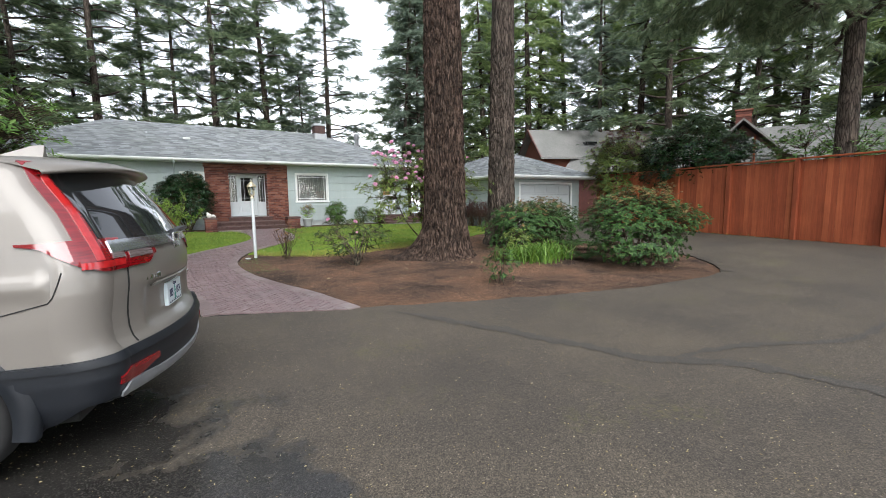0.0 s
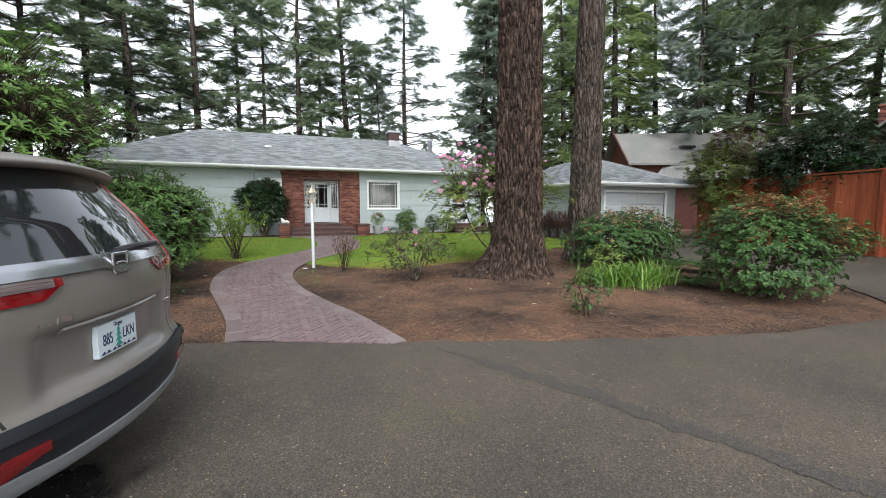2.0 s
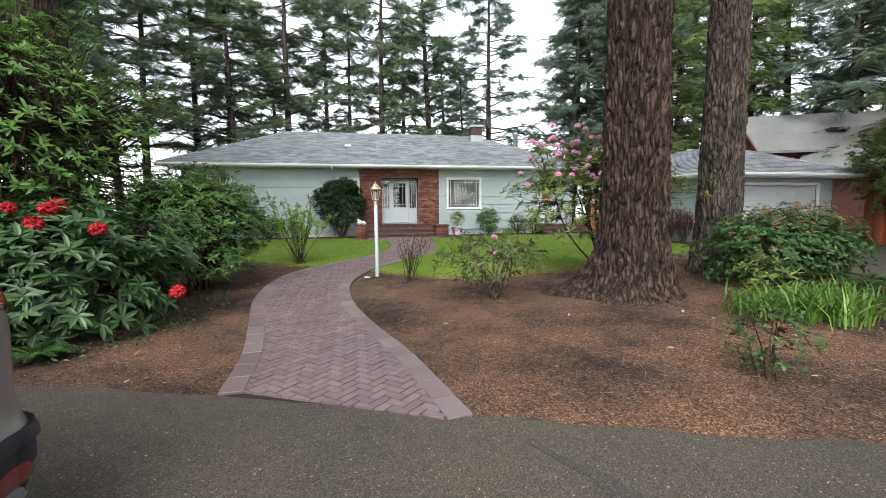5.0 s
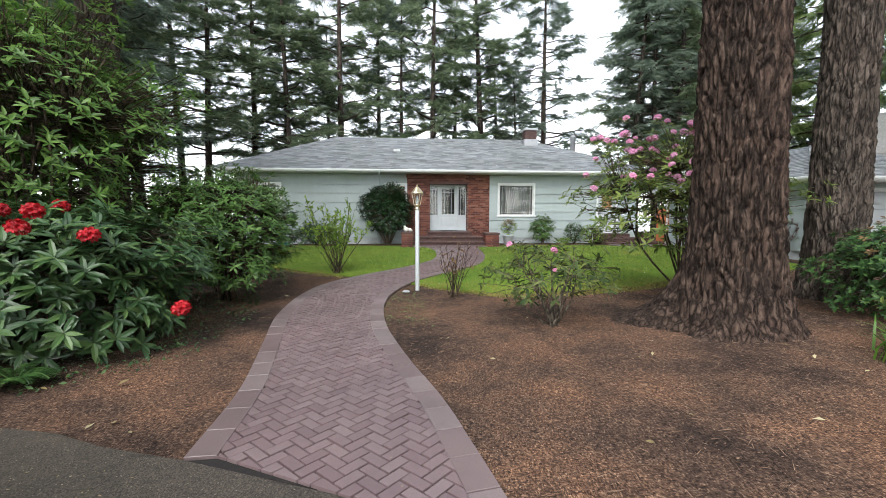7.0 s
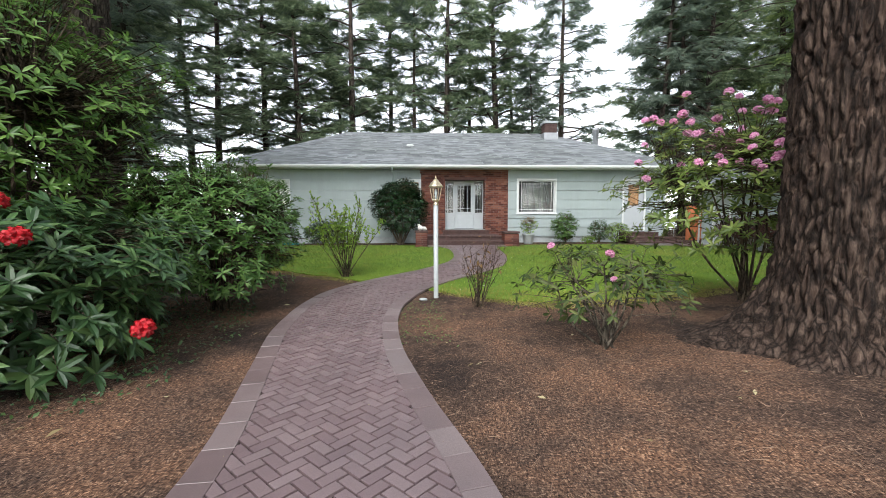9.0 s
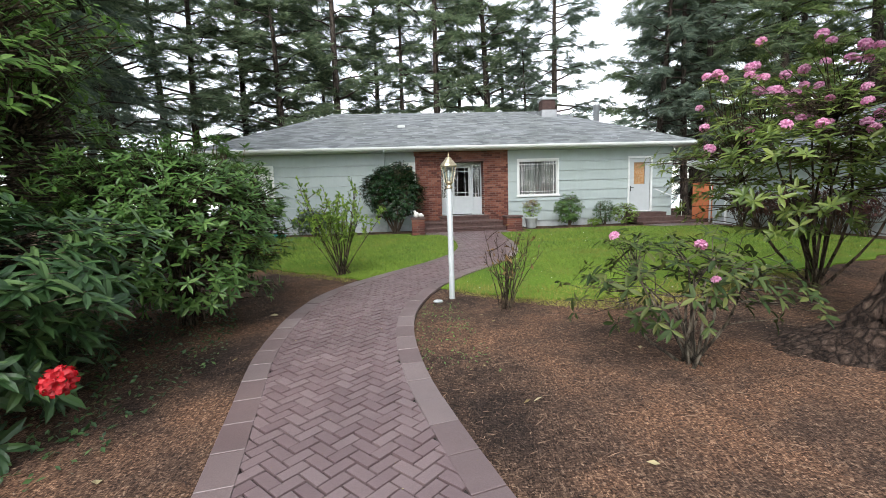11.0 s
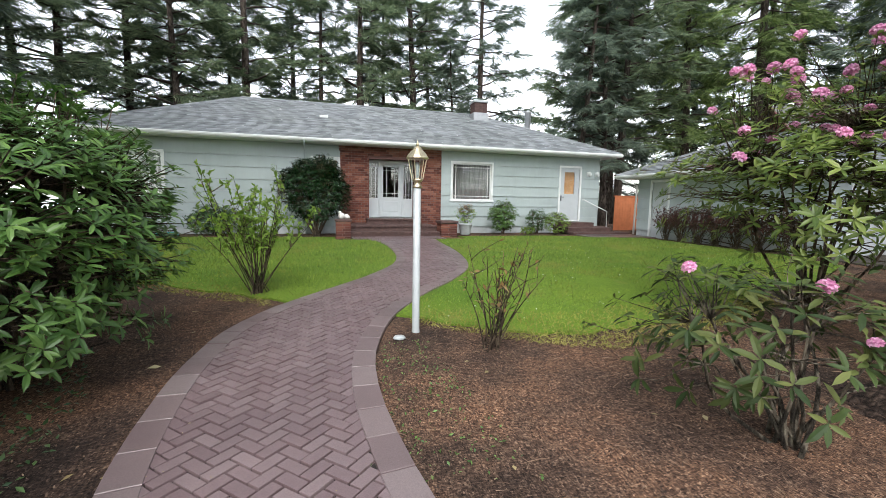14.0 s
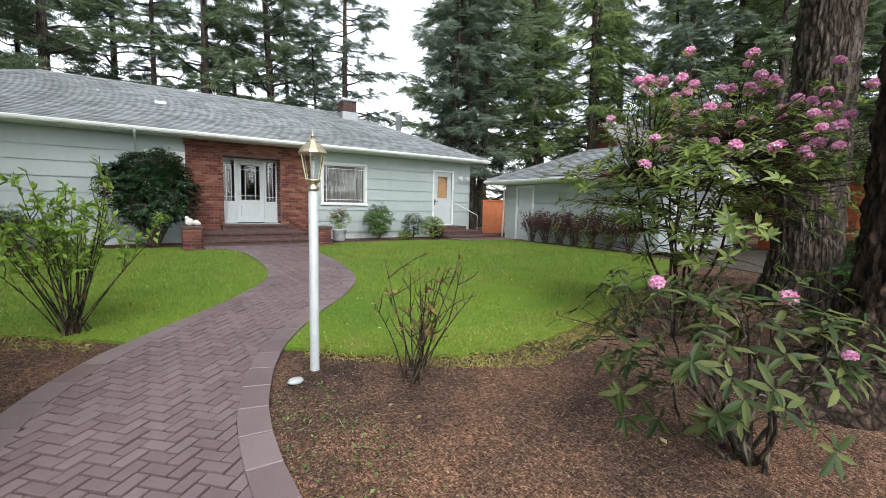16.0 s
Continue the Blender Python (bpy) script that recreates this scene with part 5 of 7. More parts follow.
WOODS = [  # kind, x, y, size
    (0, -6.4, 35.5, 0.95), (1, -0.6, 40, 1.0), (0, 3.6, 36.0, 0.98), (2, 5.5, 39.5, 1.05), (1, 7.6, 37.0, 0.95), (3, 9.8, 41, 0.9), (0, -12.5, 36, 1.0), (1, -15.5, 39, 1.05),
    (2, -7.8, 39.5, 1.1), (2, 10.2, 36, 0.62), (2, -4.9, 41, 1.0), (0, -19, 36, 1.05), (1, -22.5, 40, 1.0), (2, -17.3, 33, 1.0), (0, -27, 37, 1.1), (5, -31, 34, 1.0),
    (1, -13, 29, 0.95), (0, -16, 24.5, 1.0), (2, -11, 25.5, 0.9), (1, -20, 28, 1.0), (5, -14.5, 18.5, 0.95), (0, -19, 18, 1.0), (2, -10.8, 20.5, 0.9), (1, -24, 23, 1.0),
    (5, -12, 12.5, 0.9), (0, -16.5, 12, 1.0), (2, -9.2, 16.0, 0.95), (1, -22, 14, 1.0), (5, -17, 6, 1.0), (0, -13, 1, 1.0), (2, 13.8, 44, 0.75),
    (4, 22.6, 36.5, 0.9), (4, 29, 36, 1.0), (5, 22.5, 28.5, 0.9), (4, 33, 38, 1.05), (5, 26, 27, 1.0), (1, 20.5, 33, 0.9), (0, 17.6, 28.5, 0.85), (2, 15.6, 27.0, 0.8), (1, 16.2, 30.5, 0.85), (2, 13.9, 27.2, 0.75),
    (5, 33, 22, 1.05), (4, 38, 27, 1.1), (1, 31, 18, 1.0), (0, 36, 15, 1.05), (5, 40, 18, 1.0), (2, 28, 21.5, 1.0), (5, 37, 7, 1.05), (1, 33, 2, 1.0), (4, 40, -3, 1.0), (0, 27, -6, 1.0),
    (5, 38, 21, 1.0), (5, 39.5, 13, 1.05), (4, 42, 9, 1.0), (4, 42, 23, 1.0), (5, 35, 26, 0.95), (5, 44, 16, 1.1), (5, 38.5, 3, 1.0), (4, 44, 1, 1.0), (4, 34, 30, 1.0), (5, 47, 11, 1.1), (5, 46, 5, 1.0),
    # out of view behind the camera, added only for reflections and shading
    (4, -14, -24, 1.0), (5, -4, -28, 1.0), (0, 5, -30, 1.0), (1, 13, -27, 1.0), (4, 21, -24, 1.0), (2, -17, -12, 1.0), (5, 28, -18, 1.0),
]
for k, x, y, s in WOODS:
    put(protos[k], x, y, s * wr.uniform(0.94, 1.06), wr.uniform(0, 360))


def big_trunk(name, label, x, y, r0, height, flare, lean, bark, needles, seed, around=150, rows=230, limb_z=7.5, furrow=0.04):
    """A great conifer trunk with furrowed bark and root flare; its crown begins far up."""
    r = np.random.default_rng(seed)
    tree = thing(name, label, "tree", x, y, G(x, y))
    zs = np.concatenate([np.linspace(-0.25, 5.5, rows), np.linspace(5.8, height, 22)])
    th = np.linspace(0, 2 * math.pi, around, endpoint=False)
    v = np.zeros((len(zs), around, 3))
    off = seed * 7.3
    for i, z in enumerate(zs):
        zz = max(z, 0)
        base = r0 * (1 - 0.85 * zz / height) + flare * math.exp(-max(z, -0.1) * 3.0) * 0.5
        for j, a in enumerate(th):
            c, s = math.cos(a), math.sin(a)
            root = flare * math.exp(-max(z, -0.2) * 3.6) * max(0, noise.noise((c * 1.7 + off, s * 1.7, 0.3))) * 1.3
            if i < rows:
                wob = noise.noise((c * r0 * 6 + off, s * r0 * 6, z * 2.0)) * 0.9
                dd = noise.voronoi((c * r0 * 15 + off + wob, s * r0 * 15 + wob, z * 3.1 + 1.2 * wob))[0]
                n1 = (dd[1] - dd[0]) * 0.75
                n2 = noise.noise((c * r0 * 20 + off, s * r0 * 20, z * 5.0 + 3))
                n3 = noise.noise((c * r0 * 45 + off, s * r0 * 45, z * 16.0))
                h = furrow * (min(1, n1 * 3.0) ** 0.7 - 0.8) + furrow * 0.32 * (min(1, abs(n2) * 2.6) - 0.5) + furrow * 0.3 * n3
            else:
                h = 0
            q = base + root + h
            v[i, j] = (q * c + lean[0] * zz, q * s + lean[1] * zz, z)
    g = Geo()
    n = around
    i = (np.arange(len(zs) - 1)[:, None] * n + np.arange(n)[None])
    k = (np.arange(len(zs) - 1)[:, None] * n + (np.arange(n)[None] + 1) % n)
    i, k = i.ravel(), k.ravel()
    g.add(v.reshape(-1, 3), np.concatenate([np.stack([i, k, k + n], 1), np.stack([i, k + n, i + n], 1)]))
    part("trunk", g, bark, tree, "deeply furrowed bark with flared roots", True)
    lg, crown = Geo(), Geo()
    tv, tf = spray_template(6, 0.42, 0.5, seed)
    for k in range(40):
        u = k / 40
        z = limb_z + (height - limb_z) * u
        az = k * 2.399
        ln = (4.2 * (1 - u) + 0.5) * r.uniform(0.6, 1.1)
        c = np.array([lean[0] * z, lean[1] * z, z])
        out = np.array([math.cos(az), math.sin(az), 0])
        pts = wobbly(c, c + out * ln, 6, 0.08, r, 0.12 * ln)
        lg.tube(pts, np.linspace(0.06, 0.01, 6), 5, False)
        m = int(34 * (0.3 + 0.7 * ln / 4.5))
        s = r.beta(2, 1, m)
        o = np.stack([np.interp(s, np.linspace(0, 1, 6), pts[:, q]) for q in range(3)], 1)
        side = np.where(r.random(m) < 0.5, -1, 1)[:, None] * np.array([-out[1], out[0], 0])
        crown.stamp(tv, tf, o, out * r.uniform(0.2, 1, (m, 1)) + side * r.uniform(0.2, 1, (m, 1)) + np.array([0, 0, -0.15]), np.array([0, 0, 1]) + r.normal(0, 0.3, (m, 3)), 0.9 * r.uniform(0.6, 1.2, m))
    tagged(part("limbwork", lg, bark, tree), kind="stuff")
    tagged(part("crown", crown, needles, tree), kind="stuff")
    return tree


big_trunk("douglas_fir", "massive fir trunk with furrowed red-brown bark and flared roots", 5.42, 8.42, 0.47, 26, 0.5, (-0.004, 0.004), M_BARK_FIR, M_NEEDLE, 3, 260, 400, 12.5, 0.055)
big_trunk("douglas_fir", "large grey-brown fir trunk rising behind the hedge", 8.42, 10.05, 0.40, 25, 0.3, (0.008, 0.0), M_BARK_GREY, M_NEEDLE, 5, 170, 260, 12.5, 0.042)
big_trunk("douglas_fir", "large dark fir trunk behind the rhododendrons", -5.1, 14.2, 0.46, 25, 0.3, (0.0, 0.0), M_BARK_GREY, M_NEEDLE, 8, 110, 160, 9.0, 0.04)


def bough_tree(x, y, seed, limbs):
    """A fir beside the drive whose long low boughs sweep out and droop."""
    r = np.random.default_rng(seed)
    tree = thing("fir", "fir with long sweeping dark boughs over the fence", "tree", x, y, G(x, y))
    g, crown = Geo(), Geo()
    hs = np.linspace(0, 1, 16)
    tg = Geo()
    tg.tube(np.stack([hs * 0.3, hs * 0.1, hs * 19 - 0.2], 1), 0.27 * (1 - hs) ** 0.7 + 0.02, 12)
    tv, tf = spray_template(7, 0.40, 0.45, seed)
    for az, z, ln, rise, n in limbs:
        out = np.array([math.cos(radians(az)), math.sin(radians(az)), 0])
        c = np.array([0.0, 0, z])
        pts = wobbly(c, c + out * ln + np.array([0, 0, rise]), 8, 0.1, r, 0.06 * ln)
        g.tube(pts, np.linspace(0.075, 0.012, 8), 6, False)
        for k in range(int(ln * 4.6)):
            s = 0.12 + 0.88 * (k + r.random()) / (ln * 4.6)
            o = np.array([np.interp(s, np.linspace(0, 1, 8), pts[:, q]) for q in range(3)])
            sgn = 1 if k % 2 else -1
            tl = ln * 0.24 * (1.15 - 0.55 * s) * r.uniform(0.6, 1.2)
            dv = out * r.uniform(0.3, 0.9) + sgn * np.array([-out[1], out[0], 0]) * r.uniform(0.5, 1) + np.array([0, 0, r.uniform(-0.4, 0.05)])
            dv /= np.linalg.norm(dv)
            tw = wobbly(o, o + dv * tl, 4, 0.03, r, 0.12 * tl)
            g.tube(tw, np.linspace(0.014, 0.004, 4), 3, False)
            m = int(0.9 * n * tl) + 3
            ss = r.uniform(0.1, 1, m)
            oo = np.stack([np.interp(ss, np.linspace(0, 1, 4), tw[:, q]) for q in range(3)], 1)
            dd = dv * r.uniform(0.3, 1, (m, 1)) + np.cross(dv, [0, 0, 1]) * r.normal(0, 0.7, (m, 1)) + np.array([0, 0, 1]) * r.uniform(-0.55, 0.05, (m, 1))
            crown.stamp(tv, tf, oo, dd, np.array([0, 0, 1]) + r.normal(0, 0.3, (m, 3)), r.uniform(0.22, 0.5, m))
    part("trunk", tg, M_BARK_GREY, tree, smooth=True)
    tagged(part("limbwork", g, M_BARK_GREY, tree), kind="stuff")
    tagged(part("crown", crown, M_NEEDLE, tree), kind="stuff")
    return tree


bough_tree(16.5, 4.6, 21, [(150, 6.4, 6.4, 1.1, 12), (168, 6.0, 6.0, 0.8, 12), (135, 7.2, 6.8, 1.4, 12), (118, 6.6, 5.0, 0.8, 10), (185, 7.2, 6.0, 0.8, 10), (155, 7.6, 6.5, 0.8, 10), (105, 7.0, 6, 0.6, 10), (140, 8.6, 6, 1.0, 9), (170, 9.2, 5.5, 0.8, 9), (215, 6, 5, 0.4, 8), (250, 7, 5, 0.5, 7), (300, 6.5, 5, 0.4, 7), (20, 6, 5, 0.3, 7), (60, 7.0, 5, 0.4, 8), (195, 9.5, 5, 0.7, 8), (125, 10, 5, 0.7, 8), (90, 9, 5, 0.5, 8)])
bough_tree(-6.3, 9.2, 22, [(20, 7.4, 5.5, 0.6, 6), (45, 7.6, 5.8, 0.5, 6), (70, 7.6, 5.5, 0.4, 6), (100, 8.5, 5.5, 0.5, 6), (30, 9, 5, 0.8, 8), (60, 9.5, 5, 0.8, 8), (130, 8, 5, 0.5, 7), (200, 7, 5, 0.4, 6), (270, 7, 5, 0.4, 6), (-5, 9.8, 5, 0.7, 8)])


# ---- shrubs ----
def truss(name, mat, seed):
    """A round head of open five-petalled flowers, about 1 across."""
    r = np.random.default_rng(seed)
    g = Geo()
    pv = np.array([(0.03, 0, 0), (0.5, 0.30, 0.25), (0.62, 0, 0.26), (1.0, 0.20, 0.16), (1.0, -0.20, 0.16), (0.5, -0.30, 0.25)])
    pf = np.array([(0, 2, 1), (0, 5, 2), (1, 2, 3), (2, 4, 3), (2, 5, 4)])
    for k in range(16):
        z = 1 - (k + 0.5) / 16 * 1.35
        a = k * 2.399
        q = math.sqrt(max(0, 1 - z * z))
        n = np.array([q * math.cos(a), q * math.sin(a), z])
        t = np.cross(n, [0.3, 0.5, 0.8])
        t /= np.linalg.norm(t)
        b = np.cross(n, t)
        ang = np.arange(5) * 1.2566 + r.random()
        d = np.cos(ang)[:, None] * t + np.sin(ang)[:, None] * b
        g.stamp(pv, pf, np.repeat([n * 0.27], 5, 0), d + n * 0.35, np.repeat([n], 5, 0), r.uniform(0.22, 0.3))
    return g.mesh(name, mat)


RED_TRUSS, PINK_TRUSS = truss("flower", M_RED, 1), truss("flower", M_PINK, 2)


def shrub(name, label, x, y, centre, radii, tips, k, leaf_len, leaf, stem=M_STEM, stems=7, stem_r=0.018, seed=1, template="long", flowers=None, n_flowers=0, flower_size=0.14, explicit=(), lump=0.35, inner=0.5, droop=0.15, twigs=1.0, up=0.4, low=0.08, category="shrub", second=None, second_share=0.0, group=""):
    """A leafy bush: stems from one root, twigs, and whorls of leaves at their tips."""
    r = np.random.default_rng(seed)
    z0 = G(x, y)
    bush = thing(name, label, category, x, y, z0, group=group)
    c, rad = np.array(centre, float), np.array(radii, float)
    d = r.normal(0, 1, (tips * 3, 3))
    d[:, 2] = np.abs(d[:, 2]) * np.where(r.random(len(d)) < 0.3, -0.8, 1)
    d /= np.linalg.norm(d, axis=1, keepdims=True)
    lum = np.array([1 + lump * (noise.noise((*(q * 2.1 + seed * 3.7),)) + 0.5 * noise.noise((*(q * 5 + seed),))) for q in d])
    p = c + d * rad * (lum * (inner + (1 - inner) * r.random(len(d)) ** 0.45))[:, None]
    p = p[p[:, 2] > low][:tips]
    g = Geo()
    mains = []
    for i in range(stems):
        t = p[r.integers(len(p))]
        e = c * 0.5 + t * 0.5 + np.array([0, 0, 0.05])
        b = np.array([r.normal(0, 0.06), r.normal(0, 0.06), -0.04])
        mid = b * 0.45 + e * 0.55 + r.normal(0, 0.08, 3) * rad + np.array([0, 0, -0.02])
        line = curve([b, mid, e], 7)
        line[:, 2] = np.maximum(line[:, 2], -0.04)
        g.tube(line, np.linspace(stem_r, stem_r * 0.45, 7), 6, False)
        mains.append(line[2:])
    mp = np.concatenate(mains)
    for t in p[: int(len(p) * twigs)]:
        dist = np.linalg.norm(mp - t, axis=1) + np.maximum(0, mp[:, 2] - t[2]) * 0.8
        q = mp[np.argmin(dist)]
        g.tube(wobbly(q, t, 4, 0.04 * np.linalg.norm(t - q), r), np.linspace(stem_r * 0.4, stem_r * 0.16, 4), 3, False)
    tagged(part("branchwork", g, stem, bush), kind="stuff")
    tv, tf = (LEAF_V, LEAF_F) if template == "long" else (SMALL_V, SMALL_F)

    def leaves(pts, mat, nm):
        n = len(pts)
        ax = (pts - c * np.array([1, 1, 0.6])) / rad
        ax /= np.maximum(np.linalg.norm(ax, axis=1, keepdims=True), 1e-6)
        ax = ax * (1 - up) + np.array([0, 0, up])
        ax /= np.linalg.norm(ax, axis=1, keepdims=True)
        ref = np.cross(ax, r.normal(0, 1, (n, 3)))
        ref /= np.linalg.norm(ref, axis=1, keepdims=True)
        oth = np.cross(ax, ref)
        gg = Geo()
        for i in range(k):
            a = 2 * math.pi * i / k + r.normal(0, 0.25, n)
            ring = np.cos(a)[:, None] * ref + np.sin(a)[:, None] * oth
            dd = ring + ax * r.uniform(0.05, 0.75, (n, 1)) - np.array([0, 0, 1]) * r.uniform(0, 2 * droop, (n, 1))
            back = ax * r.uniform(0, 0.5, (n, 1)) * leaf_len * 0.8
            gg.stamp(tv, tf, pts - back, dd, ax + ring * -0.3, leaf_len * r.uniform(0.6, 1.15, n))
        tagged(part(nm, gg, mat, bush), kind="stuff")

    if second is not None:
        hi = (p[:, 2] - c[2]) / rad[2] + r.normal(0, 0.25, len(p)) > 1 - 2 * second_share
        leaves(p[hi], second, "new_growth")
        leaves(p[~hi], leaf, "foliage")
    else:
        leaves(p, leaf, "foliage")
    if flowers is not None:
        score = ((p - c) / rad) @ np.array([-0.35, -0.55, 0.8]) + r.normal(0, 0.35, len(p))
        spots = [p[i] + np.array([0, 0, leaf_len * 0.2]) for i in np.argsort(-score)[:n_flowers]]
        spots += [np.array([ex - x, ey - y, ez - z0]) for ex, ey, ez in explicit]
        for s in spots:
            out = (s - c) / rad
            fs = flower_size * r.uniform(0.75, 1.15)
            part("flower", flowers, None, bush, at=pose(*s, r.uniform(-30, 30), r.uniform(-30, 30), r.uniform(0, 360)) @ Matrix.Diagonal((fs, fs, fs * 0.85, 1)))
    return bush


# beside the path on the car's side
shrub("rhododendron", "large dark green rhododendron with scattered red flower heads", -2.05, 8.6, (0, 0, 0.72), (1.5, 1.2, 0.88), 860, 9, 0.175, M_RHODO, stems=12, seed=31, flowers=RED_TRUSS, n_flowers=9, flower_size=0.175, explicit=[(-1.04, 7.74, 1.21), (-0.50, 8.11, 0.486), (-1.36, 7.60, 1.415), (-1.5, 7.62, 1.28)], droop=0.25, low=0.05)
shrub("broadleaf_shrub", "rounded mid-green leafy shrub on several bare stems", -1.12, 10.65, (0, 0, 1.05), (1.12, 1.2, 0.98), 1800, 7, 0.105, M_PHOTINIA, stems=14, stem_r=0.022, seed=32, inner=0.6, low=0.25, lump=0.3)
shrub("rhododendron", "tall loose light green rhododendron behind the red one", -3.3, 9.7, (0, 0, 2.3), (1.9, 1.6, 1.85), 1900, 8, 0.125, M_FRESH, stems=12, stem_r=0.03, seed=33, inner=0.45, low=0.4, lump=0.5, up=0.3)
shrub("rhododendron", "tall loose light green rhododendron by the fir trunk", -4.6, 11.6, (0, 0, 2.2), (1.6, 1.6, 1.7), 900, 8, 0.14, M_FRESH, stems=10, stem_r=0.03, seed=34, inner=0.45, low=0.5, lump=0.5, up=0.3)
shrub("rhododendron", "large rhododendron in the shade beside the drive", -4.4, 8.3, (0, 0, 1.2), (1.5, 1.2, 1.2), 420, 8, 0.16, M_RHODO, stems=9, seed=35, inner=0.5, flowers=RED_TRUSS, n_flowers=4, flower_size=0.15)
shrub("broadleaf_shrub", "dense dark shrub in the shade under the firs", -3.6, 13.2, (0, 0, 0.9), (1.5, 1.1, 1.0), 520, 7, 0.12, M_RHODO, stems=9, seed=36)

# the island bed
shrub("rhododendron", "tall open rhododendron with many pink flower heads", 6.3, 10.6, (-0.3, -0.25, 1.6), (1.65, 1.4, 0.98), 820, 8, 0.125, M_RHODO_Y, stem=M_STEM, stems=11, stem_r=0.02, seed=41, flowers=PINK_TRUSS, n_flowers=72, flower_size=0.125, inner=0.3, low=0.6, lump=0.5, up=0.35)
shrub("rhododendron", "low sprawling rhododendron with pale lichened branches", 3.45, 8.85, (0.0, 0.2, 0.56), (0.80, 0.85, 0.50), 130, 6, 0.115, M_OLIVE, stem=M_STEM_PALE, stems=14, stem_r=0.014, seed=42, flowers=PINK_TRUSS, n_flowers=3, flower_size=0.09, inner=0.5, low=0.24, lump=0.45, up=0.3, droop=0.4)
shrub("azalea", "large rounded azalea bush with bronze new tips", 8.1, 5.45, (0, 0, 0.78), (1.2, 1.05, 0.85), 2400, 7, 0.066, M_AZALEA, stems=12, seed=43, template="small", second=M_BRONZE, second_share=0.10, twigs=0.3, inner=0.55, low=0.1, lump=0.3)
shrub("evergreen_shrub", "dark spreading evergreen shrub below the grey fir", 8.15, 8.6, (0, 0, 0.62), (1.35, 0.95, 0.7), 1500, 7, 0.075, M_AZALEA, stems=10, seed=44, template="small", second=M_BRONZE, second_share=0.06, twigs=0.3, low=0.06, lump=0.35)
shrub("evergreen_shrub", "dark spreading evergreen shrub at the bed's back", 9.6, 9.4, (0, 0, 0.6), (1.2, 1.0, 0.75), 900, 7, 0.08, M_AZALEA, stems=9, seed=45, template="small", second=M_BRONZE, second_share=0.12, twigs=0.3, low=0.06)
shrub("sapling", "small thin-leaved sapling in the mulch", 4.66, 5.6, (0, 0, 0.32), (0.32, 0.32, 0.3), 90, 5, 0.06, M_AZALEA, stems=5, stem_r=0.008, seed=46, template="small", low=0.03)
shrub("broadleaf_shrub", "small light green seedling beside the big trunk", 6.75, 7.4, (0, 0, 0.3), (0.45, 0.4, 0.32), 60, 6, 0.11, M_RHODO_Y, stems=5, stem_r=0.008, seed=47, low=0.05)

# by the house
shrub("camellia", "round glossy dark camellia clipped on a short trunk", 0.88, 21.35, (0, 0, 1.46), (1.08, 0.78, 1.05), 2300, 6, 0.11, M_CAMELLIA, stems=8, stem_r=0.04, seed=51, inner=0.7, lump=0.2, low=0.45, twigs=0.3)
shrub("evergreen_shrub", "low dark shrub against the house foundation", -2.1, 21.7, (0, 0, 0.45), (0.75, 0.45, 0.5), 420, 7, 0.11, M_RHODO, stems=8, seed=52, twigs=0.4)
shrub("evergreen_shrub", "small leafy green shrub under the picture window", 7.4, 21.6, (0, 0, 0.65), (0.55, 0.42, 0.55), 320, 7, 0.11, M_PHOTINIA, stems=6, seed=53, low=0.12)
shrub("boxwood", "small clipped dark green box bush", 8.85, 21.75, (0, 0, 0.5), (0.45, 0.4, 0.45), 700, 6, 0.04, M_AZALEA, stems=6, seed=54, template="small", inner=0.75, lump=0.12, twigs=0.2, group="box bushes")
shrub("boxwood", "small clipped yellow-green box bush", 9.45, 21.35, (0, 0, 0.42), (0.52, 0.45, 0.42), 800, 6, 0.04, M_SPRING, stems=6, seed=55, template="small", inner=0.75, lump=0.12, twigs=0.2, group="box bushes")
shrub("azalea", "small azalea with peach flowers in a pale pot", 5.85, 21.3, (0, 0, 0.72), (0.36, 0.32, 0.36), 320, 6, 0.055, M_SPRING, stems=6, stem_r=0.01, seed=56, template="small", second=M_BRONZE, second_share=0.3, low=0.4, twigs=0.4)
pot = thing("flower_pot", "pale grey round flower pot beside the brick pier", "pot", 5.85, 21.3, G(5.85, 21.3))
g = Geo()
g.lathe([(0, 0), (0.15, 0), (0.18, 0.05), (0.22, 0.34), (0.25, 0.36), (0.25, 0.41), (0.21, 0.41), (0.2, 0.36), (0, 0.35)], 0, 0, 20)
part("bowl", g, M_CONC, pot, smooth=True)
shrub("evergreen_shrub", "low yellow-green shrub near the side steps", 8.2, 21.2, (0, 0, 0.16), (0.3, 0.25, 0.16), 120, 6, 0.06, M_SPRING, stems=5, stem_r=0.006, seed=57, template="small", low=0.02)
shrub("laurel", "big glossy laurel hanging over the fence", 17.6, 9.4, (0, 0, 2.6), (1.6, 2.1, 1.5), 2000, 7, 0.19, M_CAMELLIA, stems=10, stem_r=0.05, seed=61, inner=0.6, low=1.0, twigs=0.2, second=M_RHODO, second_share=0.25)
shrub("laurel", "light green laurel with red young leaves over the fence", 17.9, 12.6, (0, 0, 2.5), (1.5, 1.6, 1.7), 1500, 7, 0.18, M_RHODO_Y, stems=8, stem_r=0.05, seed=62, inner=0.6, low=1.0, twigs=0.2, second=M_BARBERRY, second_share=0.12)
shrub("laurel", "leafy green shrub behind the red fence", 17.4, 5.4, (0, 0, 2.2), (1.3, 1.8, 1.5), 700, 7, 0.15, M_PHOTINIA, stems=8, stem_r=0.04, seed=63, inner=0.6, low=1.0, twigs=0.2)
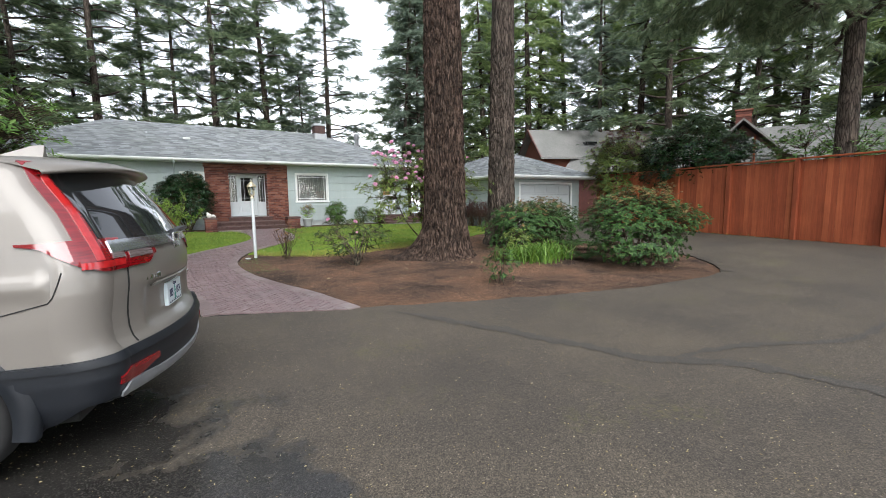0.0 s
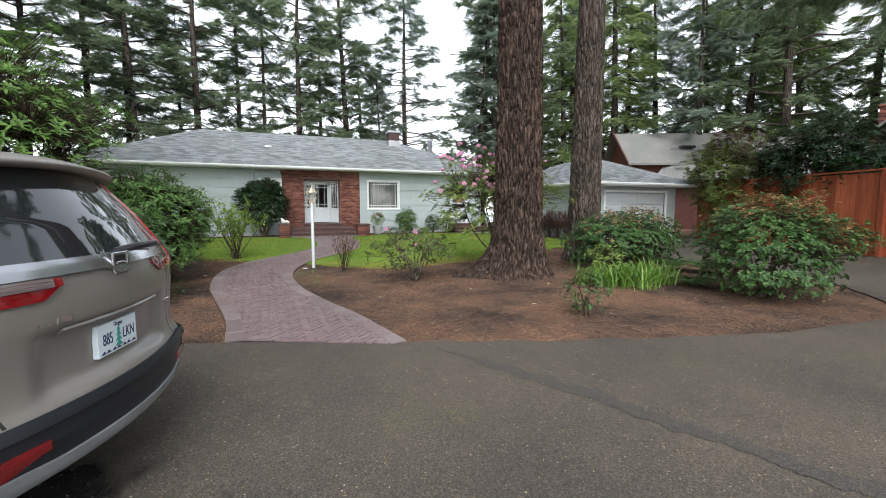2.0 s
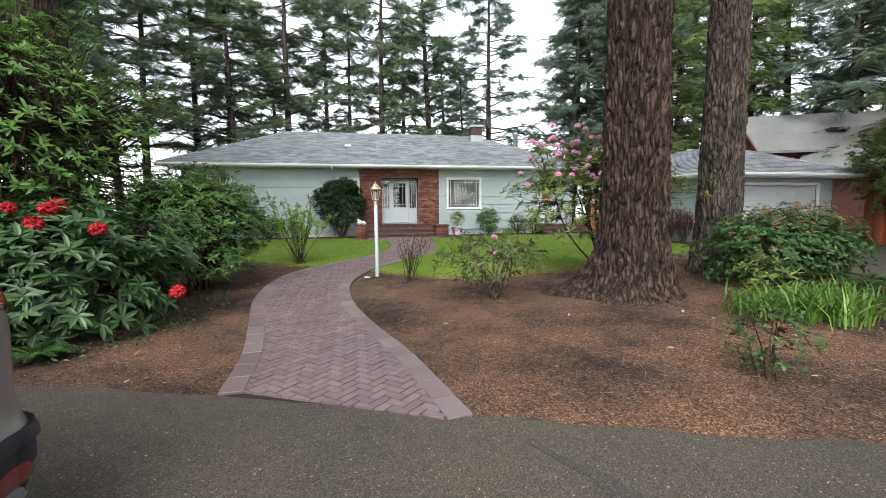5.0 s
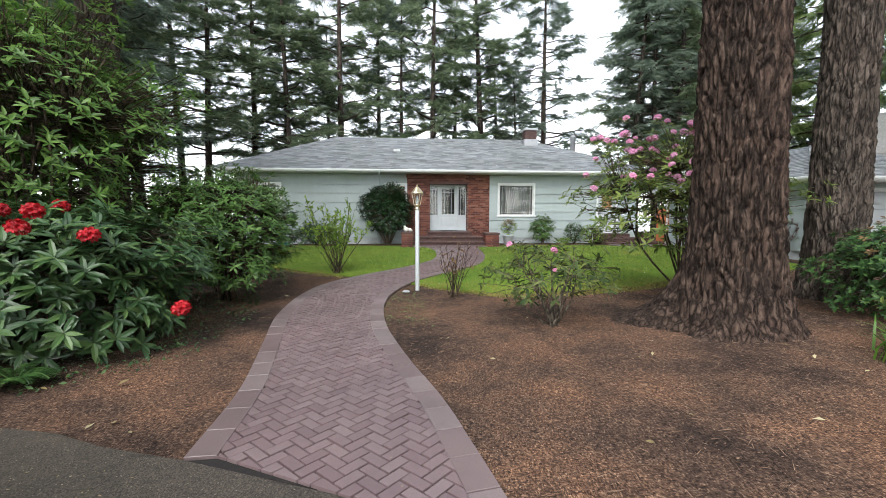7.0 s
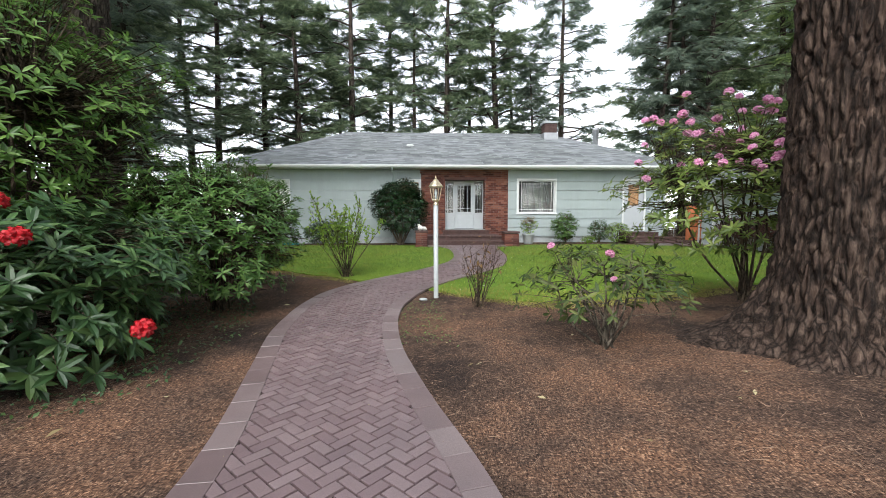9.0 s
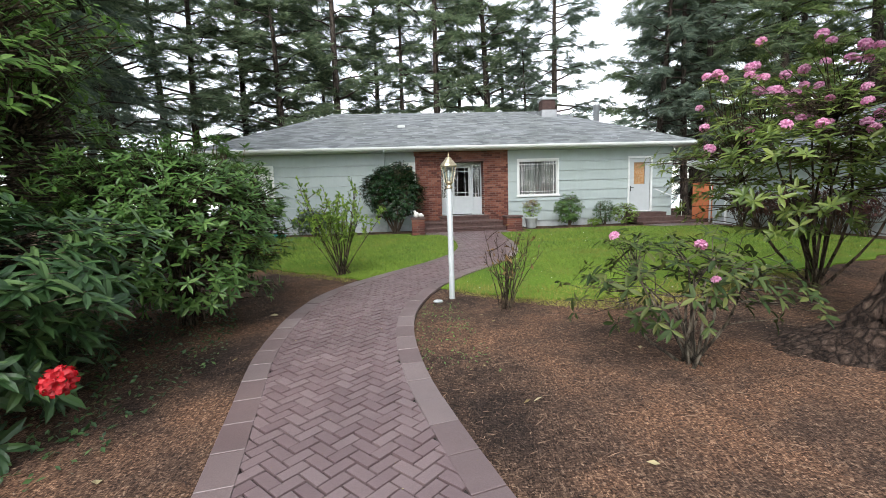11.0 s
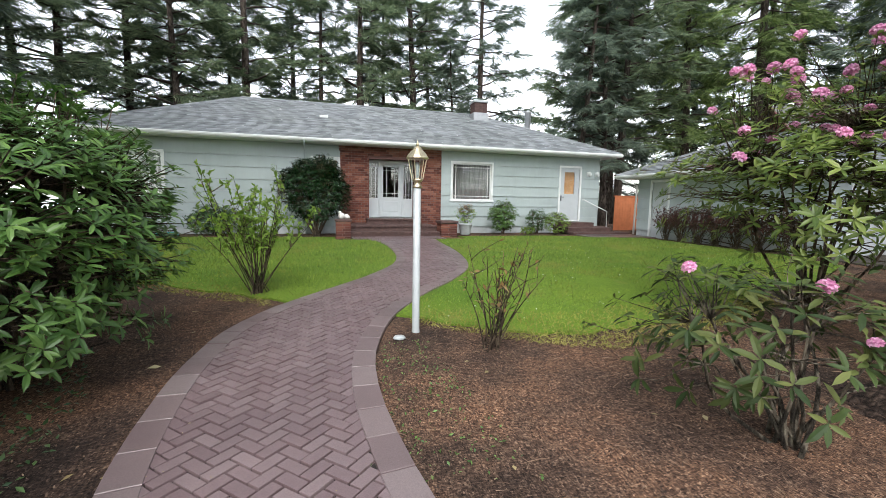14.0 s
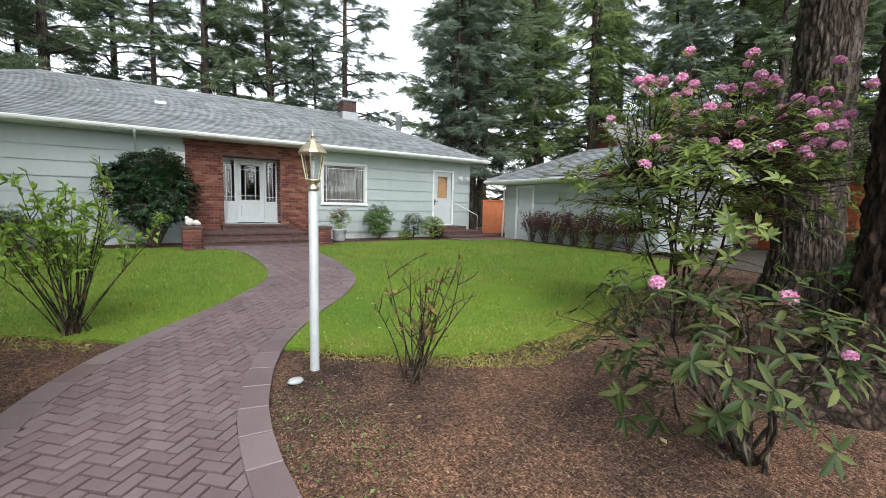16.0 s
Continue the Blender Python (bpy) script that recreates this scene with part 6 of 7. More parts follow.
shrub("laurel", "leafy green shrub behind the red fence", 16.6, 1.4, (0, 0, 2.2), (1.3, 1.8, 1.5), 600, 7, 0.15, M_PHOTINIA, stems=8, stem_r=0.04, seed=64, inner=0.6, low=1.0, twigs=0.2)


def twig_shrub(label, x, y, height, spread, stems, seed, leaf=None, leaf_n=0, stem=M_STEM):
    """Upright bare canes, with small young leaves on some."""
    r = np.random.default_rng(seed)
    b = thing("deciduous_shrub", label, "shrub", x, y, G(x, y))
    g, lv = Geo(), Geo()
    for k in range(stems):
        a = r.uniform(0, 6.283)
        q = r.uniform(0.25, 1) * spread
        h = height * r.uniform(0.55, 1)
        p = curve([(r.normal(0, 0.05), r.normal(0, 0.05), -0.03), (math.cos(a) * q * 0.5, math.sin(a) * q * 0.5, h * 0.5), (math.cos(a) * q + r.normal(0, 0.05), math.sin(a) * q + r.normal(0, 0.05), h)], 8)
        g.tube(p, np.linspace(0.0075, 0.0025, 8), 5, False)
        lines = [p]
        for _ in range(3):
            i = r.integers(3, 7)
            e = p[i] + np.array([r.normal(0, 0.12), r.normal(0, 0.12), r.uniform(0.08, 0.25) * height])
            t = wobbly(p[i], e, 4, 0.015, r)
            g.tube(t, np.linspace(0.005, 0.002, 4), 3, False)
            lines.append(t)
        if leaf is not None:
            for ln in lines:
                m = leaf_n
                s = r.uniform(0.35, 1, m)
                o = np.stack([np.interp(s, np.linspace(0, 1, len(ln)), ln[:, c]) for c in range(3)], 1)
                o = o[o[:, 2] > height * 0.36]
                lv.stamp(SMALL_V, SMALL_F, o, r.normal(0, 1, (len(o), 3)) + [0, 0, 0.4], np.array([0, 0, 1]) + r.normal(0, 0.4, (len(o), 3)), r.uniform(0.045, 0.095, len(o)))
    tagged(part("cane_work", g, stem, b), kind="stuff")
    if leaf is not None:
        part("foliage", lv, leaf, b)
    return b


twig_shrub("upright shrub with thin canes and fresh pale green leaves", 0.2, 12.95, 1.5, 0.75, 34, 71, M_SPRING, 14)
twig_shrub("bare thin-caned shrub with few buds at the lawn's edge", 2.43, 10.62, 0.95, 0.5, 20, 72, M_BRONZE, 1, M_STEM)
for i in range(7):
    hy = 14.9 + i * 0.62
    twig_shrub("twiggy dark red barberry along the garage wall", 11.85, hy, 1.15, 0.55, 40, 80 + i, M_BARBERRY, 6, M_STEM)


def strap_clump(label, x, y, n, length, seed, mat, spread=0.5):
    r = np.random.default_rng(seed)
    b = thing("strap_leaf_clump", label, "plant", x, y, G(x, y), group="strap-leaved clumps")
    g = Geo()
    for _ in range(n):
        a, q = r.uniform(0, 6.283), r.uniform(0, spread)
        o = np.array([math.cos(a) * q, math.sin(a) * q, -0.02])
        az = r.uniform(0, 6.283)
        ln = length * r.uniform(0.6, 1.1)
        lean = r.uniform(0.3, 1.1)
        d = np.array([math.cos(az), math.sin(az), 0])
        s = np.array([-d[1], d[0], 0]) * 0.011
        p = [o + d * ln * lean * t * t + np.array([0, 0, ln * (t - 0.45 * lean * t * t)]) for t in (0, 0.35, 0.7, 1)]
        g.add([p[0] - s, p[0] + s, p[1] - s, p[1] + s, p[2] - s * 0.8, p[2] + s * 0.8, p[3]], [(0, 1, 3), (0, 3, 2), (2, 3, 5), (2, 5, 4), (4, 5, 6)])
    part("foliage", g, mat, b)


strap_clump("bright green clump of strap-leaved perennials in the bed", 6.5, 6.7, 260, 0.5, 91, M_LILYGRASS)
strap_clump("bright green clump of strap-leaved perennials in the bed", 7.15, 6.9, 240, 0.5, 92, M_LILYGRASS)
strap_clump("bright green clump of strap-leaved perennials in the bed", 6.1, 7.0, 160, 0.42, 93, M_LILYGRASS, 0.4)


def fern(x, y, size, seed):
    r = np.random.default_rng(seed)
    b = thing("fern", "arching dark green sword fern in the bed", "fern", x, y, G(x, y), group="ferns")
    g = Geo()
    for k in range(22):
        az = k * 2.399 + r.normal(0, 0.2)
        d = np.array([math.cos(az), math.sin(az), 0])
        ln = size * r.uniform(0.7, 1.1)
        n = 16
        t = np.linspace(0.05, 1, n)
        p = d * (ln * 0.85 * t)[:, None] + np.stack([0 * t, 0 * t, ln * (0.95 * t - 0.75 * t * t)], 1)
        g.tube(p, 0.004, 3, False)
        for sgn in (-1, 1):
            side = sgn * np.array([-d[1], d[0], 0])
            g.stamp(SMALL_V, SMALL_F, p, np.repeat([side + d * 0.3], n, 0), np.repeat([[0, 0, 1.0]], n, 0), ln * 0.16 * np.sin(t * 2.9) + 0.02)
    part("frond_fan", g, M_AZALEA, b)


fern(9.0, 7.9, 0.75, 1)
fern(9.5, 7.3, 0.7, 2)
fern(7.6, 6.3, 0.5, 3)
fern(-1.5, 7.5, 0.35, 4)

# ---- litter ----
def scatter(name, label, poly, n, mat, tv, tf, lo, hi, seed, lift, flat=0.25, reject=None, cat="litter"):
    r = np.random.default_rng(seed)
    xs, ys = [p[0] for p in poly], [p[1] for p in poly]
    x, y = r.uniform(min(xs), max(xs), n), r.uniform(min(ys), max(ys), n)
    k = inside(x, y, poly)
    if reject is not None:
        k &= ~inside(x, y, reject)
    x, y = x[k], y[k]
    m = len(x)
    g = Geo()
    a = r.uniform(0, 6.283, m)
    g.stamp(tv, tf, np.stack([x, y, gz(x, y) + lift], 1), np.stack([np.cos(a), np.sin(a), r.normal(0, flat, m)], 1), np.array([0, 0, 1]) + r.normal(0, flat, (m, 3)), r.uniform(lo, hi, m))
    solo(name, g, mat, label, cat, kind="stuff")


CHIP_V = np.array([(0, -0.16, 0), (0.1, 0.2, 0.12), (0.9, 0.14, 0.1), (1, -0.12, 0.0), (0.5, -0.25, 0.05)])
CHIP_F = np.array([(0, 4, 1), (4, 2, 1), (4, 3, 2)])
NEEDLE_V = np.array([(0, -0.03, 0), (0, 0.03, 0.02), (1, 0.02, 0.05), (0.5, 0.0, 0.08)])
NEEDLE_F = np.array([(0, 3, 1), (0, 2, 3), (1, 3, 2)])
hole = outline
BED_R = [tuple(p) for p in RIGHT[RIGHT[:, 1] < 11.7]] + LAWN_R[::-1][:11] + [(11.3, 12.2), (10.8, 8), (10.3, 5.8), (9.2, 4.6), (7.6, 4.2), (4.95, 4.65), (3, 5.3)]
BED_L = [tuple(p) for p in LEFT[LEFT[:, 1] < 12.7]] + [(-0.05, 12.98), (-1.2, 13.8), (-5, 15.4), (-7, 12), (-5, 7.7), (-0.9, 6.8)]
scatter("bark_chips", "loose brown bark chips and twigs over the bed", BED_R, 42000, M_CHIP, CHIP_V, CHIP_F, 0.005, 0.019, 3, 0.0)
scatter("bark_chips", "loose brown bark chips and dead leaves over the bed", BED_L, 26000, M_CHIP, CHIP_V, CHIP_F, 0.005, 0.022, 4, 0.0)
scatter("fallen_needles", "fallen conifer needles and twigs on the mulch", BED_R, 16000, M_CHIP, NEEDLE_V, NEEDLE_F, 0.03, 0.09, 5, 0.004)
M_STRAW = leaf_mat("yellow_husks", (0.16, 0.12, 0.05), (0.30, 0.24, 0.11), (0.45, 0.40, 0.24), 0.8, 0.0)
NEAR_DRIVE = [(-3, 0.5), (9, -1), (13, 3), (11, 6.0), (9.4, 4.3), (8.3, 3.95), (5, 4.35), (2.2, 5.4), (0.4, 6.1), (-3, 6.9)]
scatter("fallen_husks", "tiny pale husks and needles strewn on the asphalt", NEAR_DRIVE, 18000, M_STRAW, CHIP_V, CHIP_F, 0.004, 0.015, 6, 0.013, 0.08)
scatter("fallen_husks", "tiny pale husks and needles strewn on the pavers", outline, 900, M_STRAW, CHIP_V, CHIP_F, 0.005, 0.012, 8, 0.028, 0.05)
WEED = [(0.95, 9.2), (2.0, 8.9), (1.9, 10.9), (1.5, 10.9)]
scatter("weeds", "small green weeds and moss at the bed's edge", WEED, 600, M_PHOTINIA, SMALL_V, SMALL_F, 0.015, 0.035, 9, 0.008, 0.6, cat="weeds")
scatter("ground_ivy", "small ivy leaves creeping under the shrubs", [(-0.45, 8.0), (-0.35, 9.8), (-0.75, 11.2), (-2.6, 11.6), (-2.6, 7.4), (-1.2, 7.3)], 2600, M_RHODO, SMALL_V, SMALL_F, 0.03, 0.06, 10, 0.02, 0.5, cat="ivy")
scatter("lawn_daisies", "scattered tiny white daisies in the lawn", LAWN_R, 420, M_WHITE, SMALL_V, SMALL_F, 0.02, 0.035, 11, 0.06, 0.2, cat="daisies")
BAND_R = [(1.85, 11.45), (2.3, 11.05), (2.9, 10.6), (3.5, 10.3), (4.4, 10.45), (5.5, 10.75), (7.2, 11.4), (7.2, 12.1), (5.5, 11.7), (4.4, 11.5), (3.5, 11.4), (2.9, 11.6), (2.0, 11.9)]
BAND_L = [(0.45, 12.3), (-0.1, 12.65), (-0.7, 13.1), (-1.4, 13.6), (-3.5, 14.5), (-3.5, 15.0), (-1.3, 14.1), (-0.5, 13.6), (0.3, 12.95)]
scatter("moss", "yellow-green moss and thin grass at the lawn's edge", BAND_R, 26000, M_MOSS, grass_tv * [1, 2.2, 1], grass_tf, 0.025, 0.06, 16, 0.006, 1.0, cat="moss")
scatter("moss", "yellow-green moss and thin grass at the lawn's edge", BAND_L, 14000, M_MOSS, grass_tv * [1, 2.2, 1], grass_tf, 0.025, 0.06, 17, 0.006, 1.0, cat="moss")
scatter("verge_grass", "thin mossy grass along the foot of the fence", [(14.9, 5.6), (15.35, 5.5), (17.1, 12.0), (16.9, 12.9), (13.4, 0), (13.9, 0)], 5200, M_GRASS, grass_tv, grass_tf, 0.04, 0.09, 15, 0.01, 1.2, cat="grass")
scatter("dead_leaves", "pale dead leaves lying on the mulch", BED_L, 160, M_STRAW, SMALL_V, SMALL_F, 0.05, 0.1, 12, 0.012, 0.2)
scatter("dead_leaves", "pale dead leaves lying on the mulch", BED_R, 110, M_STRAW, SMALL_V, SMALL_F, 0.04, 0.08, 13, 0.012, 0.2)

# ---- the parked car ----
CAR_Z = [0.22, 0.30, 0.38, 0.50, 0.58, 0.62, 0.66, 0.72, 0.80, 0.88, 0.95, 1.02, 1.10, 1.17, 1.35, 1.50, 1.58, 1.63, 1.66, 1.685]
CAR_HW = [0.80, 0.86, 0.895, 0.92, 0.925, 0.925, 0.925, 0.925, 0.925, 0.92, 0.915, 0.905, 0.885, 0.865, 0.80, 0.74, 0.705, 0.67, 0.60, 0.42]
CAR_XR = [0.22, 0.07, 0.0, -0.03, -0.025, -0.005, 0.02, 0.03, 0.03, 0.02, 0.01, 0.01, 0.02, 0.05, 0.15, 0.265, 0.31, 0.37, 0.52, 1.05]
CAR_XF = [4.40, 4.52, 4.57, 4.6, 4.6, 4.6, 4.59, 4.57, 4.54, 4.45, 4.25, 3.95, 3.6, 3.4, 2.95, 2.5, 2.25, 2.05, 1.8, 1.4]
CAR_HW = [w * 0.965 for w in CAR_HW]
rear_x = lambda z: np.interp(z, CAR_Z, CAR_XR)


def car_point(u, z):
    """A point of the car's left side: u from 0 (middle of the tail) by 1 to 2 (rear corner) to 3 (front corner) to 4."""
    hw, xr, xf = np.interp(z, CAR_Z, CAR_HW), np.interp(z, CAR_Z, CAR_XR), np.interp(z, CAR_Z, CAR_XF)
    ry, rx, bow = 0.17, 0.20, 0.13
    flat = hw - ry
    if u <= 1:
        y = u * flat
        x = xr + bow * (y / flat) ** 2
        dip = ease((0.5 - y) / 0.12) * ease((z - 0.64) / 0.05) * ease((0.93 - z) / 0.04) * 0.04
        return np.array([x + dip, y, z])
    if u <= 2:
        a = (u - 1) * math.pi / 2
        return np.array([xr + bow + rx * (1 - math.cos(a)), flat + ry * math.sin(a), z])
    if u <= 3:
        x0 = xr + bow + rx
        x1 = max(x0 + 0.1, xf - 0.45)
        t = u - 2
        bulge = 0.012 * math.sin(math.pi * t) + 0.018 * math.exp(-((z - 1.0) / 0.05) ** 2)
        return np.array([x0 + (x1 - x0) * t, hw + bulge - 0.03 * ease((t - 0.7) / 0.3), z])
    t = u - 3
    x1 = max(xr + bow + rx + 0.1, xf - 0.45)
    a = t * math.pi / 2
    return np.array([x1 + (xf - x1) * math.sin(a), (hw - 0.03) * math.cos(a) ** 0.6 if t < 1 else 0, z])


def car_normal(u, z):
    e = 0.004
    a, b = car_point(min(u + e, 4), z) - car_point(max(u - e, 0), z), car_point(u, min(z + e, 1.684)) - car_point(u, max(z - e, 0.221))
    n = np.cross(a, b)
    n = n / max(1e-9, np.linalg.norm(n))
    if u < 2.5 and n[0] > 0 and n[1] < 0.2:
        n = -n
    if u >= 1.2 and n[1] < 0 and u < 3.2:
        n = -n
    return n


def car_patch(u0, u1, zlo, zhi, off, nu, nz, sides=(1, -1), hole=None, skirt=0.012, taper=0.0, shear=0.0):
    """A panel lying on the car's surface, off metres proud; zlo and zhi are heights or functions of u."""
    g = Geo()
    us = np.linspace(u0, u1, nu)
    lo = zlo if callable(zlo) else (lambda u: zlo)
    hi = zhi if callable(zhi) else (lambda u: zhi)
    top = np.zeros((nz, nu, 3))
    low = np.zeros((nz, nu, 3))
    for j, u in enumerate(us):
        for i in range(nz):
            k = i / (nz - 1)
            z = lo(u) + (hi(u) - lo(u)) * k
            w = (u0 + u1) / 2 + (u - (u0 + u1) / 2) * (1 - taper * k) + shear * k
            p, n = car_point(w, z), car_normal(w, z)
            top[i, j], low[i, j] = p + n * off, p + n * (off - skirt)
    for s in sides:
        m = np.array([1, s, 1])
        idx = []
        for i in range(nz - 1):
            for j in range(nu - 1):
                c = (top[i, j] + top[i + 1, j + 1]) / 2
                if hole is not None and hole(c):
                    continue
                a, b, d, e = i * nu + j, i * nu + j + 1, (i + 1) * nu + j + 1, (i + 1) * nu + j
                idx += [(a, d, b), (a, e, d)] if s > 0 else [(a, b, d), (a, d, e)]
        g.add(top.reshape(-1, 3) * m, idx)
        if skirt:
            edge = [(0, j) for j in range(nu)] + [(i, nu - 1) for i in range(1, nz)] + [(nz - 1, j) for j in range(nu - 2, -1, -1)] + [(i, 0) for i in range(nz - 2, 0, -1)]
            for (a, b), (c, d) in zip(edge, edge[1:] + edge[:1]):
                g.quad(top[a, b] * m, top[c, d] * m, low[c, d] * m, low[a, b] * m)
    return g


M_CLAD = plain("dark_grey_bumper_plastic", (0.009, 0.011, 0.015), 0.45, var=0.15, scale=5)
M_TYRE = plain("tyre_rubber", (0.012, 0.012, 0.013), 0.85, var=0.2, scale=20)
M_CHROME = plain("brushed_chrome", (0.55, 0.56, 0.58), 0.18, 0.95, var=0.05)
M_SKID = plain("silver_skid_plate", (0.30, 0.31, 0.33), 0.4, 0.5, var=0.08)
m = Mat("red_lamp_lens", 0.08)
m.b.inputs["Coat Weight"].default_value = 1.0
m.color(m.ramp(m.noise(60, 2, 0.5, (0.2, 0.2, 2), False), [(0.35, (0.12, 0.003, 0.005)), (0.65, (0.19, 0.004, 0.007))]))
M_LENS = m.m
m = Mat("bright_red_light_bar", 0.12)
m.b.inputs["Coat Weight"].default_value = 1.0
m.color(m.ramp(m.noise(30, 2, 0.5, (1, 1, 1), False), [(0.3, (0.30, 0.008, 0.010)), (0.7, (0.40, 0.014, 0.016))]))
M_LIGHTBAR = m.m
m = Mat("smoked_clear_lens", 0.08)
m.b.inputs["Coat Weight"].default_value = 1.0
m.color(m.ramp(m.noise(80, 2, 0.5, (0.1, 0.1, 3), False), [(0.3, (0.07, 0.05, 0.05)), (0.7, (0.15, 0.12, 0.12))]))
M_SMOKE = m.m
m = Mat("tinted_car_glass", 0.03)
m.b.inputs["Coat Weight"].default_value = 1.0
m.color((0.012, 0.014, 0.016))
M_TINT = m.m
M_GAP = plain("panel_gap", (0.012, 0.012, 0.012), 0.9)
M_PLATE = plain("plate_white", (0.62, 0.70, 0.74), 0.35, var=0.06, scale=20)
M_INK = plain("dark_blue_ink", (0.02, 0.025, 0.09), 0.5)
M_TEAL = plain("teal_green_ink", (0.03, 0.30, 0.24), 0.5)

CAR_AT = (0.219, 3.82)
car = thing("car", "beige compact sport utility car parked with its tail to the path", "car", CAR_AT[0], CAR_AT[1], 0.012, 165)
WHEELS = [(0.92, 0.355), (3.58, 0.355)]


def arch(c):
    return c[1] ** 2 > 0.5 and any((c[0] - wx) ** 2 + (c[2] - wz) ** 2 < 0.43 ** 2 for wx, wz in WHEELS)


body = Geo()
for u0, u1, nu in ((0, 1, 24), (1, 2, 18), (2, 3, 110), (3, 4, 16)):
    g = car_patch(u0, u1, 0.40, 1.685, 0, nu, 72, hole=arch, skirt=0)
    body.add(np.concatenate(g.v), np.concatenate(g.f))
roof_pts = [car_point(u, 1.685) for u in np.linspace(0, 4, 40)]
for s in (1, -1):
    for a, b in zip(roof_pts, roof_pts[1:]):
        body.add([a * [1, s, 1], b * [1, s, 1], (b[0], 0, 1.70), (a[0], 0, 1.70)], [(0, 1, 2), (0, 2, 3)] if s < 0 else [(0, 2, 1), (0, 3, 2)])
part("body", body, M_PAINT, car, "beige metallic paint", True)
clad = Geo()
for u0, u1, nu in ((0, 1, 24), (1, 2, 16), (2, 3, 110), (3, 4, 16)):
    g = car_patch(u0, u1, lambda u: 0.37 - 0.13 * ease((u - 1.7) / 0.4), lambda u: 0.615 - 0.20 * ease((u - 2.2) / 0.1), 0.008, nu, 16, hole=arch, skirt=0.02)
    clad.add(np.concatenate(g.v), np.concatenate(g.f))
part("bumper", clad, M_CLAD, car, "dark grey plastic bumper and sill cladding", True)
part("bumper_lip", car_patch(0.0, 2.2, lambda u: 0.575, lambda u: 0.612, 0.022, 60, 4), M_CLAD, car, smooth=True)
g = car_patch(0.0, 1.25, lambda u: 0.365 + 0.01 * ease((u - 0.9) / 0.35), lambda u: 0.425 + 0.015 * ease((u - 0.6) / 0.3) - 0.045 * ease((u - 1.05) / 0.2), 0.022, 30, 5)
part("skid_plate", g, M_SKID, car, "silver lower bumper strip", True)
g = car_patch(0.0, 1.20, lambda u: 1.185, lambda u: 1.60, 0.006, 32, 20)
part("rear_window", g, M_TINT, car, "dark tinted rear window", True)
g = car_patch(0.0, 1.02, lambda u: 1.128 - 0.03 * ease((0.14 - u) / 0.1), lambda u: 1.188, 0.020, 30, 5)
part("trim_bar", g, M_CHROME, car, "silver trim bar below the rear window", True)
for s in (1, -1):
    lamp = part("tail_lamp", car_patch(0.87, 2.035, lambda u: 1.042 + 0.145 * (max(u - 1, 0) / 1.035) ** 2.6, lambda u: 1.205 - 0.005 * ease((u - 1.6) / 0.4), 0.014, 44, 7, (s,)), M_LENS, car, "red wrap-round tail lamp", True)
    part("upper_lens", car_patch(1.17, 1.56, lambda u: 1.19, lambda u: 1.61, 0.012, 12, 18, (s,), taper=0.25, shear=0.03), M_LENS, lamp, "", True)
    part("light_bar", car_patch(1.24, 1.38, lambda u: 1.10, lambda u: 1.58, 0.018, 6, 18, (s,), taper=0.25, shear=0.03), M_LIGHTBAR, lamp, "brighter red light bar", True)
    part("light_bar", car_patch(0.90, 1.60, lambda u: 1.062, lambda u: 1.095, 0.018, 24, 3, (s,)), M_LIGHTBAR, lamp, "brighter red light bar", True)
    part("clear_lens", car_patch(0.56, 0.84, lambda u: 1.092, 1.125, 0.018, 14, 3, (s,)), M_SMOKE, lamp, "smoked clear reversing lens", True)
    part("clear_lens", car_patch(0.89, 1.0, lambda u: 1.10, 1.14, 0.019, 6, 3, (s,)), M_SMOKE, lamp, "smoked clear reversing lens", True)
    part("inner_lens", car_patch(0.50, 0.85, lambda u: 1.045 + 0.05 * ease((0.64 - u) / 0.14), 1.123, 0.013, 14, 5, (s,)), M_LENS, lamp, "", True)
    part("reflector", car_patch(0.70, 1.30, lambda u: 0.445 + 0.04 * ease((0.95 - u) / 0.25), lambda u: 0.52 - 0.03 * ease((u - 1.0) / 0.3), 0.017, 16, 4, (s,)), M_LENS, car, "red reflector in the bumper", True)
    part("panel_gap", car_patch(0.84, 0.858, 0.62, 1.045, 0.0025, 2, 14, (s,), skirt=0, shear=0.02), M_GAP, car)
    part("side_window", car_patch(2.065, 2.62, lambda u: 1.25 + 0.02 * ease((2.2 - u) / 0.14) + 0.10 * ease((2.13 - u) / 0.07), lambda u: 1.52 - 0.10 * ease((2.17 - u) / 0.11), 0.008, 40, 9, (s,)), M_TINT, car, "dark side window", True)
    g = car_patch(2.06, 2.63, lambda u: 1.235 + 0.02 * ease((2.2 - u) / 0.14) + 0.10 * ease((2.13 - u) / 0.07), lambda u: 1.253 + 0.02 * ease((2.2 - u) / 0.14) + 0.10 * ease((2.13 - u) / 0.07), 0.012, 40, 3, (s,))
    part("window_trim", g, M_CHROME, car, "chrome window trim", True)
for s in (1, -1):
    g = Geo()
    g.tube([(car_point(u, z) + car_normal(u, z) * 0.001) * [1, s, 1] for u, z in zip(np.linspace(1.85, 2.13, 12), np.linspace(1.06, 0.80, 12))], 0.0035, 5)
    part("panel_gap", g, M_GAP, car)
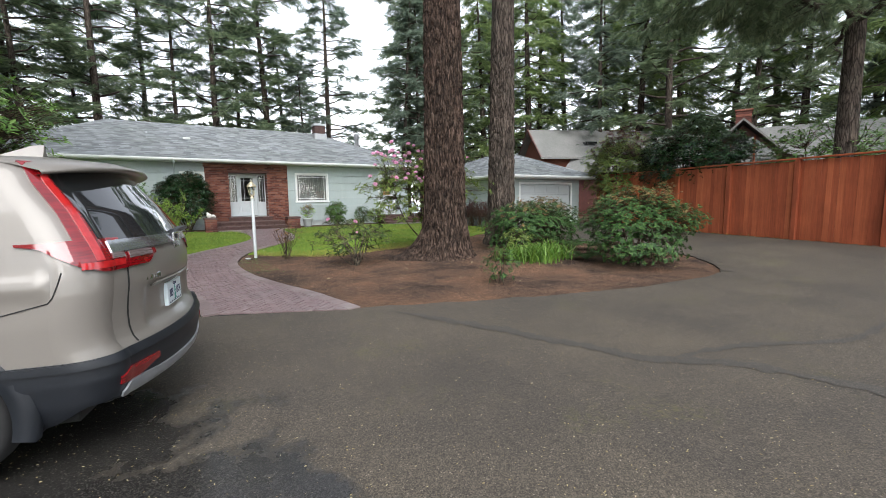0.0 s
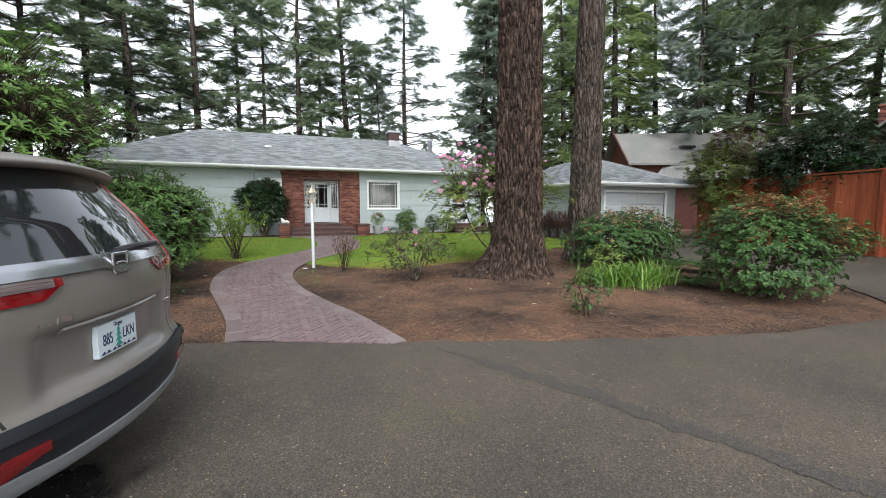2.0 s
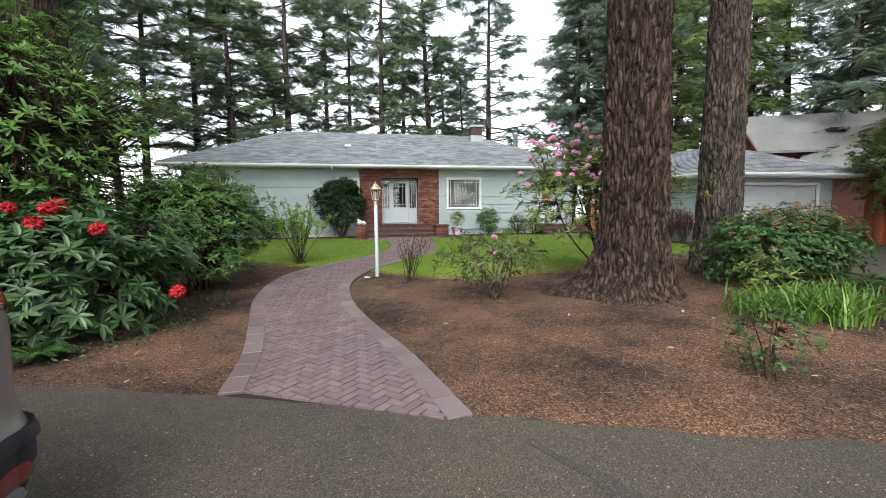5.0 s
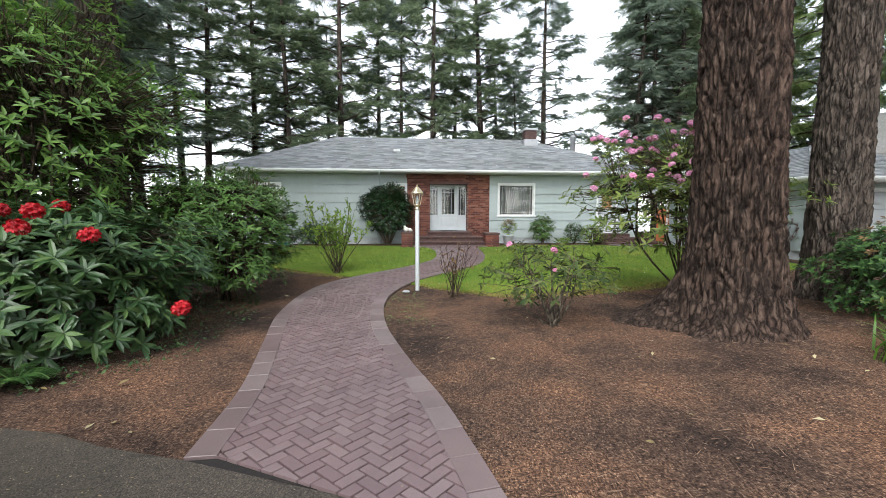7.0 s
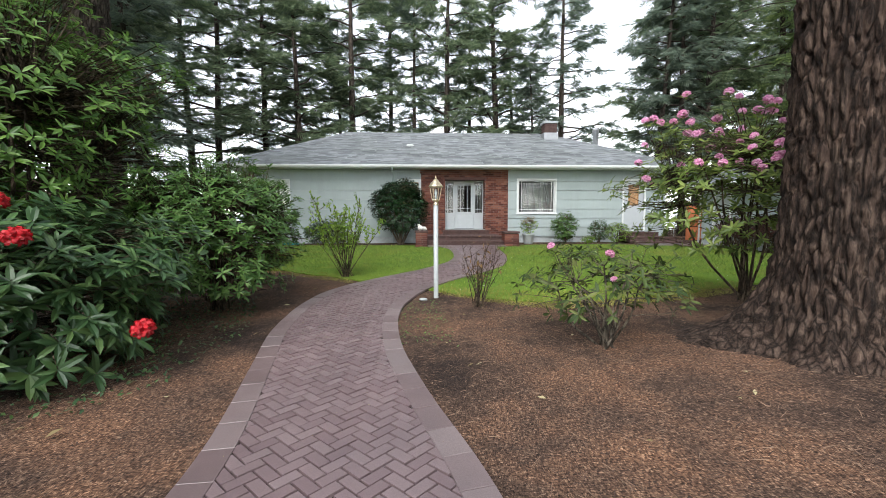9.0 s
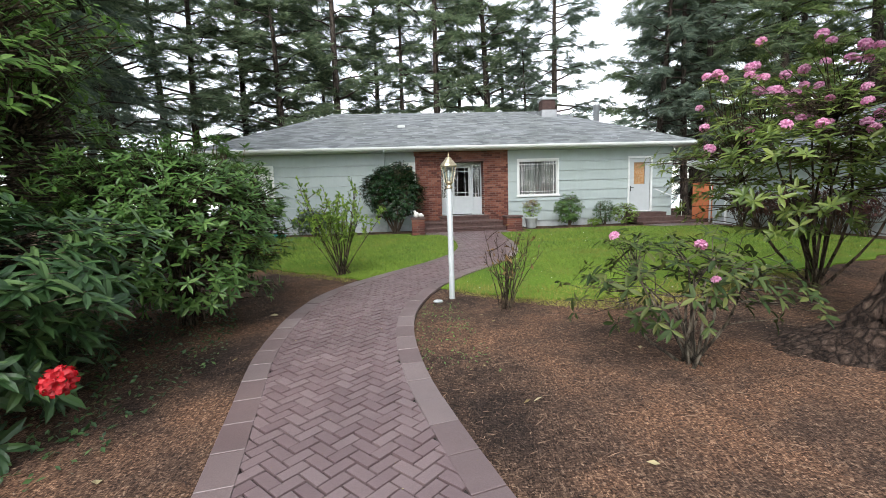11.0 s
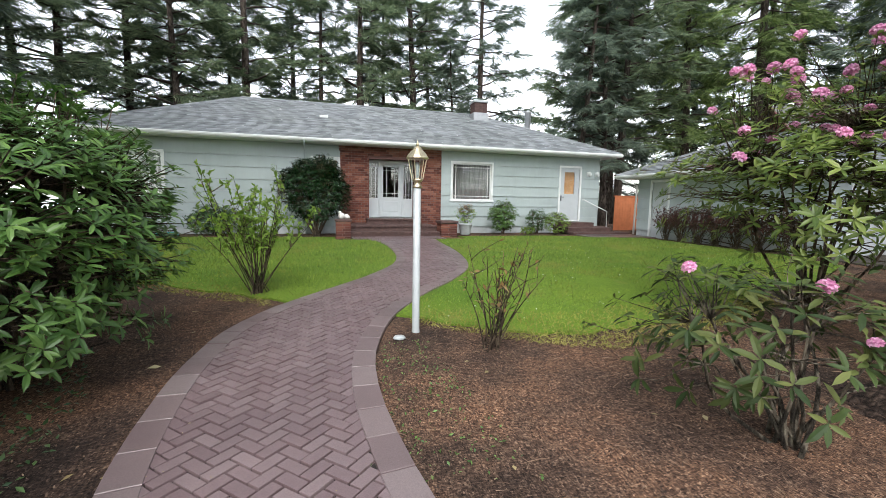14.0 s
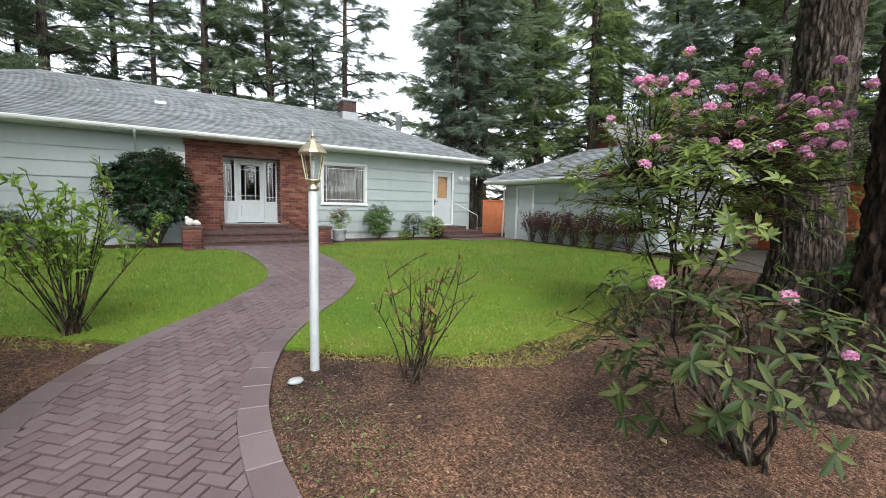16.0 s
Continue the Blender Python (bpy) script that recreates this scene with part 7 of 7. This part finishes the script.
# spoiler over the rear window
g = Geo()
n = 30
rows = []
for ex, ez in ((0.52, 1.672), (0.34, 1.650), (0.225, 1.618), (0.215, 1.600), (0.30, 1.585), (0.42, 1.60)):
    row = []
    for j in range(n):
        y = -0.67 + 1.34 * j / (n - 1)
        q = (y / 0.67) ** 2
        row.append((ex + 0.15 * q + 0.06 * q ** 5, y * 0.97, ez - 0.035 * q - 0.015 * q ** 4))
    rows.append(row)
g.grid(np.array(rows))
part("spoiler", g, M_PAINT, car, "roof spoiler", True)
g = Geo()
g.add([(0.72, 0, 1.68), (0.98, -0.035, 1.675), (0.98, 0.035, 1.675), (0.70, -0.03, 1.675), (0.70, 0.03, 1.675), (0.70, 0, 1.765), (0.76, 0, 1.76)], [(3, 5, 4), (3, 1, 6), (3, 6, 5), (4, 6, 2), (4, 5, 6), (1, 2, 6)])
part("antenna_fin", g, M_PAINT, car)
def tyre_geo(wx, s, wz):
    g = Geo()
    g.tube([(wx, s * 0.66, wz), (wx, s * 0.68, wz), (wx, s * 0.85, wz), (wx, s * 0.865, wz)], [0.33, 0.35, 0.35, 0.325], 40)
    return g


for wx, wz in WHEELS:
    for s in (1, -1):
        w = part("wheel", tyre_geo(wx, s, wz), M_TYRE, car, "black tyre on a grey alloy rim", True)
        g = Geo()
        g.tube([(wx, s * 0.82, wz), (wx, s * 0.87, wz)], [0.235, 0.235], 32)
        part("rim", g, M_SKID, w)
        g = Geo()
        for k in range(10):
            a = k * math.pi / 5
            g.tube([(wx, s * 0.875, wz), (wx + 0.23 * math.cos(a), s * 0.872, wz + 0.23 * math.sin(a))], [0.03, 0.018], 5)
        part("spokes", g, M_CHROME, w)
        g = Geo()
        th = np.linspace(-0.25, math.pi + 0.25, 30)
        inner = np.stack([wx + 0.385 * np.cos(th), np.full(30, s * 0.905), wz + 0.385 * np.sin(th)], 1)
        outer = np.stack([wx + 0.475 * np.cos(th), np.full(30, s * 0.893), wz + 0.475 * np.sin(th)], 1)
        back = inner * [1, 0, 1] + [0, s * 0.6, 0]
        g.grid(np.stack([back, inner, outer, outer * [1, 0, 1] + [0, s * 0.84, 0]]))
        part("wheel_arch", g, M_CLAD, car, "dark plastic wheel arch", True)
g = Geo()
g.box(0.35, 4.3, -0.72, 0.72, 0.24, 0.6)
part("underbody", g, M_GAP, car)
for s in (1, -1):
    g = Geo()
    g.box(0.47, 0.50, s * 0.82 - 0.09, s * 0.82 + 0.06, 0.24, 0.42, 0.01)
    part("mud_flap", g, M_CLAD, car)
# wiper
g = Geo()
px = lambda z: float(rear_x(z)) - 0.03
g.tube([(px(1.2), 0.0, 1.20), (px(1.21), -0.2, 1.215), (px(1.2) + 0.02, -0.42, 1.215)], [0.018, 0.014, 0.008], 6)
g.tube([(px(1.19) + 0.01, -0.05, 1.195), (px(1.19) + 0.03, -0.48, 1.2)], 0.008, 5)
part("wiper", g, M_CLAD, car)
# plate, plate trim, badge, name bars
PX = float(rear_x(0.79)) + 0.026
plate = Geo()
plate.box(PX - 0.006, PX + 0.02, -0.1525, 0.1525, 0.712, 0.864, 0.002)
pl = part("number_plate", plate, M_PLATE, car, "white and pale blue number plate")


def lettering(text, size, y, z, mat, parent):
    """Raised letters that face the car's rear, read from behind."""
    cu = bpy.data.curves.new("letters", "FONT")
    cu.body, cu.size, cu.extrude, cu.align_x, cu.align_y = text, size, 0.0008, "CENTER", "CENTER"
    tmp = bpy.data.objects.new("letters", cu)
    scene.collection.objects.link(tmp)
    dg = bpy.context.evaluated_depsgraph_get()
    me = bpy.data.meshes.new_from_object(tmp.evaluated_get(dg))
    bpy.data.objects.remove(tmp)
    me.materials.clear()
    me.materials.append(mat)
    ob = new("letters", me)
    ob.parent = parent
    ob.matrix_basis = pose(PX - 0.0075, y, z, 90, 0, -90) @ Matrix.Diagonal((0.82, 1.25, 1, 1))
    return ob


lettering("885", 0.062, 0.082, 0.785, M_INK, pl)
lettering("LKN", 0.062, -0.082, 0.785, M_INK, pl)
lettering("Oregon", 0.026, 0.0, 0.845, M_INK, pl)
g = Geo()
for z0, w in ((0.735, 0.030), (0.76, 0.026), (0.785, 0.021), (0.808, 0.015)):
    g.add([(PX - 0.0075, -w, z0), (PX - 0.0075, w, z0), (PX - 0.0075, 0, z0 + 0.032)], [(0, 2, 1)])
part("tree_emblem", g, M_TEAL, pl)
g = Geo()
for k in range(7):
    y = 0.12 - k * 0.04
    g.add([(PX - 0.0078, y - 0.02, 0.722), (PX - 0.0078, y + 0.02, 0.722), (PX - 0.0078, y + (0.006 if k % 2 else -0.004), 0.738)], [(0, 2, 1)])
part("hill_emblem", g, M_INK, pl)
part("handle_bar", car_patch(0.0, 0.50, 0.895, 0.92, 0.014, 16, 3), M_PAINT, car, smooth=True)
BX = float(rear_x(1.15)) - 0.024
g = Geo()
for a, b, c, d in ((-0.062, 0.062, 1.182, 1.198), (-0.052, 0.052, 1.090, 1.105), (-0.062, -0.046, 1.10, 1.185), (0.046, 0.062, 1.10, 1.185)):
    g.box(BX - 0.006, BX + 0.006, a, b, c, d, 0.004)
g.box(BX - 0.004, BX + 0.004, -0.03, 0.03, 1.135, 1.152, 0.003)
bdg = part("badge", g, M_CHROME, car, "plain chrome badge")
g = Geo()
g.box(BX + 0.001, BX + 0.012, -0.05, 0.05, 1.098, 1.19)
part("badge_field", g, M_CLAD, bdg)
for y0, w in ((0.47, 0.045), (0.42, 0.04), (0.38, 0.012), (0.345, 0.045)):
    u = y0 / (np.interp(0.93, CAR_Z, CAR_HW) - 0.24)
    p = car_point(u, 0.955)
    g = Geo()
    g.box(-0.006, 0.004, -w / 2, w / 2, -0.016, 0.016, 0.004)
    part("name_bar", g, M_CHROME, car, at=pose(p[0] - 0.004, y0, 0.955, 0, 4, -22))
g = Geo()
g.box(float(car_point(0.88, 0.955)[0]) - 0.008, float(car_point(0.88, 0.955)[0]) + 0.01, -0.63, -0.53, 0.83, 0.85, 0.004)
part("name_bar", g, M_CHROME, car)

# ---- lamp post ----
lp = thing("lamp_post", "white garden lamp post with a brass lantern head", "lamp", 1.855, 11.195, G(1.855, 11.195))
M_POST = plain("white_post_paint", (0.37, 0.395, 0.40), 0.4, var=0.1, scale=9)
m = Mat("tarnished_brass", 0.32, 0.85)
m.color(m.ramp(m.noise(14, 4), [(0.35, (0.48, 0.40, 0.26)), (0.65, (0.76, 0.68, 0.50))]))
M_BRASS = m.m
H = 1.80
g = Geo()
g.lathe([(0.038, -0.1), (0.038, 0.0), (0.036, 0.02), (0.036, H - 0.42), (0.03, H - 0.415), (0, H - 0.415)], 0, 0, 20)
part("post", g, M_POST, lp, smooth=True)
g = Geo()
g.lathe([(0.0, H - 0.42), (0.045, H - 0.415), (0.048, H - 0.40), (0.03, H - 0.385), (0.028, H - 0.365), (0.05, H - 0.35), (0.055, H - 0.335), (0.02, H - 0.33)], 0, 0, 20)
part("collar", g, M_BRASS, lp, smooth=True)
g = Geo()
for k in range(6):
    a, b = k * math.pi / 3, (k + 1) * math.pi / 3
    p = [(0.052 * math.cos(a), 0.052 * math.sin(a), H - 0.335), (0.052 * math.cos(b), 0.052 * math.sin(b), H - 0.335), (0.088 * math.cos(b), 0.088 * math.sin(b), H - 0.145), (0.088 * math.cos(a), 0.088 * math.sin(a), H - 0.145)]
    gg = Geo()
    gg.quad(*p)
    gg.quad(*[tuple(np.array(q) * [0.96, 0.96, 1]) for q in p[::-1]])
    part("pane", gg, M_GLASS, lp).visible_shadow = False
    g.tube([p[0], p[3]], 0.005, 5)
part("lantern_frame", g, M_BRASS, lp)
g = Geo()
g.lathe([(0.0, H - 0.15), (0.10, H - 0.15), (0.108, H - 0.14), (0.10, H - 0.125), (0.085, H - 0.105), (0.06, H - 0.075), (0.045, H - 0.065), (0.045, H - 0.055), (0.03, H - 0.04), (0.012, H - 0.03), (0.016, H - 0.015), (0.008, H + 0.0), (0.0, H + 0.03)], 0, 0, 12)
part("lantern_roof", g, M_BRASS, lp)
g = Geo()
g.lathe([(0.0, H - 0.33), (0.014, H - 0.32), (0.016, H - 0.25), (0.022, H - 0.22), (0.012, H - 0.18), (0, H - 0.175)], 0, 0, 10)
part("bulb", g, M_POST, lp, "white candle bulb, unlit", True)

# ---- small things by the steps ----
st = Geo()
for cx, cy, cz, rx, rz in ((-0.05, 0, 0.09, 0.10, 0.10), (0.10, 0.0, 0.07, 0.085, 0.075), (-0.1, 0.0, 0.19, 0.05, 0.055), (0.16, 0, 0.05, 0.05, 0.05)):
    prof = [(rx * math.sin(a), cz - rz * math.cos(a)) for a in np.linspace(0.02, math.pi - 0.02, 9)]
    st.lathe(prof, cx, cy, 14)
fig = solo("statue", st, plain("white_stone", (0.68, 0.66, 0.62), 0.8, var=0.15, scale=15, bump=0.3), "small white stone animal figure on the brick pier", "statue", smooth=True)
fig.matrix_basis = pose(1.68, 20.72, 0.765)
hose = thing("garden_hose", "coiled teal garden hose lying by the house wall", "hose", -3.3, 21.35, G(-3.3, 21.35))
g = Geo()
t = np.linspace(0, 8 * math.pi, 90)
g.tube(np.stack([0.28 * np.cos(t) * (1 + 0.1 * np.sin(t * 0.31)), 0.22 * np.sin(t), 0.02 + t * 0.004], 1), 0.013, 6)
part("coil", g, plain("teal_hose", (0.03, 0.30, 0.26), 0.5), hose, smooth=True)
rock = Geo()
rock.lathe([(0, 0), (0.05, 0.0), (0.06, 0.012), (0.045, 0.028), (0, 0.034)], 0, 0, 9)
rk = solo("stone", rock, M_POST, "small flat white stone at the path's edge", "stone", smooth=True)
rk.matrix_basis = pose(1.66, 11.02, G(1.66, 11.02) - 0.006, 4, 6, 30) @ Matrix.Diagonal((1.2, 0.8, 1, 1))

# sealed crack and darker patch along the drive
m = Mat("damp_crack_stain", 0.8)
m.color(m.ramp(m.cells(170, out="Color"), [(0.0, (0.014, 0.012, 0.0105)), (0.6, (0.042, 0.037, 0.031)), (1.0, (0.12, 0.105, 0.086))]))
M_SEAL = m.m


def ribbon(pts, width, seed):
    c = curve(pts, 220)
    c = c + np.array([[noise.noise((x * 3, y * 3, seed)) * 0.07 + noise.noise((x * 12, y * 12, seed)) * 0.025, 0] for x, y in c])
    edge = [width * (0.5 + np.array([noise.noise((x * 6, y * 6, seed + k)) + 0.7 * noise.noise((x * 25, y * 25, seed + k)) for x, y in c]) * 0.45) for k in (3, 8)]
    fade = np.minimum(1, np.minimum(np.arange(220), np.arange(220)[::-1]) / 25)
    a, b = inset(c, (np.maximum(0.004, edge[0]) * fade)[:, None]), inset(c, -(np.maximum(0.004, edge[1]) * fade)[:, None])
    g = Geo()
    g.grid(np.stack([np.column_stack([a, gz(a[:, 0], a[:, 1]) + 0.0165]), np.column_stack([b, gz(b[:, 0], b[:, 1]) + 0.0165])]))
    return g


solo("crack_filler", ribbon([(2.4, 5.2), (2.75, 4.5), (3.1, 3.7), (3.4, 2.9), (3.6, 2.4), (4.1, 1.9), (4.3, 1.3), (4.35, 0.6), (4.6, -0.5), (5.0, -2)], 0.15, 1), M_SEAL, "dark filled crack across the asphalt", "crack", kind="structure")
solo("crack_filler", ribbon([(3.65, 2.3), (4.6, 2.1), (5.6, 1.6), (7.0, 1.5), (9.0, 1.0)], 0.08, 2), M_SEAL, "dark filled crack across the asphalt", "crack", kind="structure")

# ---- the neighbour's houses ----
M_SHAKE = brick_mat("dark_red_shingle_wall", True)


def gable_roof(g, x0, x1, y0, y1, ze, zr, axis="x", t=0.12):
    if axis == "x":
        ym = (y0 + y1) / 2
        for a, b in ((y0, ym), (y1, ym)):
            v = [(x0, a, ze), (x1, a, ze), (x1, b, zr), (x0, b, zr)]
            g.add(v + [(p[0], p[1], p[2] - t) for p in v], [(0, 1, 2), (0, 2, 3), (4, 6, 5), (4, 7, 6), (0, 4, 5), (0, 5, 1), (1, 5, 6), (1, 6, 2), (0, 3, 7), (0, 7, 4)])
    else:
        xm = (x0 + x1) / 2
        for a, b in ((x0, xm), (x1, xm)):
            v = [(a, y0, ze), (a, y1, ze), (b, y1, zr), (b, y0, zr)]
            g.add(v + [(p[0], p[1], p[2] - t) for p in v], [(0, 1, 2), (0, 2, 3), (4, 6, 5), (4, 7, 6), (0, 4, 5), (0, 5, 1), (1, 5, 6), (1, 6, 2), (0, 3, 7), (0, 7, 4)])


m = Mat("weathered_shake_roof", 0.9)
m.color(m.mix(m.ramp(m.noise(14, 4, 0.6, (1, 1, 3)), [(0.3, (0.10, 0.10, 0.098)), (0.7, (0.20, 0.20, 0.195))]), m.ramp(m.noise(0.8, 4), [(0.3, (0.75, 0.78, 0.72)), (0.7, (1.15, 1.12, 1.1))]), 0.7, "MULTIPLY"))
m.bump(m.noise(14, 3, 0.6, (1, 1, 4)), 0.6, 0.03)
M_SHAKEROOF = m.m
nb = thing("neighbour_house", "low dark house with a grey shake roof and glazed gable", "house", 25.2, 10.9, 0.2, -67)
g = Geo()
g.box(-9, 9, 2.0, 9, -0.2, 3.0)
g.poly([(-1.7, 0.25, -0.2), (1.7, 0.25, -0.2), (1.7, 0.25, 3.2), (0, 0.25, 4.85), (-1.7, 0.25, 3.2)])
g.box(-1.7, -1.6, 0.3, 2.0, -0.2, 3.2)
g.box(1.6, 1.7, 0.3, 2.0, -0.2, 3.2)
part("wall", g, M_MAROON, nb, "dark stained timber walls")
g = Geo()
gable_roof(g, -9.8, 9.8, 1.2, 10, 2.9, 5.3)
rf = part("roof", g, M_SHAKEROOF, nb, "weathered grey shake roof")
g = Geo()
gable_roof(g, -2.2, 2.2, -0.4, 5.2, 2.95, 5.12, "y")
part("gable_roof", g, M_SHAKEROOF, rf)
for x0, x1, z1a, z1b in ((-1.5, -0.55, 3.25, 4.1), (-0.5, 0.5, 4.2, 4.2), (0.55, 1.5, 4.1, 3.25)):
    g = Geo()
    g.add([(x0, 0.22, 0.9), (x1, 0.22, 0.9), (x1, 0.22, z1b), (x0, 0.22, z1a), (x0, 0.2, 0.9), (x1, 0.2, 0.9), (x1, 0.2, z1b), (x0, 0.2, z1a)], [(4, 5, 6), (4, 6, 7), (0, 4, 7), (0, 7, 3), (1, 2, 6), (1, 6, 5)])
    part("window", g, M_TINT, nb, "tall dark window in the gable")
for x in (-1.55, -0.525, 0.525, 1.55):
    g = Geo()
    g.box(x - 0.05, x + 0.05, 0.14, 0.24, 0.8, 4.75 - abs(x) * 0.97, 0.01)
    part("mullion", g, M_FENCE, nb)
g = Geo()
for k in range(10):
    g.box(-0.4, 0.4, 5.0, 5.7, 4.6 + k * 0.17, 4.6 + k * 0.17 + 0.155, 0.01)
g.box(-0.46, 0.46, 4.94, 5.76, 6.3, 6.4, 0.02)
part("chimney", g, M_BRICK_FAR, nb, "short red brick chimney")
nb2 = thing("neighbour_house", "gabled outbuilding with dark red shingle walls", "house", 23.4, 24.0, 0.2, -25)
g = Geo()
g.box(0, 9, -2.2, 2.2, -0.2, 4.3)
g.poly([(0, -2.2, 4.3), (0, 0, 6.0), (0, 2.2, 4.3)])
part("wall", g, M_SHAKE, nb2, "dark red shingle walls")
g = Geo()
gable_roof(g, -0.45, 9.4, -2.8, 2.8, 4.0, 6.25)
part("roof", g, M_SHAKEROOF, nb2, "weathered grey shake roof")
g = Geo()
for s in (-1, 1):
    g.add([(-0.5, 0, 6.3), (-0.5, s * 2.85, 4.02), (-0.5, s * 2.85, 3.82), (-0.5, 0, 6.1), (-0.42, 0, 6.3), (-0.42, s * 2.85, 4.02)], [(0, 1, 2), (0, 2, 3), (0, 4, 5), (0, 5, 1)])
part("barge_board", g, M_MAROON, nb2)
for x, y in ((3.2, -1.4), (5.2, -1.4)):
    g = Geo()
    g.box(x, x + 0.9, y - 0.4, y + 0.3, 5.05, 5.2, 0.02)
    part("skylight", g, M_TINT, nb2)
